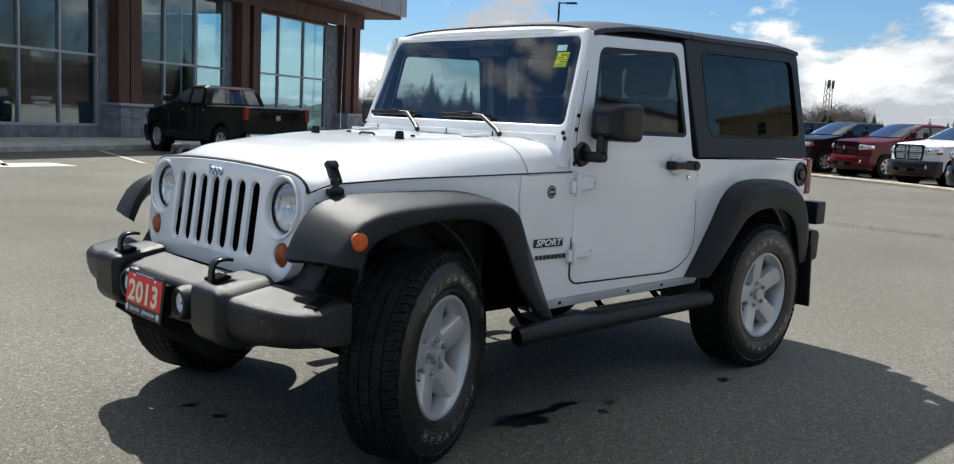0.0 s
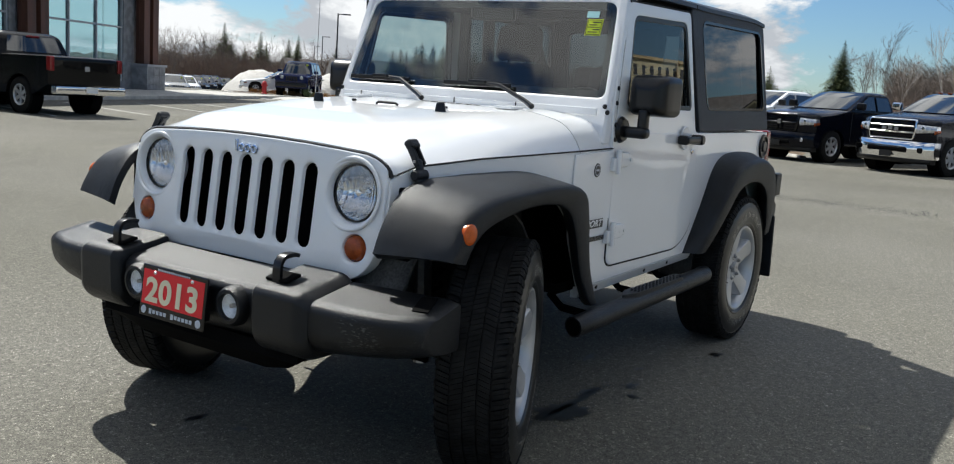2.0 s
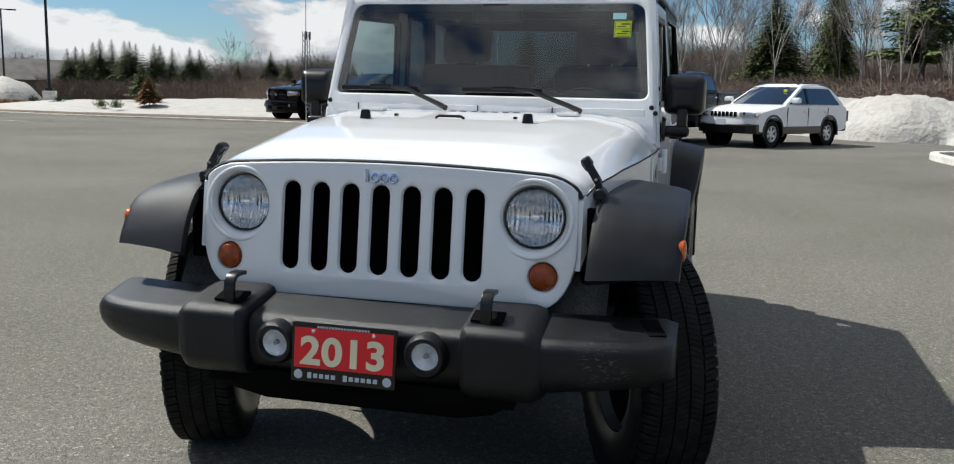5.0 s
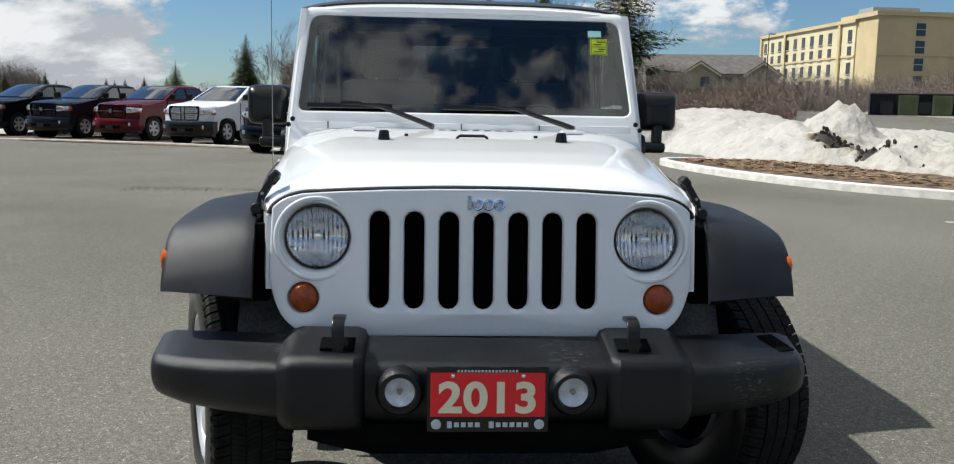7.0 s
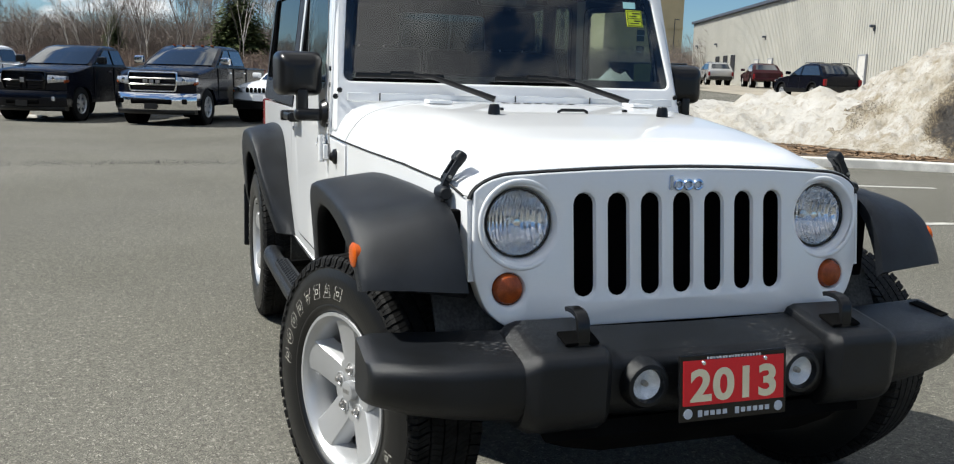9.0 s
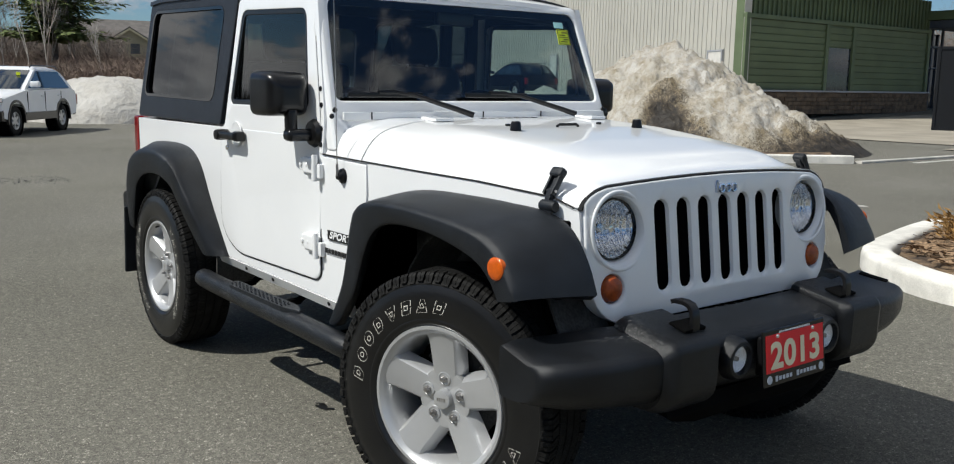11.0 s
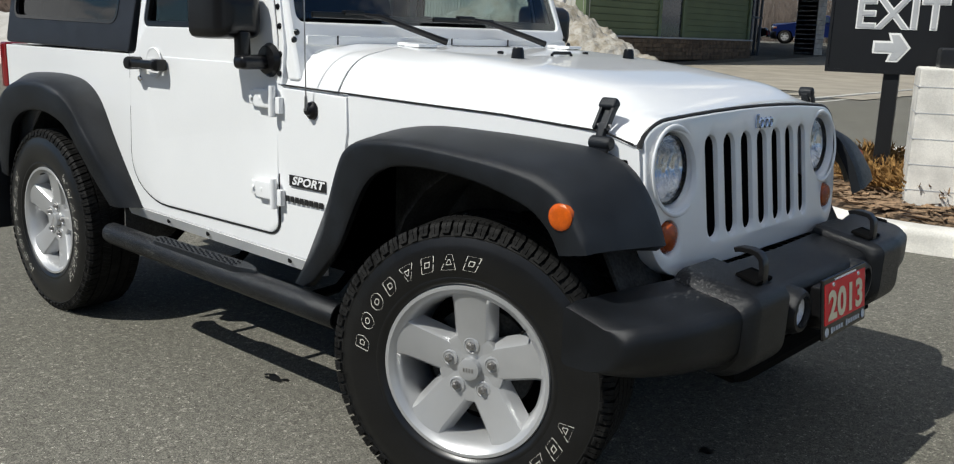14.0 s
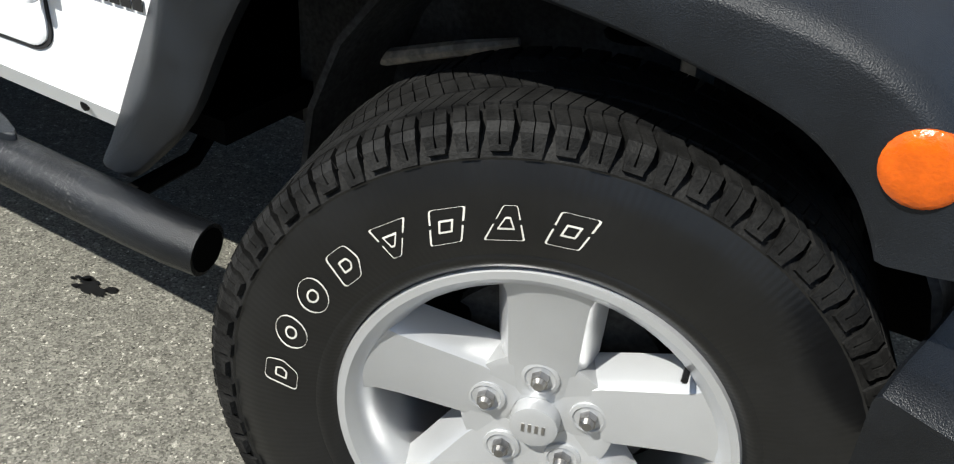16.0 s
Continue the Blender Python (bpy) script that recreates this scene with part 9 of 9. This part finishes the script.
        def strip(e, z_lo, z_hi, w, bulge):
            rows = []
            for y in np.linspace(-w, w, 17):
                x = nose_x(y) + e
                rows.append([(x - 0.20, y, z_lo), (x - 0.02, y, z_lo), (x + bulge, y, lerp(z_lo, z_hi, 0.35)), (x + bulge, y, lerp(z_lo, z_hi, 0.75)), (x - 0.02, y, z_hi), (x - 0.20, y, z_hi)])
            return loft(rows)
        b = part("front_bumper", strip(0.075, 0.38, 0.76, 0.985, 0.035), trim, c)
        # intake and big-truck fog openings are dark blocks; their shade is the colour
        part("intake", rbox((f + 0.085, 0, 0.565 if big else 0.50), (0.07, 0.98 if big else 0.84, 0.12), 0.04), M_DARK, b)
        part("lower_valance", strip(0.045, 0.27, 0.40, 0.93, 0.02), M_BLACK, b)
        for sy in (-1, 1):
            part("fog_lamp", moved(rbox((0, 0, 0), (0.05, 0.24 if big else 0.13, 0.12), 0.04), pose(nose_x(0.70) + 0.092, sy * 0.72, 0.575, 0, 0, sy * -22)), M_DARK if big else M_HEADLAMP, b)
        part("plate", rbox((f + 0.125, 0, 0.46), (0.012, 0.30, 0.14), 0), M_DECAL, b)
        part("bed_floor", rbox((-3.95, 0, 1.1), (1.5, 1.6, 0.05), 0), M_DARK, c)
        rb = part("rear_bumper", rbox((s["rear"] - 0.10, 0, 0.62), (0.22, 1.90, 0.20), 0.04), M_CHROME if bumper in ("chrome", "rearchrome") else M_BLACK, c)
        part("plate", rbox((s["rear"] - 0.215, 0, 0.64), (0.012, 0.30, 0.14), 0), M_SIGNWHITE, rb)
        part("tailgate_badge", rbox((s["rear"] - 0.015, 0, 1.14), (0.02, 0.14, 0.14), 0.03), M_STEEL, body)
        part("top_brake_light", rbox((cab[-2][0] - 0.03, 0, cab[-2][1] - 0.01), (0.03, 0.34, 0.05), 0.01), M_REDLENS, body)
        if bumper == "chrome":
            for y in (-0.5, -0.25, 0, 0.25, 0.5):
                part("roof_marker", rbox((-1.66, y, 1.935), (0.10, 0.07, 0.035), 0.01), M_AMBERDARK, body)
    elif style == "suv":
        for k in range(7):
            part("grille_slot", rbox((nose_x(-0.36 + 0.12 * k) - 0.03, -0.36 + 0.12 * k, 0.855), (0.05, 0.075, 0.13), 0.015), M_GLOSSBLACK, body)
        b = part("front_bumper", loft([[(f - 0.20 - q, y, 0.36), (f + 0.03 - q, y, 0.38), (f + 0.05 - q, y, 0.58), (f - 0.05 - q, y, 0.62)] for y, q in ((-0.90, 0.25), (-0.7, 0.07), (0, 0), (0.7, 0.07), (0.90, 0.25))]), M_BLACK, c)
        part("plate", rbox((f + 0.055, 0, 0.66), (0.012, 0.30, 0.15), 0), M_GREYPRINT, b)
        for sy in (-1, 1):
            part("cladding", rbox((-1.35, sy * (hw - 0.005), 0.45), (1.75, 0.04, 0.20), 0.01), M_BLACK, body)
            for cx in (0.0, -s["wb"]):
                arch = [[(cx + r * math.cos(a), sy * (hw + e), s["R"] + 0.02 + r * math.sin(a)) for r, e in ((s["R"] + 0.065, -0.04), (s["R"] + 0.068, 0.012), (s["R"] + 0.12, 0.010), (s["R"] + 0.125, -0.04))] for a in [math.pi * (-0.06 + 1.12 * q / 14) for q in range(15)]]
                part("arch_trim", loft(arch), M_BLACK, body)
            part("roof_rail", tube([(-1.5, sy * 0.62, 1.655), (-1.6, sy * 0.62, 1.70), (-3.0, sy * 0.62, 1.70), (-3.1, sy * 0.62, 1.64)], 0.018, 6), M_BLACK, body)
        part("rear_bumper", rbox((s["rear"] - 0.02, 0, 0.52), (0.16, 1.70, 0.26), 0.05), M_BLACK, c)
    else:
        part("front_bumper", rbox((f - 0.02, 0, s["sill"] + 0.06), (0.18, 1.60, 0.20), 0.05), M_BLACK if style == "boxy" else coat, c)
        part("grille", merge(*[rbox((s["top"][1][0] + 0.005, -0.27 + 0.09 * k, s["top"][1][1] - 0.14), (0.02, 0.055, 0.24), 0.005) for k in range(7)]) if style == "boxy" else rbox((f - 0.01, 0, 0.62), (0.04, 0.7, 0.10), 0.02), M_GLOSSBLACK, body)
        part("rear_bumper", rbox((s["rear"] - 0.04, 0, s["sill"] + 0.12), (0.16, 1.60, 0.2), 0.05), M_BLACK if style == "boxy" else coat, c)
        if style == "boxy":
            for sy in (-1, 1):
                for cx in (0, -s["wb"]):
                    part("flare", moved(rbox((0, 0, 0), (1.0, 0.20, 0.06), 0.02), pose(cx, sy * (hw + 0.05), 0.93)), M_BLACK, body)
    if style != "pickup":
        part("window_tag", rbox((lerp(xa, xb, 0.78), 0.52, lerp(za, zb, 0.78) + 0.02), (0.02, 0.10, 0.07), 0), M_YELLOW, c)
    return c


def spot(flx, fly, yaw, hw, size=0.92):
    """Pose of a car from the foot of its front left wheel."""
    a = radians(yaw)
    lx, ly = -math.sin(a), math.cos(a)
    x, y = flx - lx * (hw * size - 0.05), fly - ly * (hw * size - 0.05)
    return pose(x, y, ground_z(x, y), 0, 0, yaw) @ Matrix.Scale(size, 4)


YAW = -23
car(spot(-20.1, -0.2, YAW, 0.99, 0.96), PICKUP, P_NAVY, "black heavy-duty pickup with large chrome grille and bumper", "pickup truck", "pickup", "chrome", "parked trucks")
car(spot(-21.2, -3.0, YAW, 0.99), LONGBED, P_NAVY, "navy-black pickup with black grille and bumper", "pickup truck", "pickup", "body", "parked trucks")
car(spot(-25.3, -6.1, YAW, 0.99), PICKUP, P_WHITE, "white pickup with black grille and bumper", "pickup truck", "pickup", "black", "parked trucks")
car(spot(-27.2, -8.8, YAW, 0.99), PICKUP, P_RED, "maroon pickup with body-coloured bumper", "pickup truck", "pickup", "body", "parked trucks")
car(spot(-28.2, -11.3, YAW, 0.99), PICKUP, P_GREY, "slate grey pickup with dark grille", "pickup truck", "pickup", "body", "parked trucks")
car(spot(-29.6, -14.0, YAW, 0.99), PICKUP, P_BLACK, "glossy black pickup at the end of the row", "pickup truck", "pickup", "body", "parked trucks")
car(spot(-21.03, 2.26, -36, 0.93, 0.95), SUV, P_WHITE, "white crossover with black lower trim by the snow bank", "suv", "suv")
car(pose(-9.99, -21.2, 0, 0, 0, -88.2) @ Matrix.Scale(0.943, 4), LONGBED, P_BLACK, "black pickup parked nose-in at the showroom", "pickup truck", "pickup", "rearchrome")
car(pose(-33.2, -33.2, 0.1, 0, 0, 33), BOXY, P_BLUE, "dark blue off-road vehicle parked on the far island", "suv", "boxy")
car(pose(-35.0, -38.0, 0, 0, 0, -42), SEDAN, P_WHITE, "white sedan beside the snow mound", "car", "sedan")
for k, (az, d, p, st) in enumerate(((-128.8, 72, P_SILVER, SUV), (-129.4, 78, P_WHITE, SUV), (-129.95, 83, P_BLACK, SUV), (-130.4, 88, P_GREY, SUV), (-130.85, 93, P_BLACK, SUV), (-131.2, 98, P_WINE, SEDAN), (-131.6, 103, P_GREY, SEDAN))):
    x, y = 2.7 + d * math.cos(radians(az)), 1.87 + d * math.sin(radians(az))
    car(pose(x, y, ground_z(x, y), 0, 0, 60), st, p, ("white" if p == P_WHITE else "silver" if p == P_SILVER else "wine-red" if p == P_WINE else "dark") + " car in the distant parked row", "car", "suv" if st is SUV else "sedan", None, "distant parked cars")
for x, y, yaw, st, p, style, lab in ((-35.0, 28.0, 172, SUV, P_NAVY, "suv", "dark blue suv parked at the warehouse"), (-47.5, 34.5, 155, SEDAN, P_WINE, "sedan", "wine-red sedan parked at the warehouse"), (-60.5, 39.5, 160, SUV, P_SILVER, "suv", "silver wagon parked at the warehouse"),
                                     (-29.0, 55.0, 200, SEDAN, P_GREY, "sedan", "dark car beyond the shop porch"), (-26.5, 61.0, 200, PICKUP, P_BLUE, "pickup", "blue pickup beyond the shop porch")):
    car(pose(x, y, ground_z(x, y) + 0.02, 0, 0, yaw), st, p, lab, "car", style)
for o in (*WHEEL.children_recursive, WHEEL):
    bpy.data.objects.remove(o)


# ---- loose chips on the mulch ----
def inside(x, y, poly):
    hit = False
    for (ax, ay), (bx, by) in zip(poly, poly[1:] + poly[:1]):
        if (ay > y) != (by > y) and x < (bx - ax) * (y - ay) / (by - ay) + ax:
            hit = not hit
    return hit


M_CHIP = material("wood_chips", (0.20, 0.13, 0.075), 0.9, var=0.3, scale=30, island=0.5)


def chips(poly, n, seed, z0):
    """Slivers of bark and straw, lying flat at all angles."""
    rnd = random.Random(seed)
    poly = list(poly)
    xs, ys = [p[0] for p in poly], [p[1] for p in poly]
    verts, faces = [], []
    while len(faces) < n:
        x, y = rnd.uniform(min(xs), max(xs)), rnd.uniform(min(ys), max(ys))
        if not inside(x, y, poly):
            continue
        a, l, w = rnd.uniform(0, 6.28), rnd.uniform(0.03, 0.11), rnd.uniform(0.006, 0.018)
        c, s, z = math.cos(a), math.sin(a), z0 + rnd.uniform(0.0, 0.03)
        b = len(verts)
        for u, v, t in ((-l, -w, 0), (l, -w * 0.6, 0.012), (l * 0.9, w, 0.02), (-l * 0.8, w, rnd.uniform(0, 0.02))):
            verts.append((x + c * u - s * v, y + s * u + c * v, z + t))
        faces.append((b, b + 1, b + 2, b + 3))
    ob = from_lists("mulch_chips", verts, faces, M_CHIP, None, "loose bark chips and straw on the bed", False)
    tagged(ob, "", "mulch", kind="stuff")


chips([(-19.1, 7.2), (-19.2, 6.3), (-18.4, 5.9), (-15.5, 6.3), (-11.7, 8.4), (-9.4, 10.8), (-10.6, 13.0), (-14.5, 10.6), (-18.0, 10.0)], 7000, 5, 0.125)
chips([(x * 0.94 + 0.07, 6.9 + (y - 6.9) * 0.94) for x, y in isl], 5000, 6, 0.14)
